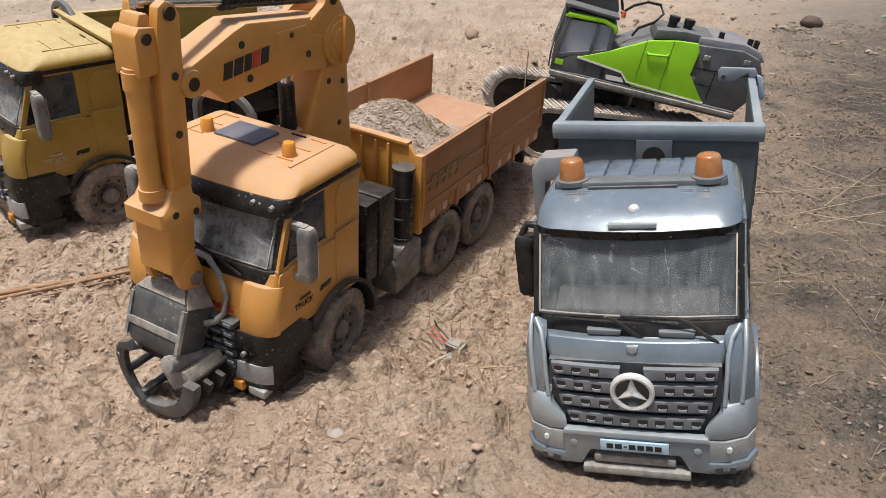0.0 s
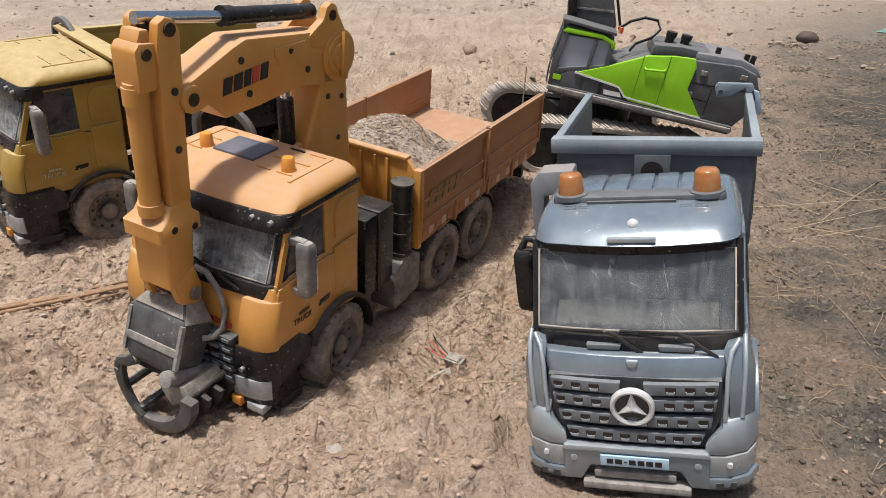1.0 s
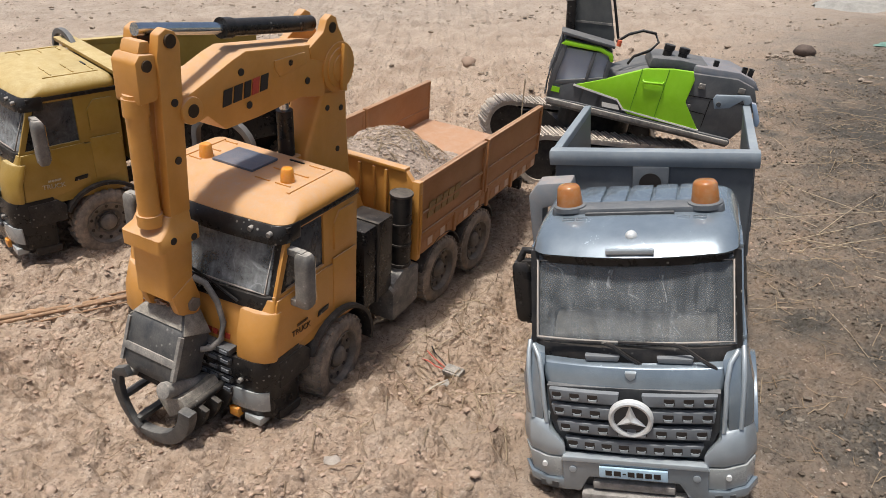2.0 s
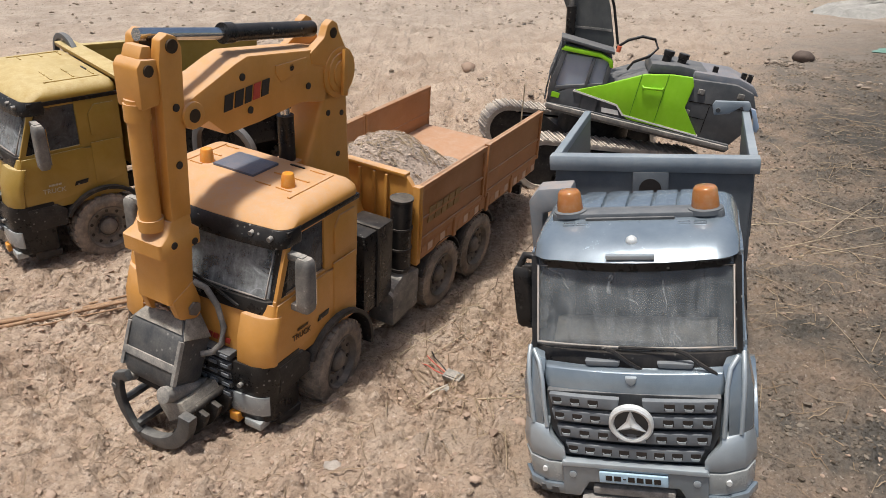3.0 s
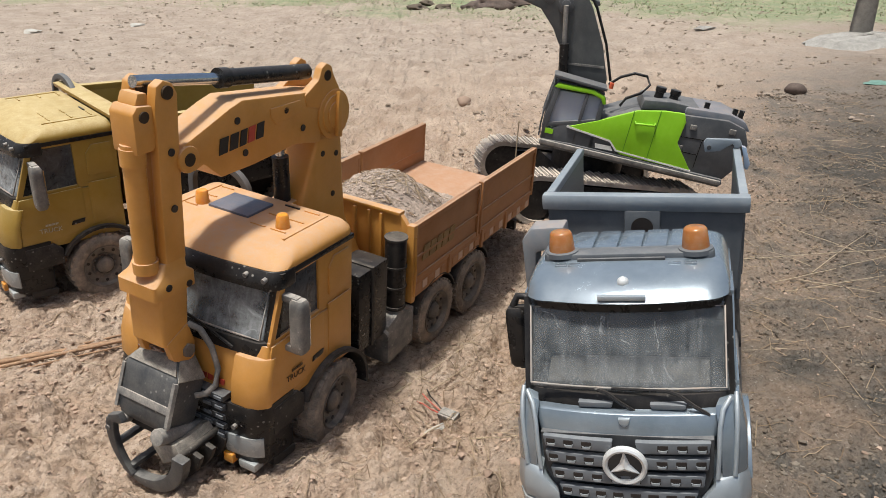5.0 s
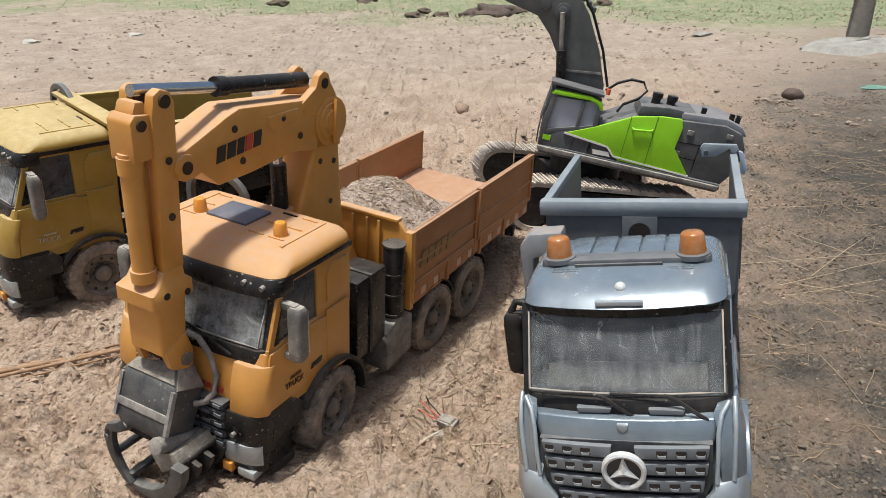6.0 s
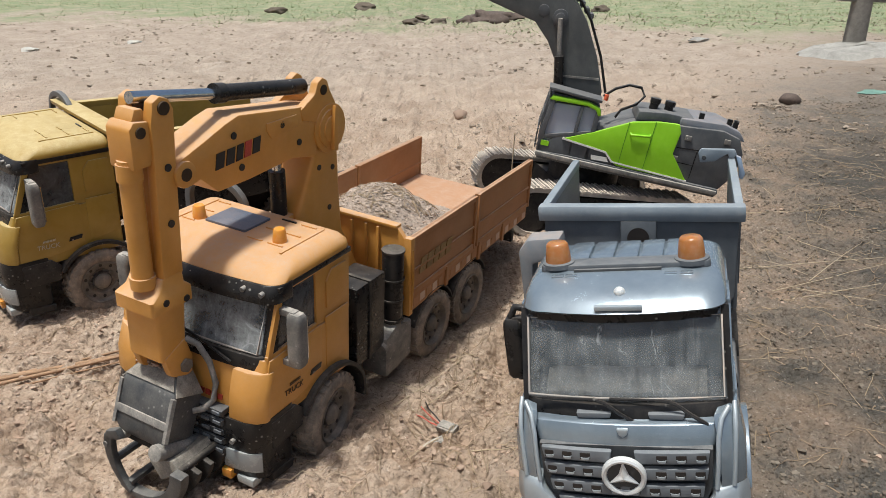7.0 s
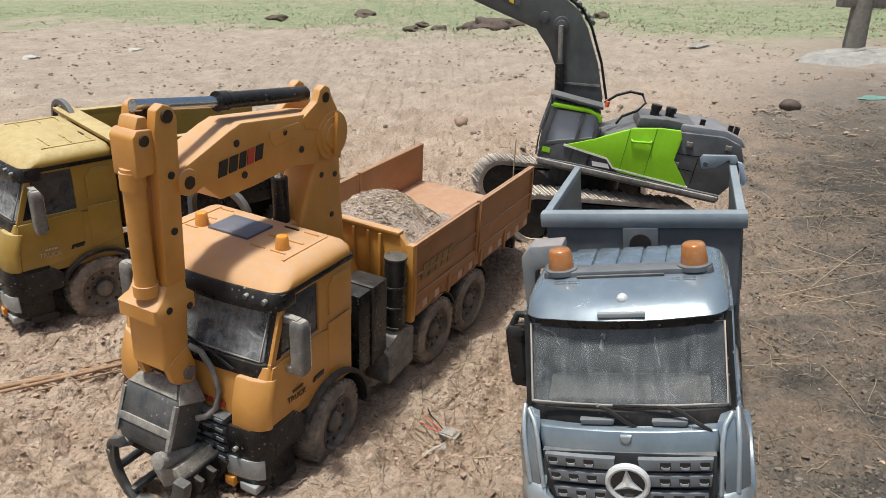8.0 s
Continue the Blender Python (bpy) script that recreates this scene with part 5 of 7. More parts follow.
        # bumper shoulder
        bm = B()
        o = [(s * 0.047, -0.0095), (s * 0.060, -0.0085), (s * 0.074, -0.001), (s * 0.0815, 0.014), (s * 0.0815, 0.040), (s * 0.072, 0.040), (s * 0.052, 0.010)]
        o1 = [(s * 0.0585, -0.0070), (s * 0.064, -0.0062), (s * 0.0735, 0.0005), (s * 0.0795, 0.014), (s * 0.0795, 0.038), (s * 0.072, 0.038), (s * 0.060, 0.012)]
        skin(bm, [[bm.verts.new((a, b, 0.043)) for a, b in o], [bm.verts.new((a, b - 0.0008, 0.052)) for a, b in o], [bm.verts.new((a, b, 0.064)) for a, b in o1], [bm.verts.new((a * 0.995, b + 0.003, 0.0685)) for a, b in o1]])
        part("bumper_shoulder", bm, SILVER_EDGE, root, width=0.0016)
        # lamp cluster
        bm = B()
        o = [(s * 0.0495, -0.0098), (s * 0.062, -0.0088), (s * 0.075, -0.0012), (s * 0.0812, 0.012), (s * 0.074, 0.014), (s * 0.054, 0.004)]
        skin(bm, [[bm.verts.new((a * 0.985, b + 0.001, 0.0245)) for a, b in o], [bm.verts.new((a, b, 0.042)) for a, b in o]])
        lp = part("headlight", bm, LENS, root, "dusty clear headlight", width=0.0012)
        bm = B()
        cyl(bm, (s * 0.063, -0.0098, 0.0355), (s * 0.0632, -0.0075, 0.0355), 0.0019, seg=14)
        part("lamp_bulb", bm, EMBLEM, lp)
        bm = B()
        o = [(s * 0.0485, -0.0108), (s * 0.062, -0.0098), (s * 0.0755, -0.0022), (s * 0.0825, 0.012), (s * 0.074, 0.014), (s * 0.054, 0.004)]
        skin(bm, [[bm.verts.new((a * 0.97, b + 0.002, 0.014)) for a, b in o], [bm.verts.new((a, b, 0.0185)) for a, b in o], [bm.verts.new((a, b, 0.0242)) for a, b in o]])
        low = part("bumper_corner", bm, SILVER, root, width=0.0012)
        bm = B()
        o = [(s * 0.054, -0.0112), (s * 0.0675, -0.0080), (s * 0.066, -0.005), (s * 0.054, -0.008)]
        skin(bm, [[bm.verts.new((a, b, 0.0165)) for a, b in o], [bm.verts.new((a, b, 0.0215)) for a, b in o]])
        part("lamp_slot", bm, GRILLE, low)
        bm = B()
        cyl(bm, (s * 0.0425, -0.0122, 0.0345), (s * 0.0425, -0.009, 0.0345), 0.0026, seg=14)
        part("bumper_bolt", bm, SILVER_EDGE, root, width=0.0005)
        # doors
        bm = B()
        prism(bm, [(0.038, 0.075), (0.096, 0.080), (0.096, 0.1185), (0.042, 0.1185)], "x", s * 0.0735, s * 0.0760)
        door = part("door", bm, SILVER, root, width=0.0012)
        bm = B()
        prism(bm, [(0.078, 0.100), (0.092, 0.101), (0.092, 0.106), (0.078, 0.105)], "x", s * 0.0755, s * 0.0775)
        part("handle", bm, BLACK, door, width=0.0008)
        wheel(root, s * 0.082, 0.072, 0.038, 0.038, 0.024, s, steer=-4)
        arch(root, s, 0.056, 0.083, 0.072, 0.038, 0.044, -5, 165, material=SILVER)
        for y in (0.285, 0.372):
            wheel(root, s * 0.082, y, 0.038, 0.038, 0.034, s)
            arch(root, s, 0.046, 0.083, y, 0.038, 0.043, 15, 165, 0.0025)
        bm = B()
        box(bm, s * 0.032 - 0.005, s * 0.032 + 0.005, 0.03, 0.42, 0.054, 0.072)
        part("frame_rail", bm, DUSTY_BLACK, root, width=0.001)
        bm = B()
        box(bm, min(s * 0.046, s * 0.080), max(s * 0.046, s * 0.080), 0.135, 0.225, 0.035, 0.078)
        part("fuel_tank", bm, EXC_GREY, root, width=0.005)
    mirror(root, -1, 0.0815, 0.052, 0.122, 0.170, BLACK, CHROME, BLACK)
    bm = B()
    tube(bm, [(-0.070, 0.056, 0.176), (-0.079, 0.054, 0.1780), (-0.083, 0.053, 0.170)], 0.003, 8)
    part("mirror_stay", bm, BLACK, root, smooth=80)
    # lower bumper, cut out in the middle
    bm = B()
    prism(bm, [(-0.050, 0.043), (0.050, 0.043), (0.050, 0.016), (0.038, 0.016), (0.031, 0.0285), (-0.031, 0.0285), (-0.038, 0.016), (-0.050, 0.016)], "y", -0.0112, 0.004)
    bump = part("bumper", bm, SILVER, root, width=0.0014)
    bm = B()
    prism(bm, [(-0.049, 0.0455), (0.049, 0.0455), (0.051, 0.0415), (-0.051, 0.0415)], "y", -0.0128, -0.006)
    part("bumper_lip", bm, SILVER_EDGE, bump, width=0.0009)
    bm = B()
    box(bm, -0.037, 0.037, -0.004, 0.006, 0.014, 0.030)
    part("step_recess", bm, GRILLE, bump)
    for x0, x1, z, y in ((-0.037, 0.038, 0.0135, -0.0145), (-0.029, 0.028, 0.0215, -0.011)):
        bm = B()
        box(bm, x0, x1, y, y + 0.012, z - 0.003, z + 0.003)
        part("front_step", bm, CAKED, bump, "front step caked with pale dirt", width=0.0016)
    bm = B()
    box(bm, -0.0235, 0.0235, -0.0140, -0.0118, 0.0312, 0.0395)
    plate = part("number_plate", bm, PLATE, root, "pale blue number plate with dark bars", width=0.0006)
    x = -0.019
    for wd in (0.0045, 0.0048, 0.0022, 0.0046, 0.0046, 0.0046, 0.0046):
        bm = B()
        box(bm, x, x + wd, -0.0145, -0.0138, 0.0335, 0.0373) if wd > 0.003 else box(bm, x, x + wd, -0.0145, -0.0138, 0.0350, 0.0358)
        part("plate_bar", bm, DECAL, plate)
        x += wd + 0.0013
    # roof: raised panels, beacon bar, badge, knob
    for i in range(5):
        bm = B()
        x = -0.044 + i * 0.0185
        box(bm, x, x + 0.0165, 0.098, 0.142, 0.1965, 0.1998)
        part("roof_panel", bm, SILVER, root, width=0.0014)
    bm = B()
    o = rrect(0.0625, 0.079, 0.097, 0.006, 0.006, 4)
    loft(bm, [(o, 0.1950), ([(a * 0.985, b + 0.0005) for a, b in o], 0.2005)])
    bar = part("beacon_bar", bm, BED_GREY, root, "dark grey beacon bar", width=0.0008)
    bm = B()
    box(bm, -0.036, 0.028, 0.0755, 0.0785, 0.1945, 0.1985)
    part("bar_lip", bm, GRILLE, bar, width=0.0008)
    for x in (-0.049, 0.049):
        beacon(bar, x, 0.0885, 0.2010, 0.0098, 0.0165, BED_GREY)
    for x in (-0.052, -0.042, 0.030, 0.041):
        bm = B()
        box(bm, x, x + 0.009, 0.0685, 0.074, 0.1935, 0.1962)
        part("roof_vent", bm, SILVER, root, width=0.0008)
    bm = B()
    bmesh.ops.create_uvsphere(bm, u_segments=16, v_segments=10, radius=0.0042, matrix=Matrix.Translation((0.0, 0.047, 0.1905)))
    part("roof_knob", bm, EMBLEM, root)
    bm = B()
    loft(bm, [(rrect(0.0068, 0.0405, 0.054, 0.003, 0.003, 4), 0.186), (rrect(0.0055, 0.042, 0.053, 0.003, 0.003, 4), 0.1885)])
    part("knob_base", bm, SILVER, root)
    bm = B()
    box(bm, -0.0165, 0.0165, 0.0302, 0.0345, 0.1828, 0.1862)
    part("roof_badge", bm, SILVER_EDGE, root, width=0.0008)
    # air intake box behind the cab
    bm = B()
    prism(bm, [(-0.098, 0.135), (-0.090, 0.135), (-0.086, 0.176), (-0.060, 0.181), (-0.060, 0.199), (-0.089, 0.1985), (-0.098, 0.188)], "y", 0.160, 0.186)
    part("air_intake", bm, EXC_GREY_LIGHT, root, "grey air intake box", width=0.003)
    # open dump body, set a little askew on the chassis
    roll = Matrix.Translation((0.0038, 0, 0.2125)) @ Matrix.Rotation(radians(3.66), 4, "Y") @ Matrix.Translation((-0.0038, 0, -0.2125))

    def bed_part(name, bm, material, parent, label="", width=0.0):
        bm.transform(roll)
        return part(name, bm, material, parent, label, width=width)

    bm = B()
    prism(bm, [(0.200, 0.1985), (0.2125, 0.1985), (0.2125, 0.2125), (0.1985, 0.2125), (0.1975, 0.206)], "x", -0.0845, 0.0921)
    body = bed_part("bed_front_rail", bm, RAIL_GREY, root, "grey rail along the front of the bed", width=0.0014)
    bm = B()
    prism(bm, [(-0.080, 0.200), (0.0876, 0.200), (0.0850, 0.130), (0.076, 0.112), (-0.069, 0.112), (-0.078, 0.130)], "y", 0.203, 0.209)
    bed_part("bed_front", bm, BED_GREY, root, "dark grey front wall of the bed", width=0.001)
    bm = B()
    hole = [(0.0038 + 0.0095 * math.cos(a), 0.184 + 0.0095 * math.sin(a)) for a in [math.pi * k / 10 for k in range(11)]] + [(-0.0057, 0.166), (0.0133, 0.166)]
    prism(bm, [(-0.0115, 0.199), (0.0191, 0.199), (0.0191, 0.160), (-0.0115, 0.160)], "y", 0.1985, 0.204)
    br = bed_part("bed_bracket", bm, BED_GREY, body, width=0.001)
    bm = B()
    prism(bm, hole, "y", 0.1978, 0.200)
    bed_part("bracket_hole", bm, DECAL, br)
    for s in (1, -1):
        cx = 0.0038
        end = 0.405
        bm = B()
        prism(bm, [(0.206, 0.118), (end, 0.118), (end, 0.2100), (0.206, 0.2100)], "x", cx + s * 0.0800, cx + s * 0.0840)
        wall = bed_part("bed_side", bm, BED_GREY, root, "dark grey side wall of the bed", width=0.001)
        bm = B()
        prism(bm, [(0.2125, 0.2045), (end + 0.001, 0.2045), (end + 0.001, 0.2125), (0.2125, 0.2125)], "x", cx + s * 0.0795, cx + s * 0.0870)
        bed_part("bed_rail", bm, RAIL_GREY, wall, width=0.0014)
        for y in (0.250, 0.300, 0.350):
            bm = B()
            prism(bm, [(y, 0.125), (y + 0.007, 0.125), (y + 0.007, 0.206), (y, 0.206)], "x", cx + s * 0.0835, cx + s * 0.0875)
            bed_part("bed_rib", bm, BED_GREY, wall, width=0.001)
    bm = B()
    box(bm, -0.076, 0.084, 0.207, 0.405, 0.112, 0.118)
    bed_part("bed_floor", bm, BED_GREY, root)
    # tailgate hinge arm and its blue clip
    bm = B()
    prism(bm, [(0.0530, 0.2195), (0.0560, 0.2240), (0.0900, 0.2225), (0.0925, 0.2165), (0.0890, 0.2130), (0.0850, 0.2130), (0.0830, 0.2180), (0.0700, 0.2100), (0.0550, 0.2090)], "y", 0.398, 0.404)
    arm = bed_part("hinge_arm", bm, RAIL_GREY, root, "grey tailgate hinge arm", width=0.0012)
    bm = B()
    cyl(bm, (0.0590, 0.396, 0.2145), (0.0590, 0.4, 0.2145), 0.0024, seg=12)
    bed_part("hinge_bolt", bm, GRILLE, arm)
    bm = B()
    prism(bm, [(0.0915, 0.2160), (0.0965, 0.2140), (0.1010, 0.1960), (0.0985, 0.1900), (0.0950, 0.1920), (0.0940, 0.2050)], "y", 0.396, 0.404)
    bed_part("hinge_clip", bm, BLUE_CLIP, arm, width=0.001)
    return root


CAKED = plain("caked_step", (0.27, 0.245, 0.22), 0.9, 0, 0.4, 120)
PLATE = plain("plate_blue", (0.42, 0.56, 0.66), 0.45, 0, 0.12)
EXC_GREY_LIGHT = paint("intake_grey", (0.20, 0.225, 0.25), 0.45, dust=0.3, top=0.3)


# ------------------------------------------------ excavator: x ahead, y to its left, z up, origin under the cabin deck
def excavator(m, under):
    root = thing("excavator", m, "lime green and charcoal toy excavator on dusty crawler tracks", "toy excavator")
    y = 0.0895
    bm = B()
    prism(bm, [(0.147, -0.006), (0.147, 0.004), (0.10, 0.006), (-0.147, 0.006), (-0.150, 0.000), (-0.145, -0.006)], "y", -0.09, 0.092)
    part("deck", bm, EXC_GREY, root, "charcoal deck plate", width=0.0015)
    bm = B()
    prism(bm, [(0.150, -0.002), (0.150, 0.004), (-0.146, 0.004), (-0.146, -0.002)], "y", 0.090, 0.097)
    part("deck_edge", bm, MIRROR_GREY, root, width=0.001)
    # engine housing: dark core, green side skin, dark tail
    bm = B()
    prism(bm, [(0.060, 0.004), (0.060, 0.045), (0.010, 0.070), (-0.032, 0.078), (-0.130, 0.086), (-0.158, 0.080), (-0.170, 0.060), (-0.168, 0.030), (-0.150, 0.004)], "y", -0.030, y - 0.003)
    part("engine_housing", bm, EXC_GREY, root, width=0.004)
    skin_o = [(0.112, 0.0285), (0.065, 0.047), (0.0107, 0.0722), (-0.0302, 0.0800), (-0.0605, 0.0825), (-0.066, 0.072), (-0.0632, 0.0412), (-0.0966, 0.0066), (0.018, 0.0070), (0.0264, 0.0110), (0.040, 0.0225)]
    bm = B()
    prism(bm, skin_o, "y", y - 0.006, y + 0.0012)
    side = part("side_skin", bm, GREEN, root, "lime green side panel", width=0.0012)
    for x in (0.016, -0.024):
        bm = B()
        box(bm, x - 0.0005, x + 0.0005, y + 0.0008, y + 0.0016, 0.008, 0.072 if x > 0 else 0.079)
        part("panel_joint", bm, GREEN_DARK, side)
    bm = B()
    tube(bm, [(0.010, y + 0.001, 0.0565), (0.009, y + 0.0045, 0.0548), (-0.020, y + 0.0045, 0.0578), (-0.021, y + 0.001, 0.0598)], 0.0017, 8)
    part("grab_handle", bm, GREEN, side, smooth=80)
    for x, z in ((-0.080, 0.066), (-0.140, 0.072), (-0.068, 0.035)):
        bm = B()
        box(bm, x - 0.005, x + 0.005, y - 0.004, y - 0.0005, z - 0.003, z + 0.004)
        part("latch", bm, MIRROR_GREY, root, width=0.0008)
    for o in ([(-0.066, 0.0500), (-0.163, 0.0560), (-0.163, 0.0572), (-0.066, 0.0512)], [(-0.100, 0.012), (-0.0988, 0.012), (-0.0988, 0.052), (-0.100, 0.052)], [(-0.066, 0.0300), (-0.098, 0.0300), (-0.098, 0.0312), (-0.066, 0.0312)]):
        bm = B()
        prism(bm, o, "y", y - 0.0035, y - 0.0024)
        part("panel_joint", bm, BLACK, root)
    bm = B()
    prism(bm, [(0.060, 0.0085), (0.062, 0.0145), (0.036, 0.0155), (0.032, 0.0095)], "y", y - 0.006, y + 0.001)
    part("sticker", bm, WHITE, root, "small white sticker")
    bm = B()
    prism(bm, [(0.148, 0.003), (0.150, 0.012), (0.120, 0.030), (0.065, 0.046), (0.030, 0.022), (0.026, 0.004)], "y", y - 0.012, y - 0.001)
    part("cab_skirt", bm, EXC_GREY, root, width=0.0015)
    bm = B()
    box(bm, 0.132, 0.145, y - 0.003, y, 0.013, 0.020)
    part("tag", bm, GREEN, root)
    # top: hood, exhausts, rail, hose
    bm = B()
    prism(bm, [(0.006, 0.072), (0.004, 0.086), (-0.040, 0.0915), (-0.120, 0.091), (-0.150, 0.085), (-0.150, 0.078), (-0.03, 0.078)], "y", -0.005, y - 0.016)
    hood = part("hood", bm, EXC_GREY, root, width=0.003)
    bm = B()
    prism(bm, [(-0.062, 0.080), (-0.062, 0.090), (-0.130, 0.094), (-0.156, 0.088), (-0.168, 0.076)], "y", -0.01, y - 0.008)
    part("tail_cover", bm, TAIL, root, width=0.003)
    for x in (-0.020, -0.044):
        bm = B()
        cyl(bm, (x, 0.044, 0.086), (x - 0.001, 0.044, 0.104), 0.0072, seg=18)
        cyl(bm, (x - 0.001, 0.044, 0.097), (x - 0.001, 0.044, 0.104), 0.0086, seg=18)
        part("exhaust_pipe", bm, BLACK, hood, width=0.0008)
    for x in (-0.095, -0.140, -0.150):
        bm = B()
        box(bm, x - 0.004, x + 0.004, 0.058, 0.064, 0.086, 0.100)
        part("rail_stub", bm, BLACK, hood, width=0.001)
    bm = B()
    pts = [(0.062, 0.040, 0.090), (0.046, 0.040, 0.104), (0.026, 0.040, 0.113), (0.006, 0.042, 0.113), (-0.002, 0.045, 0.103), (0.008, 0.048, 0.090), (0.030, 0.05, 0.078), (0.036, 0.05, 0.066)]
    tube(bm, pts, 0.0021, 8)
    part("hydraulic_hose", bm, BLACK, root, smooth=80)
    bm = B()
    cyl(bm, (0.0575, 0.046, 0.086), (0.0575, 0.046, 0.094), 0.0036, seg=12)
    part("red_cap", bm, RED_ORANGE, root, "small red-orange cap")
    # cab with guard
    x0, x1 = 0.066, 0.147
    cab_o = [(x1, 0.004), (x1 + 0.003, 0.035), (x1 - 0.004, 0.078), (x0 + 0.002, 0.082), (x0, 0.004)]
    bm = B()
    prism(bm, [(x1 - 0.004, 0.004), (x1 - 0.001, 0.035), (x1 - 0.008, 0.074), (x0 + 0.004, 0.078), (x0 + 0.003, 0.004)], "y", 0.022, y - 0.006)
    part("cab_glass", bm, GLASS_E, root, "bluish cab window", width=0.001)
    for yy in (0.020, y - 0.004):
        for o in ([(x1 + 0.003, 0.004), (x1 + 0.004, 0.035), (x1 - 0.003, 0.080), (x1 - 0.010, 0.080), (x1 - 0.005, 0.035), (x1 - 0.006, 0.004)],
                  [(x0 + 0.034, 0.004), (x0 + 0.030, 0.078), (x0 + 0.025, 0.078), (x0 + 0.028, 0.004)],
                  [(x0 - 0.002, 0.004), (x0 - 0.002, 0.078), (x0 + 0.005, 0.078), (x0 + 0.006, 0.004)],
                  [(x1 - 0.004, 0.028), (x0, 0.048), (x0, 0.042), (x1 - 0.004, 0.022)]):
            bm = B()
            prism(bm, o, "y", yy - 0.004, yy + 0.003)
            part("cab_pillar", bm, EXC_GREY, root, width=0.001)
    bm = B()
    prism(bm, [(x1 + 0.001, 0.078), (x1 - 0.004, 0.084), (x0 + 0.020, 0.0855), (x0, 0.080), (x0 - 0.004, 0.070), (x0 + 0.001, 0.069), (x0 + 0.006, 0.076), (x0 + 0.02, 0.0795), (x1 - 0.006, 0.0775)], "y", y - 0.012, y)
    part("roof_trim", bm, GREEN, root, "lime green roof trim", width=0.0015)
    bm = B()
    prism(bm, [(x1 + 0.002, 0.0785), (x1 - 0.004, 0.086), (x0 + 0.020, 0.088), (x0, 0.082), (x0 + 0.002, 0.078)], "y", 0.018, y - 0.011)
    part("cab_roof", bm, EXC_GREY, root, width=0.002)
    bm = B()
    prism(bm, [(x1 + 0.005, 0.091), (x1 + 0.005, 0.095), (x0, 0.0915), (x0, 0.0875)], "y", 0.050, y + 0.001)
    part("roof_guard", bm, EXC_GREY, root, width=0.001)
    for k in range(8):
        bm = B()
        yy = 0.022 + k * 0.0088
        tube(bm, [(x1 + 0.006, yy, 0.006), (x1 + 0.0075, yy, 0.038), (x1 + 0.001, yy, 0.086)], 0.0013, 6)
        part("guard_bar", bm, EXC_GREY, root)
    for z, xx in ((0.012, x1 + 0.0062), (0.034, x1 + 0.0075), (0.058, x1 + 0.005), (0.082, x1 + 0.0015)):
        bm = B()
        tube(bm, [(xx, 0.020, z), (xx, 0.087, z)], 0.0014, 6)
        part("guard_bar", bm, EXC_GREY, root)
    # boom, its rams, and the stick beyond
    up = [(0.036, 0.010), (0.036, 0.090), (0.0587, 0.1375), (0.0881, 0.1811), (0.109, 0.2024), (0.1386, 0.2160), (0.176, 0.2165), (0.2091, 0.2190), (0.330, 0.2370)]
    dn = [(0.330, 0.1960), (0.255, 0.1815), (0.2005, 0.1715), (0.172, 0.1665), (0.1447, 0.1438), (0.122, 0.115), (0.1050, 0.085), (0.085, 0.010)]
    bm = B()
    prism(bm, up + dn, "y", -0.020, 0.006)
    boom = part("boom", bm, EXC_BOOM, root, "charcoal excavator boom", width=0.0028)
    boom.location.x = 0.027
    for o in ([(0.046, 0.105), (0.110, 0.0985), (0.1112, 0.1012), (0.047, 0.1082)], ):
        bm = B()
        prism(bm, o, "y", 0.004, 0.0072)
        part("weld_seam", bm, MIRROR_GREY, boom)
    bm = B()
    tube(bm, [(0.030, 0.004, 0.090), (0.053, 0.004, 0.1385), (0.083, 0.004, 0.184), (0.105, 0.004, 0.2065), (0.138, 0.004, 0.219)], 0.0022, 8)
    part("boom_hose", bm, BLACK, boom, smooth=80)
    for (bx, bz, r) in ((0.1330, 0.1790, 0.0125), (0.1330, 0.1790, 0.0075)):
        bm = B()
        cyl(bm, (bx, 0.005, bz), (bx, 0.010 if r > 0.01 else 0.013, bz), r, seg=24)
        part("boom_boss", bm, EXC_GREY, boom, width=0.001)
    bm = B()
    cyl(bm, (0.162, 0.005, 0.1845), (0.162, 0.008, 0.1845), 0.0085, seg=20)
    part("boom_cover", bm, EXC_GREY, boom, width=0.001)
    for k, c in enumerate((MIRROR_GREY, MARK_YELLOW, MIRROR_GREY)):
        bm = B()
        x = 0.206 + k * 0.011
        prism(bm, [(x, 0.192 + k * 0.002), (x + 0.008, 0.1935 + k * 0.002), (x + 0.010, 0.205 + k * 0.002), (x + 0.002, 0.2035 + k * 0.002)], "y", 0.004, 0.0068)
        part("decal", bm, c, boom)
    for k in range(5):
        bm = B()
        bmesh.ops.create_icosphere(bm, subdivisions=1, radius=0.006, matrix=Matrix.Translation((0.085 + k * 0.009, -0.004 + 0.004 * (k % 2), 0.190 + k * 0.0068)))
        part("hose_clip", bm, EXC_GREY, boom)
    for yy in (0.017, -0.031):
        bm = B()
        cyl(bm, (0.104, yy, 0.060), (0.1205, yy, 0.128), 0.0078, seg=16)
        ram = part("boom_ram", bm, BLACK, root)
        ram.location.x = 0.027
        bm = B()
        cyl(bm, (0.1203, yy, 0.127), (0.1330, yy, 0.179), 0.0040, seg=12)
        part("ram_rod", bm, MIRROR_GREY, ram)
    bm = B()
    prism(bm, [(0.300, 0.235), (0.335, 0.205), (0.350, 0.190), (0.352, 0.350), (0.338, 0.400), (0.324, 0.400), (0.312, 0.350)], "y", -0.018, 0.004)
    part("stick", bm, EXC_BOOM, boom, width=0.002)
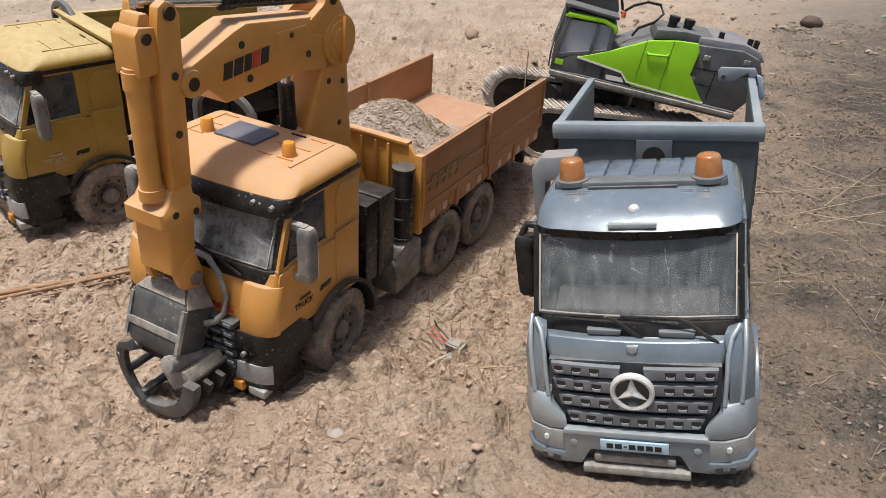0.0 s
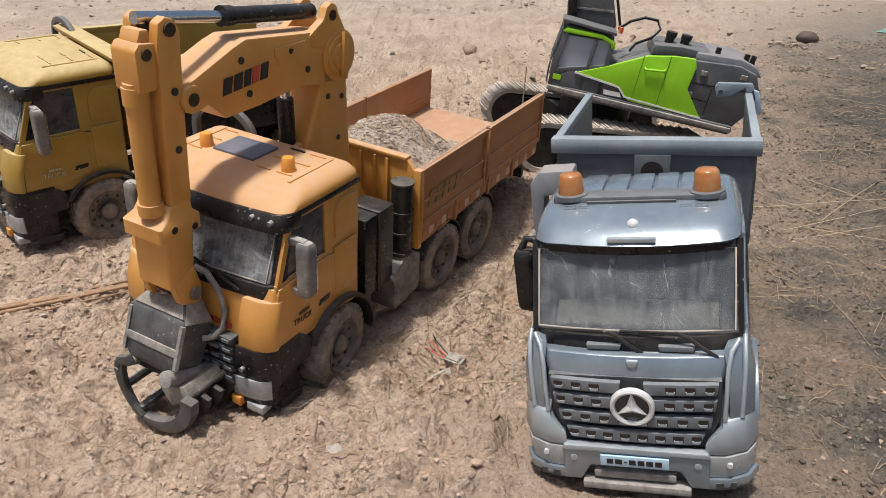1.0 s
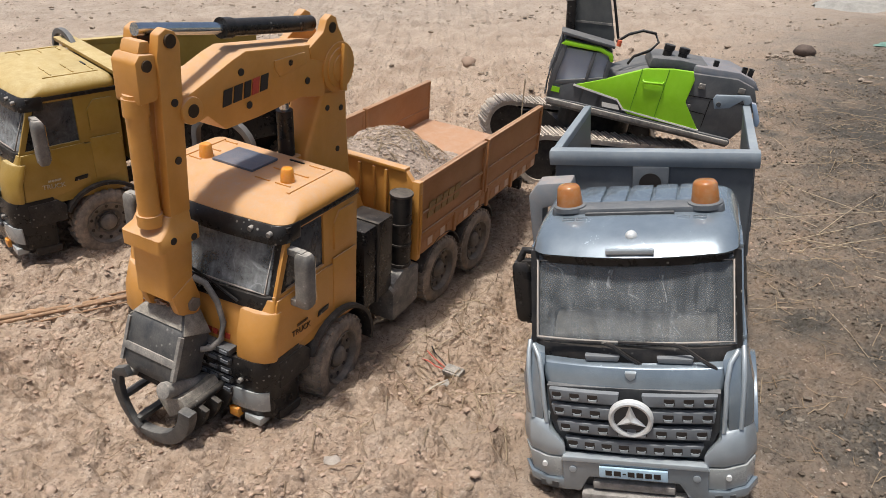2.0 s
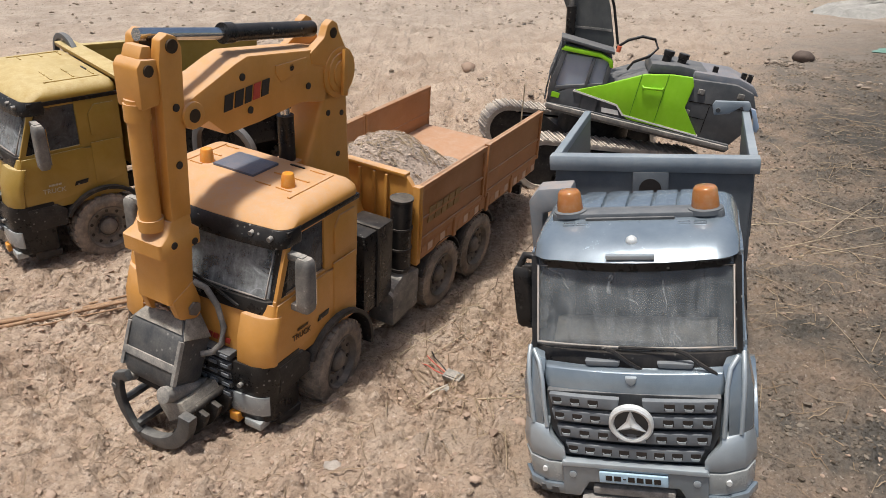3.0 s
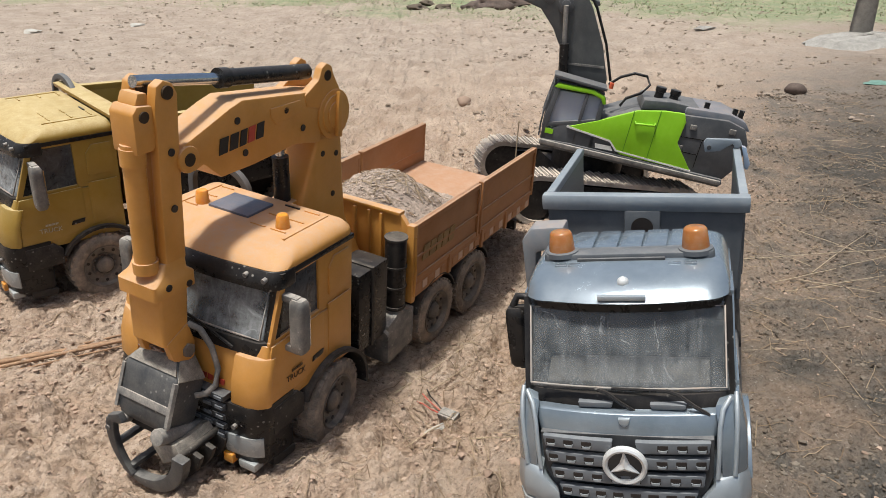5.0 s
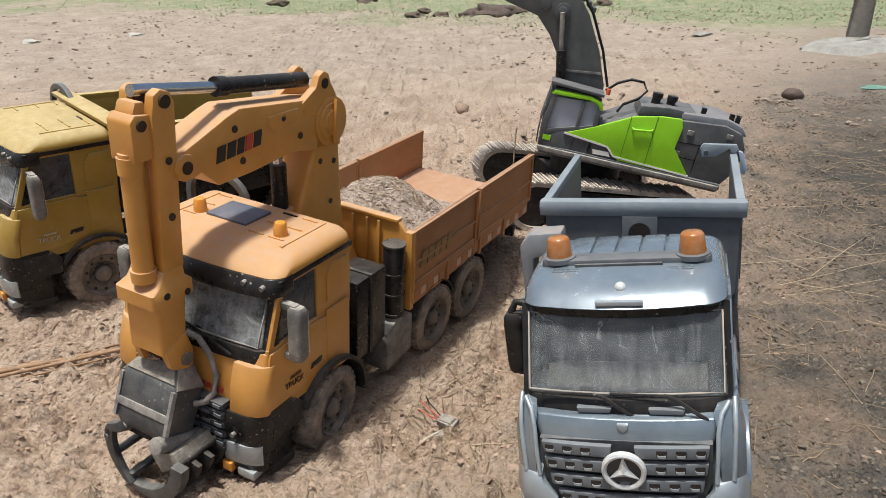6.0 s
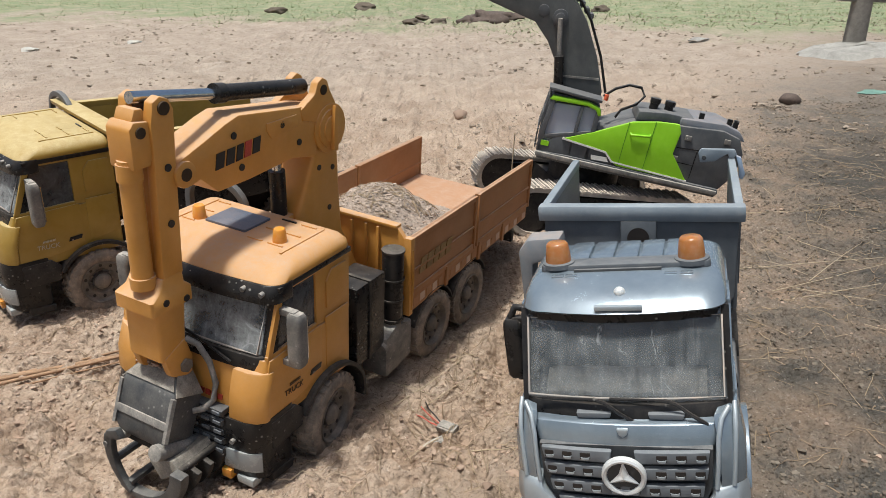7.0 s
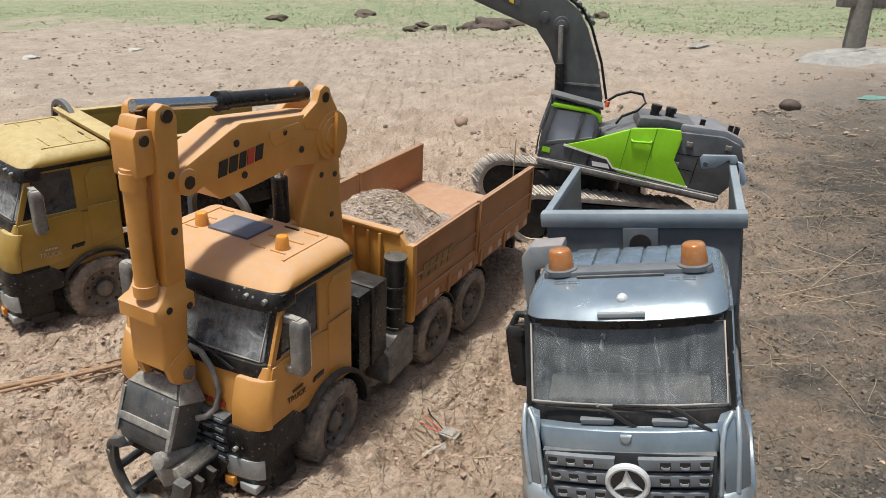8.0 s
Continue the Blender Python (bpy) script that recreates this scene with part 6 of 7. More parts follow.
    for o in ([(0.113, 0.0275), (0.112, 0.0300), (0.040, 0.0240), (0.0405, 0.0215)], [(0.0405, 0.0215), (0.040, 0.0240), (0.0262, 0.0125), (0.028, 0.0105)], [(0.028, 0.0105), (0.0262, 0.0125), (-0.096, 0.0085), (-0.096, 0.0062)]):
        bm = B()
        prism(bm, o, "y", y - 0.004, y + 0.002)
        part("skin_edge", bm, WHITE, side)
    # undercarriage
    u = under.copy()
    rel = m.inverted() @ u
    for s in (-1, 1):
        half, r, wd = 0.112, 0.036, 0.046
        path = []
        for i in range(17):
            a = radians(-90 + 180 * i / 16)
            path.append((half + r * math.cos(a), r + r * math.sin(a), a))
        for i in range(1, 12):
            path.append((half - 2 * half * i / 12, 2 * r, radians(90)))
        for i in range(17):
            a = radians(90 + 180 * i / 16)
            path.append((-half + r * math.cos(a), r + r * math.sin(a), a))
        for i in range(1, 12):
            path.append((-half + 2 * half * i / 12, 0.0, radians(270)))
        bm = B()
        c = s * 0.098
        rings = []
        for (px, pz, a) in path:
            d = (math.cos(a), math.sin(a))
            rings.append([bm.verts.new((px, c - wd / 2, pz)), bm.verts.new((px, c + wd / 2, pz)), bm.verts.new((px - d[0] * 0.006, c + wd / 2, pz - d[1] * 0.006)), bm.verts.new((px - d[0] * 0.006, c - wd / 2, pz - d[1] * 0.006))])
        n = len(rings)
        fs = []
        for i in range(n):
            a_, b_ = rings[i], rings[(i + 1) % n]
            for k in range(4):
                fs.append(bm.faces.new((a_[k], a_[(k + 1) % 4], b_[(k + 1) % 4], b_[k])))
        bmesh.ops.recalc_face_normals(bm, faces=fs)
        bm.transform(rel)
        belt = part("track", bm, TRACK, root, "dusty crawler track")
        total, acc = [], 0.0
        for i in range(n):
            a_, b_ = path[i], path[(i + 1) % n]
            total.append((acc, a_, b_))
            acc += math.hypot(b_[0] - a_[0], b_[1] - a_[1])
        pads = 46
        for k in range(pads):
            want = acc * k / pads
            for (st, a_, b_) in reversed(total):
                if st <= want:
                    ln = math.hypot(b_[0] - a_[0], b_[1] - a_[1]) or 1
                    f = (want - st) / ln
                    px, pz = a_[0] + (b_[0] - a_[0]) * f, a_[1] + (b_[1] - a_[1]) * f
                    ang = math.atan2(b_[1] - a_[1], b_[0] - a_[0])
                    break
            bm = B()
            mm = Matrix.Translation((px, c, pz)) @ Matrix.Rotation(-ang, 4, "Y")
            box(bm, -0.0062, 0.0062, -wd / 2 - 0.001, wd / 2 + 0.001, -0.0015, 0.0012, mm)
            box(bm, -0.0012, 0.0012, -wd / 2, wd / 2, -0.0040, -0.001, mm)
            box(bm, 0.0035, 0.0055, -wd / 2, wd / 2, -0.0030, -0.001, mm)
            bm.transform(rel)
            part("track_pad", bm, TRACK, belt)
        bm = B()
        prism(bm, [(-half, 0.016), (half, 0.016), (half, 0.052), (half * 0.5, 0.058), (-half * 0.5, 0.058), (-half, 0.052)], "y", c - 0.014, c + 0.014)
        bm.transform(rel)
        part("track_frame", bm, BLACK, root, width=0.003)
        for px in (-half, half):
            bm = B()
            cyl(bm, (px, c - 0.018, r), (px, c + 0.018, r), r - 0.008, seg=24)
            bm.transform(rel)
            part("sprocket", bm, DUSTY_BLACK, root, width=0.002)
        for k in range(6):
            bm = B()
            px = -half * 0.75 + k * half * 0.3
            cyl(bm, (px, c - 0.018, 0.014), (px, c + 0.018, 0.014), 0.010, seg=16)
            bm.transform(rel)
            part("road_wheel", bm, DUSTY_BLACK, root, width=0.001)
    bm = B()
    prism(bm, [(-0.100, -0.020), (-0.085, 0.030), (-0.060, 0.048), (0.010, 0.046), (0.018, -0.030), (-0.05, -0.034)], "y", -0.150, -0.126)
    bm.transform(rel)
    blade = part("blade", bm, EXC_GREY, root, "dark grey faceted blade", width=0.004)
    bm = B()
    prism(bm, [(-0.085, 0.026), (-0.058, 0.043), (0.008, 0.041), (0.004, 0.029), (-0.054, 0.030)], "y", -0.155, -0.148)
    bm.transform(rel)
    part("blade_rib", bm, DUSTY_BLACK, blade, width=0.002)
    bm = B()
    box(bm, -0.055, 0.055, -0.09, 0.09, 0.03, 0.062)
    cyl(bm, (0.0, 0, 0.055), (0.0, 0, 0.088), 0.055, seg=28)
    bm.transform(rel)
    part("centre_frame", bm, DUSTY_BLACK, root, width=0.003)
    return root


GREEN_DARK = plain("green_joint", (0.10, 0.30, 0.01), 0.5)
TAIL = paint("tail_blue_grey", (0.16, 0.18, 0.21), 0.4, dust=0.25, top=0.2)
RED_ORANGE = plain("red_orange", (0.75, 0.14, 0.06), 0.4)
MARK_YELLOW = plain("mark_yellow", (0.75, 0.55, 0.05), 0.5)
EXC_BOOM = paint("boom_charcoal", (0.065, 0.068, 0.068), 0.5, dust=0.2, top=0.3, dust_colour=(0.3, 0.28, 0.25))


# ------------------------------------------------ where everything stands
ORANGE_AT = truck_pose(-0.1783, 0.6758, -0.0220, 29.87, 1.60, 5.04)
GREY_AT = truck_pose(0.1398, 0.4430, 0.0, 18.01, -2.79, -8.03)
YELLOW_AT = truck_pose(-0.4658, 0.9385, 0.0170, 47.4, 0.10, 4.8)
EXCAVATOR_AT = Matrix.Translation((0.2894, 1.1727, 0.1055)) @ Matrix.Rotation(radians(171), 4, "Z") @ Matrix.Rotation(radians(-12.1), 4, "Y") @ Matrix.Diagonal((0.884, 0.95, 1.019, 1))
UNDER_AT = Matrix.Translation((0.225, 1.200, 0.004)) @ Matrix.Rotation(radians(10), 4, "Z") @ Matrix.Rotation(radians(9), 4, "Y")

# ------------------------------------------------ ground: one sheet, pressed in under wheels and tracks
PRESS = []
for at, wheels, r in ((ORANGE_AT, [(s * 0.076, y) for s in (1, -1) for y in (0.0, 0.1975, 0.2836)], 0.0), (GREY_AT, [(s * 0.07, y) for s in (1, -1) for y in (0.072, 0.285, 0.372)], 0.0),
                      (YELLOW_AT, [(s * 0.076, y) for s in (1, -1) for y in (0.0, 0.1975, 0.2836)], 0.0)):
    for x, y in wheels:
        p = at @ Vector((x, y, 0.0))
        PRESS.append((p.x, p.y, p.z + 0.004, 0.085))
for x in (-0.12, 0.0, 0.12):
    for y in (-0.098, 0.098):
        p = UNDER_AT @ Vector((x, y, 0))
        PRESS.append((p.x, p.y, p.z + 0.004, 0.07))
PRESS += [(0.01, 0.70, -0.045, 0.07), (0.06, 0.85, -0.045, 0.07), (-0.05, 0.50, -0.012, 0.08), (-0.25, 0.51, -0.020, 0.08), (-0.24, 0.55, -0.022, 0.07), (-0.34, 0.55, -0.006, 0.08), (0.45, 0.6, 0.004, 0.12), (0.5, 0.95, -0.012, 0.12)]
PRESS_X, PRESS_Y, PRESS_Z, PRESS_S = (np.array(c) for c in zip(*PRESS))


def ground_base(x, y):
    wgt = np.exp(-((PRESS_X - x) ** 2 + (PRESS_Y - y) ** 2) / PRESS_S ** 2)
    return float((wgt * PRESS_Z).sum() / (wgt.sum() + 0.08))


def under_truck(x, y):
    """1 beneath a truck's floor or just beside it, to keep lumps from poking into it."""
    f = 0.0
    for at, length in ((INV_O, 0.45), (INV_G, 0.41), (INV_Y, 0.44)):
        p = at @ Vector((x, y, 0))
        dx = max(0.0, abs(p.x) - 0.085)
        dy = max(0.0, -0.10 - p.y, p.y - length)
        f = max(f, math.exp(-(dx * dx + dy * dy) / 0.0006))
    return f


INV_O, INV_G, INV_Y = ORANGE_AT.inverted(), GREY_AT.inverted(), YELLOW_AT.inverted()


def height(x, y):
    h = ground_base(x, y) if abs(x) < 1.4 and y < 2.2 else 0.0
    v = Vector((x, y, 0))
    soft = 1.0 / (1.0 + math.exp(max(-40.0, min(40.0, (x + 0.01 - 0.43 * y) * 14))))          # loose sand against trodden earth
    rough = 0.55 + 0.45 * soft
    near = 1.0 if y < 1.5 else max(0.12, 1 - (y - 1.5) * 0.55)
    damp = 1 - 0.8 * under_truck(x, y) if near == 1.0 and abs(x) < 1.2 else 1.0
    h += 0.016 * noise.noise(v * 3.1) * damp
    h += 0.012 * rough * noise.noise(v * 9 + Vector((3, 1, 0))) * damp
    ridge = 1 - abs(noise.noise(v * 19 + Vector((7, 0, 2))))
    h += 0.018 * soft * (ridge * ridge - 0.6) * damp
    b = noise.noise(v * 40)
    h += 0.0125 * rough * (abs(b) * 1.5 - 0.35) * (0.35 + 0.65 * damp) * near
    u, w = x * 0.5 + y * 0.866, x * 0.866 - y * 0.5
    furrow = noise.noise(Vector((u * 7, w * 34, 3)))
    h += 0.0120 * soft * furrow * damp * near
    cell = noise.noise(v * 95 + Vector((0, 5, 0)))
    h += 0.0080 * rough * abs(cell) * (0.4 + 0.6 * damp) * near + 0.0030 * (0.4 + 0.6 * rough) * noise.noise(v * 165) * near
    return h


def axis_steps(lo, hi, step, far_lo, far_hi, grow=1.16):
    out = list(np.arange(lo, hi, step))
    s, a = step, lo
    left = []
    while a > far_lo:
        s *= grow
        a -= s
        left.append(a)
    s, b = step, out[-1]
    right = []
    while b < far_hi:
        s *= grow
        b += s
        right.append(b)
    return left[::-1] + out + right


def ground():
    xs = axis_steps(-0.64, 0.74, 0.0029, -120, 120, 1.085)
    ys = axis_steps(0.37, 1.15, 0.0029, -60, 240, 1.03)
    verts = [(x, y, height(x, y)) for y in ys for x in xs]
    n = len(xs)
    faces = [(j * n + i, j * n + i + 1, (j + 1) * n + i + 1, (j + 1) * n + i) for j in range(len(ys) - 1) for i in range(n - 1)]
    me = bpy.data.meshes.new("ground")
    me.from_pydata(verts, [], faces)
    for p in me.polygons:
        p.use_smooth = True
    me.materials.append(SOIL)
    return tagged(new("ground", me), "pinkish sand and trodden grey earth running to grass", "ground", kind="structure")


ground()
orange_truck(ORANGE_AT)
dirt_heap(ORANGE_AT)
yellow_truck(YELLOW_AT)
grey_truck(GREY_AT)
excavator(EXCAVATOR_AT, UNDER_AT)


# ------------------------------------------------ loose ground cover
def in_truck(x, y, grow=0.0):
    for at, length in ((INV_O, 0.42), (INV_G, 0.38), (INV_Y, 0.34)):
        p = at @ Vector((x, y, 0))
        if abs(p.x) < 0.085 + grow and -0.085 - grow < p.y < length:
            return True
    return False


def spot(x0, x1, y0, y1, side=0, clear=0.0):
    """A free place on the ground; side -1 keeps to the sand, +1 to the trodden earth."""
    while True:
        x, y = random.uniform(x0, x1), random.uniform(y0, y1)
        s = x + 0.01 - 0.43 * y + 0.09 * noise.noise(Vector((x * 4, y * 4, 9)))
        if side and s * side < 0 and random.random() < 0.92:
            continue
        if not in_truck(x, y, clear):
            return x, y


def clumped(x0, x1, y0, y1, side, scale=14):
    def f():
        while True:
            x, y = spot(x0, x1, y0, y1, side)
            if noise.noise(Vector((x * scale, y * scale, 4))) + 0.3 > random.random() * 0.8:
                return x, y
    return f


def loose(name, label, category, ob):
    return tagged(ob, label, category, kind="stuff")


random.seed(21)
FIELD_CLOD = mixed("field_clods", [(0.33, 0.265, 0.205), (0.22, 0.172, 0.128), (0.40, 0.33, 0.265), (0.16, 0.12, 0.088)])
loose("sand_clods", "lumps of pinkish sand strewn over the ground", "sand clods", grains(None, "sand_clods", 30000, clumped(-0.75, 0.6, 0.38, 1.6, -1), height, (0.0004, 0.0032), CLOD))
loose("sand_lumps", "larger broken lumps of sand", "sand lumps", grains(None, "sand_lumps", 260, clumped(-0.75, 0.3, 0.38, 1.4, -1, 8), height, (0.0020, 0.0060), CLOD))
loose("earth_crumbs", "brown crumbs and litter on trodden earth", "earth crumbs", grains(None, "earth_crumbs", 34000, clumped(0.1, 1.3, 0.38, 2.2, 1, 10), height, (0.0006, 0.0036), CRUMB))
loose("far_crumbs", "dark clods on the bare field", "field clods", grains(None, "far_crumbs", 8000, clumped(-2.6, 2.4, 1.5, 5.0, 0, 3), height, (0.0015, 0.010), FIELD_CLOD))


def straws(name, count, where, length, radius, material, lift=0.001, bend=0.06):
    verts, faces = [], []
    for i in range(count):
        x, y = where()
        ln = length[0] + (length[1] - length[0]) * random.random() ** 2
        a = random.uniform(0, 6.283)
        r = random.uniform(*radius)
        k = 4
        curve = random.uniform(-bend, bend)
        px, py = x, y
        rows = []
        for j in range(k + 1):
            z = height(px, py) + lift * random.uniform(0.4, 1.6) + r
            nx, ny = -math.sin(a) * r, math.cos(a) * r
            rows.append([(px + nx, py + ny, z), (px, py, z + r * 1.3), (px - nx, py - ny, z)])
            px += math.cos(a) * ln / k
            py += math.sin(a) * ln / k
            a += curve
        n = len(verts)
        for row in rows:
            verts += row
        for j in range(k):
            b = n + 3 * j
            for p, q in ((0, 1), (1, 2), (2, 0)):
                faces.append((b + p, b + q, b + 3 + q, b + 3 + p))
        faces += [(n, n + 1, n + 2), (n + 3 * k + 2, n + 3 * k + 1, n + 3 * k)]
    me = bpy.data.meshes.new(name)
    me.from_pydata(verts, [], faces)
    me.materials.append(material)
    return new(name, me)


LITTER = mixed("litter", [(0.38, 0.27, 0.17), (0.20, 0.135, 0.085), (0.46, 0.35, 0.23), (0.11, 0.075, 0.05)])
loose("straw_litter", "dry straw bits scattered on the ground", "straw", straws("straw_litter", 3600, lambda: spot(-0.7, 1.1, 0.4, 2.0, 0, 0.004), (0.008, 0.05), (0.0002, 0.0005), LITTER))
loose("straw_litter", "long dry grass stems lying on trodden earth", "straw", straws("straw_stems", 200, lambda: spot(0.3, 1.05, 0.5, 1.7, 1, 0.01), (0.04, 0.15), (0.0002, 0.00045), STRAW, 0.002))


loose("straw_litter", "dry straw bits beside the orange truck", "straw", straws("straw_litter", 120, lambda: spot(-0.12, 0.14, 0.52, 1.02, 0, 0.004), (0.012, 0.06), (0.0003, 0.0005), STRAW, 0.003))


def stalk(points, r, label, material=DRY_STALK, seg=7, taper=0.5, lift=0.003, stiff=False):
    bm = B()
    tops = [height(x, y) for x, y in points]
    if stiff:                                            # a stiff stalk bridges the dips and keeps a plain slope
        fit = np.polyfit(range(len(tops)), tops, 1)
        tops = [float(np.polyval(fit, i)) for i in range(len(tops))]
    tube(bm, [(x, y, z + lift + r) for (x, y), z in zip(points, tops)], r, seg, taper)
    return tagged(part("dry_stalk", bm, material, None, smooth=80), label, "stalk", "dry stalks on the sand")


def run(x0, y0, x1, y1, n=14, wob=0.006):
    return [(x0 + (x1 - x0) * i / n + random.uniform(-wob, wob), y0 + (y1 - y0) * i / n + random.uniform(-wob, wob)) for i in range(n + 1)]


stalk(run(-0.54, 0.660, -0.300, 0.775, 8, 0.0006), 0.0030, "flattened brown dry stalk lying on the sand", taper=0.8, lift=0.006, stiff=True)
stalk(run(-0.53, 0.652, -0.305, 0.764, 8, 0.0006), 0.0024, "flattened brown dry stalk lying on the sand", taper=0.7, lift=0.005, stiff=True)
stalk(run(-0.54, 0.668, -0.310, 0.782, 8, 0.0008), 0.0018, "thin brown dry stalk lying on the sand", taper=0.7, lift=0.006, stiff=True)
stalk(run(-0.52, 0.640, -0.330, 0.748, 8, 0.0008), 0.0014, "thin brown dry stalk lying on the sand", taper=0.6, lift=0.005, stiff=True)
PALE_STRAW = plain("pale_straw", (0.42, 0.33, 0.22), 0.8, 0, 0.25, 200)
for a in ((-0.47, 0.60, -0.43, 0.70), (-0.45, 0.72, -0.33, 0.71), (-0.36, 0.80, -0.29, 0.84), (-0.045, 0.70, 0.045, 0.80), (-0.02, 0.69, 0.05, 0.78), (-0.05, 0.735, 0.00, 0.72), (0.44, 0.93, 0.62, 0.99), (0.45, 0.90, 0.58, 0.93), (0.47, 0.93, 0.55, 0.88), (0.50, 0.96, 0.64, 1.09),
          (0.38, 0.99, 0.66, 1.03), (0.40, 1.20, 0.62, 1.22), (0.03, 0.60, 0.075, 0.61), (0.0, 0.64, -0.03, 0.60), (0.52, 1.15, 0.60, 1.02)):
    stalk(run(*a, 6, 0.0012), 0.0007, "thin pale dry grass stem", PALE_STRAW, 5, lift=0.004, stiff=True)
# a stem that stands up beside the orange bed
bm = B()
tube(bm, [(0.112, 1.10, height(0.112, 1.10)), (0.113, 1.10, 0.10), (0.117, 1.098, 0.165)], 0.0010, 5)
tagged(part("upright_stem", bm, PALE_STRAW, None, smooth=80), "thin upright dry stem beside the orange bed", "stalk")


def pebble(name, x, y, size, material, label, category, squash=0.7, rough=0.25, seed=1, sub=3, stretch=1.0, turn=0.0, up=0.35):
    bm = B()
    bmesh.ops.create_icosphere(bm, subdivisions=sub, radius=size)
    for v in bm.verts:
        n = noise.noise(v.co / size * 1.3 + Vector((seed, 0, 0)))
        v.co *= 1 + rough * n
        v.co.z *= squash
        v.co.x *= stretch
    ob = part(name, bm, material, None, smooth=60)
    ob.matrix_world = Matrix.Translation((x, y, height(x, y) + size * squash * up)) @ Matrix.Rotation(turn, 4, "Z")
    return tagged(ob, label, category)


STONE = plain("pale_stone", (0.36, 0.31, 0.265), 0.9, 0, 0.3, 90)
NUT = plain("brown_husk", (0.10, 0.07, 0.055), 0.8, 0, 0.35, 60)
pebble("stone", -0.088, 0.497, 0.0085, STONE, "small pale stone on the sand", "stone", 0.7, 0.4, 3, 2)
pebble("husk", 0.962, 2.110, 0.0205, NUT, "dark brown oval husk lying on the earth", "husk", 0.85, 0.12, 5, 3, 1.35, 2.6, 0.7)
for x, y, s in ((-0.40, 0.60, 0.004), (0.36, 1.0, 0.006), (0.55, 0.72, 0.005), (0.48, 1.35, 0.007), (0.07, 2.02, 0.02), (0.62, 1.7, 0.012), (-0.3, 0.47, 0.004), (0.42, 0.80, 0.004)):
    pebble("clod", x, y, s, CLOD if x < 0.2 else CRUMB, "small dry clod of earth", "clod", 0.7, 0.5, x * 9, 2)
for x, y, s in ((-1.784, 3.605, 0.028), (-1.405, 3.846, 0.028)):
    pebble("rag", x, y, s, plain("dirty_white", (0.46, 0.43, 0.38), 0.9, 0, 0.2), "dirty white scrap lying on the field", "scrap", 0.45, 0.5, x, 3, 1.3)


# a small circuit plug with red wires, dropped in the sand
def plug():
    x, y = 0.010, 0.664
    m = Matrix.Translation((x, y, height(x, y) + 0.0045)) @ Matrix.Rotation(radians(-35), 4, "Z") @ Matrix.Rotation(radians(12), 4, "X")
    root = thing("connector", m, "small grey connector with red wires in the sand", "connector")
    bm = B()
    box(bm, -0.010, 0.010, -0.006, 0.006, -0.003, 0.0035)
    part("housing", bm, MIRROR_GREY, root, width=0.0012)
    bm = B()
    box(bm, -0.007, 0.007, -0.0045, 0.0045, 0.0032, 0.0048)
    part("lid", bm, MIRROR_GREY, root, width=0.0008)
    for k in (-0.002, 0.001, 0.003):
        bm = B()
        tube(bm, [(-0.010, k, 0.001), (-0.018, k * 2, 0.004), (-0.030, k * 2.5 + 0.004, 0.004), (-0.042, k * 4 + 0.010, 0.000)], 0.0007, 6)
        part("wire", bm, RED if k < 0.003 else DECAL, root)
    bm = B()
    prism(bm, [(-0.012, -0.030), (-0.004, -0.034), (0.004, -0.014), (-0.002, -0.008), (-0.008, -0.018)], "z", -0.004, -0.003)
    part("scrap_film", bm, MIRROR_GREY, root, "crumpled pale film")


plug()


# ------------------------------------------------ far field: post, ash, heaps, grass
def post():
    x, y = 1.655, 3.16
    m = Matrix.Translation((x, y, height(x, y) - 0.03)) @ Matrix.Rotation(radians(3), 4, "Y")
    root = thing("wooden_post", m, "grey weathered wooden post standing in pale ash", "post")
    bm = B()
    prof = [(0.042, 0.0), (0.040, 0.10), (0.036, 0.30), (0.035, 0.70), (0.033, 1.2)]
    rings = []
    for r, z in prof:
        rings.append([bm.verts.new((r * math.cos(a) * (1 + 0.08 * math.cos(3 * a)), r * math.sin(a), z)) for a in [2 * math.pi * k / 14 for k in range(14)]])
    skin(bm, rings)
    part("shaft", bm, plain("weathered_wood", (0.20, 0.18, 0.155), 0.85, 0, 0.35, 40, 0.6, 0.004), root)
    bm = B()
    box(bm, -0.09, 0.30, -0.02, 0.03, 0.205, 0.275)
    part("cross_beam", bm, plain("weathered_beam", (0.17, 0.155, 0.135), 0.85, 0, 0.35, 40, 0.6, 0.004), root, width=0.006)


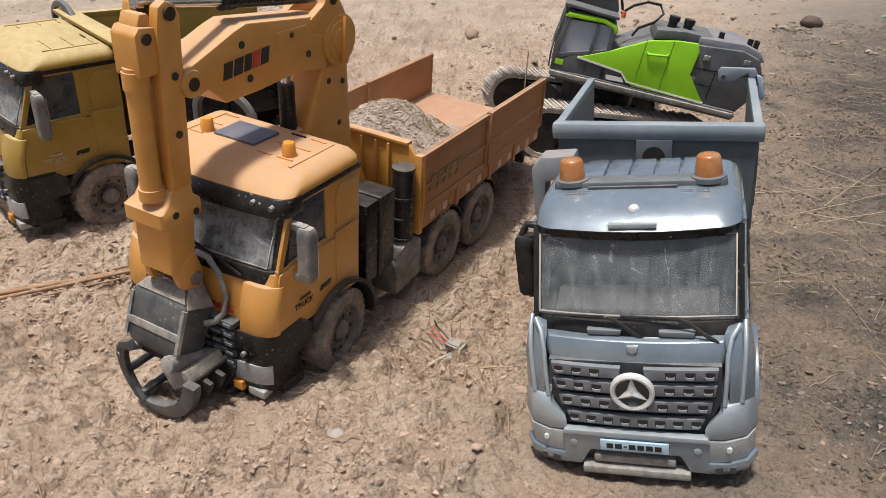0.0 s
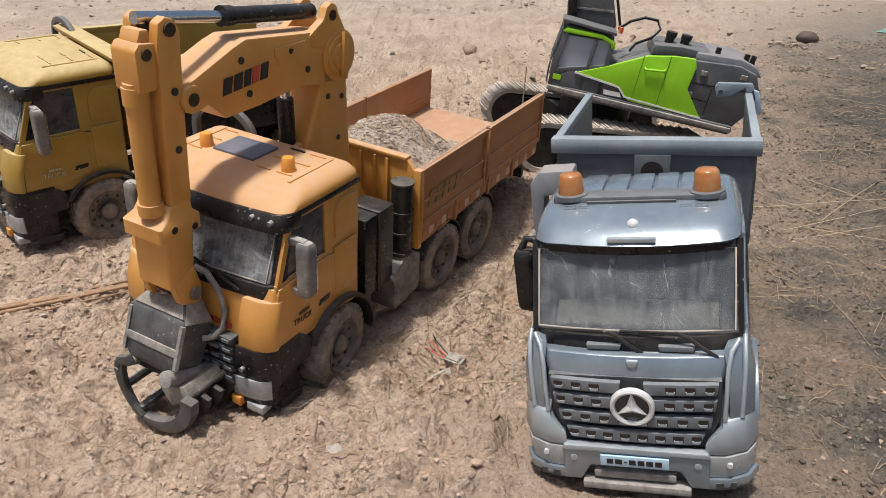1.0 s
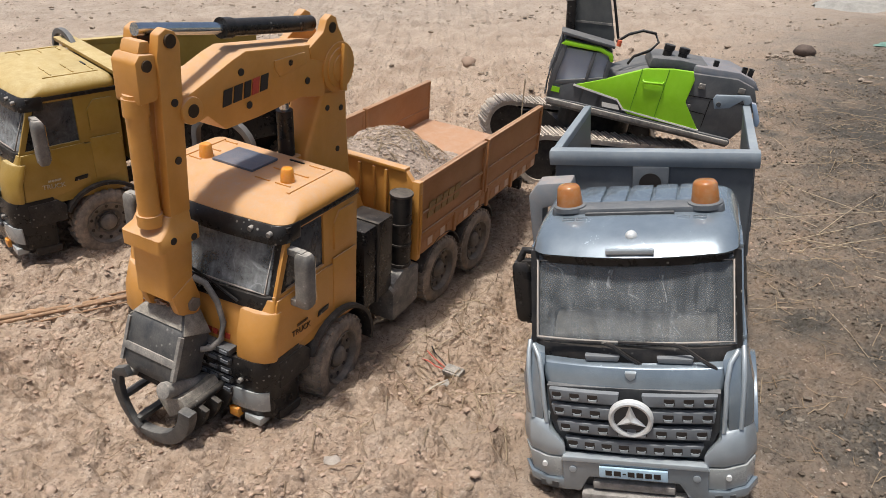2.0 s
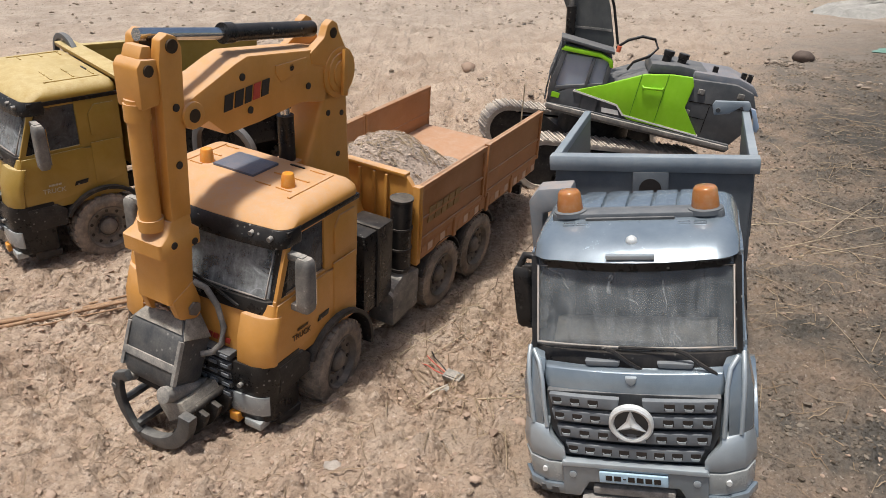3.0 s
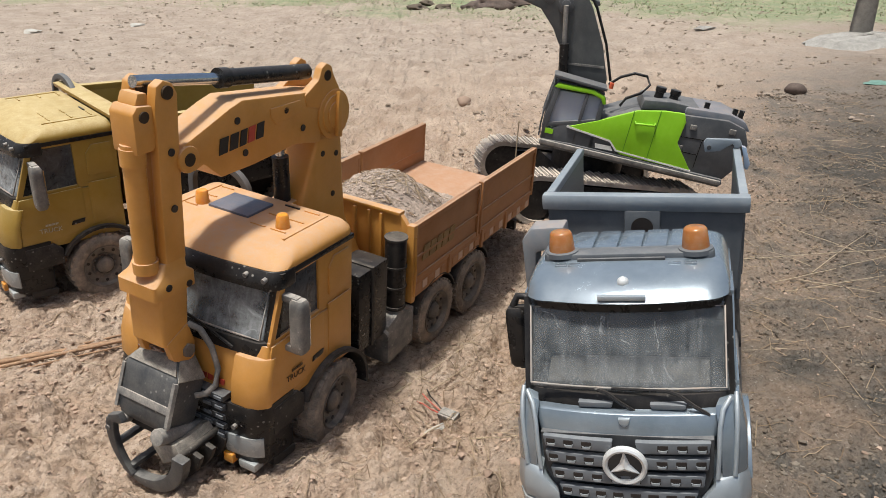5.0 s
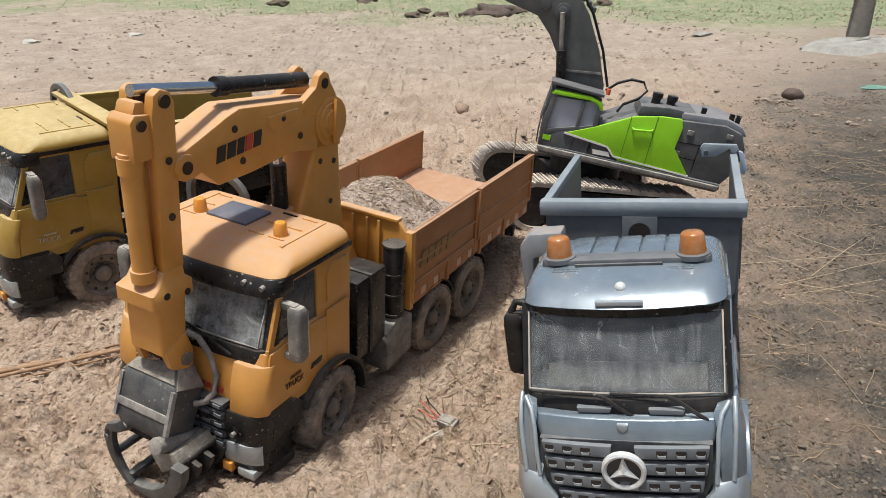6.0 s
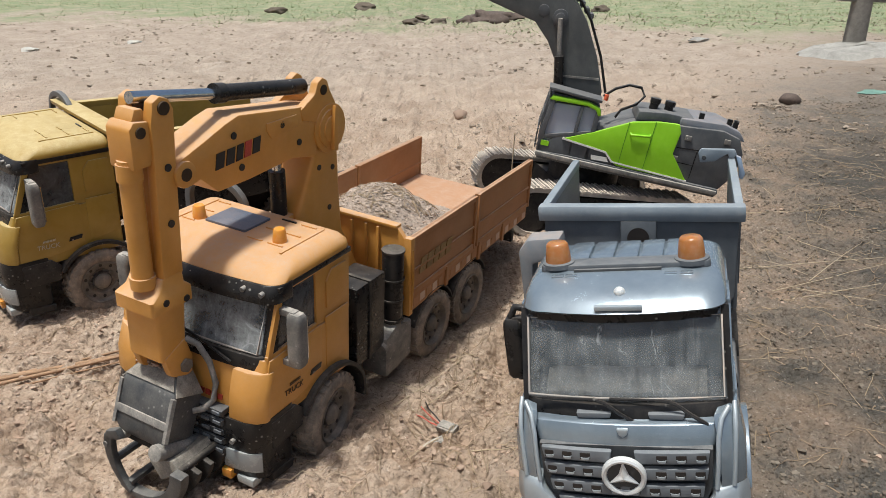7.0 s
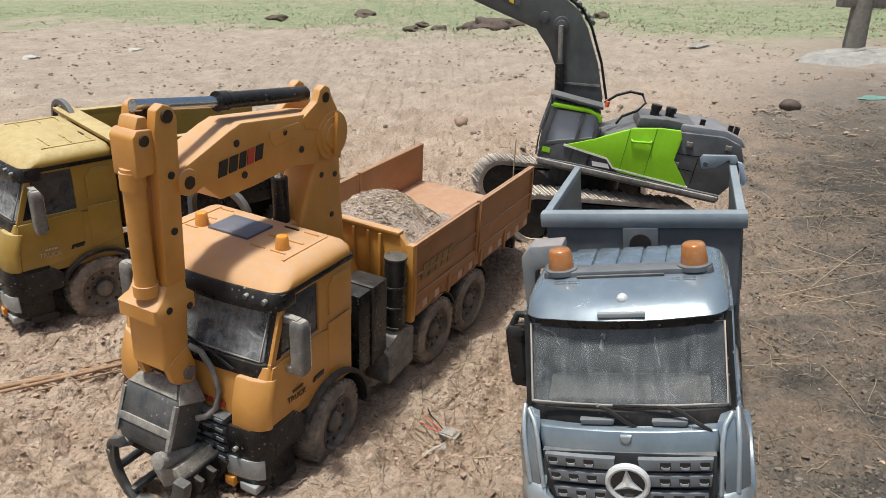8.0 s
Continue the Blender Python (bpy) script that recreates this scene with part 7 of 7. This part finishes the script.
post()
ASH = plain("ash", (0.32, 0.30, 0.27), 0.95, 0, 0.3, 25, 0.8, 0.01)
bm = B()
random.seed(8)
ring = []
for rr, hh in ((1.0, -0.012), (0.75, 0.018), (0.4, 0.028), (0.0, 0.03)):
    row = []
    for k in range(28):
        a = 2 * math.pi * k / 28
        j = 1 + 0.22 * noise.noise(Vector((math.cos(a) * 2, math.sin(a) * 2, rr * 3)))
        row.append(bm.verts.new((1.64 + 0.26 * rr * j * math.cos(a), 3.02 + 0.17 * rr * j * math.sin(a), hh + 0.02 * noise.noise(Vector((a * 5, rr * 9, 0))))))
    ring.append(row)
skin(bm, ring, caps=False)
tagged(part("ash_patch", bm, ASH, None, smooth=60), "flat patch of pale grey ash round the post", "ash")
random.seed(9)
for x, y, s in ((0.30, 4.50, 0.085), (0.20, 4.46, 0.06), (0.40, 4.58, 0.07), (0.05, 4.50, 0.04), (-0.10, 4.52, 0.04), (-0.05, 4.80, 0.03), (1.05, 5.1, 0.04), (-1.0, 5.3, 0.05), (-0.45, 5.6, 0.05)):
    pebble("earth_clod", x, y, s, NUT if s > 0.05 else CRUMB, "dark clod of earth and roots on the field", "clod", 0.55, 0.7, x * 5, 3, 1.3)
pebble("teal_scrap", 1.25, 2.22, 0.030, plain("teal_film", (0.14, 0.25, 0.20), 0.6), "teal plastic scrap lying on the earth", "scrap", 0.15, 0.5, 2, 2, 1.5)
pebble("pale_scrap", 1.13, 3.42, 0.03, ASH, "pale scrap lying on the field", "scrap", 0.3, 0.6, 4, 2, 1.4)


def grass():
    random.seed(31)
    verts, faces = [], []
    made = 0
    while made < 15000:
        y = 3.2 + 4.6 * random.random() ** 1.3
        x = random.uniform(-0.75, 0.75) * y
        e = y + 0.45 * x + 0.9 * noise.noise(Vector((x * 1.3, y * 1.3, 0)))
        if e < 4.2 + random.random() * 0.7 or noise.noise(Vector((x * 4, y * 4, 7))) < random.uniform(-0.5, 0.35):
            continue
        z = height(x, y)
        h = random.uniform(0.004, 0.015)
        a = random.uniform(0, 6.283)
        dx, dy = math.cos(a) * 0.0035, math.sin(a) * 0.0035
        lx, ly = random.uniform(-0.02, 0.02), random.uniform(-0.02, 0.02)
        n = len(verts)
        verts += [(x - dx, y - dy, z - 0.002), (x + dx, y + dy, z - 0.002), (x + lx, y + ly, z + h)]
        faces.append((n, n + 1, n + 2))
        made += 1
    me = bpy.data.meshes.new("grass")
    me.from_pydata(verts, [], faces)
    me.materials.append(GRASS)
    tagged(new("grass", me), "short thin green grass on the far field", "grass", kind="stuff")


grass()
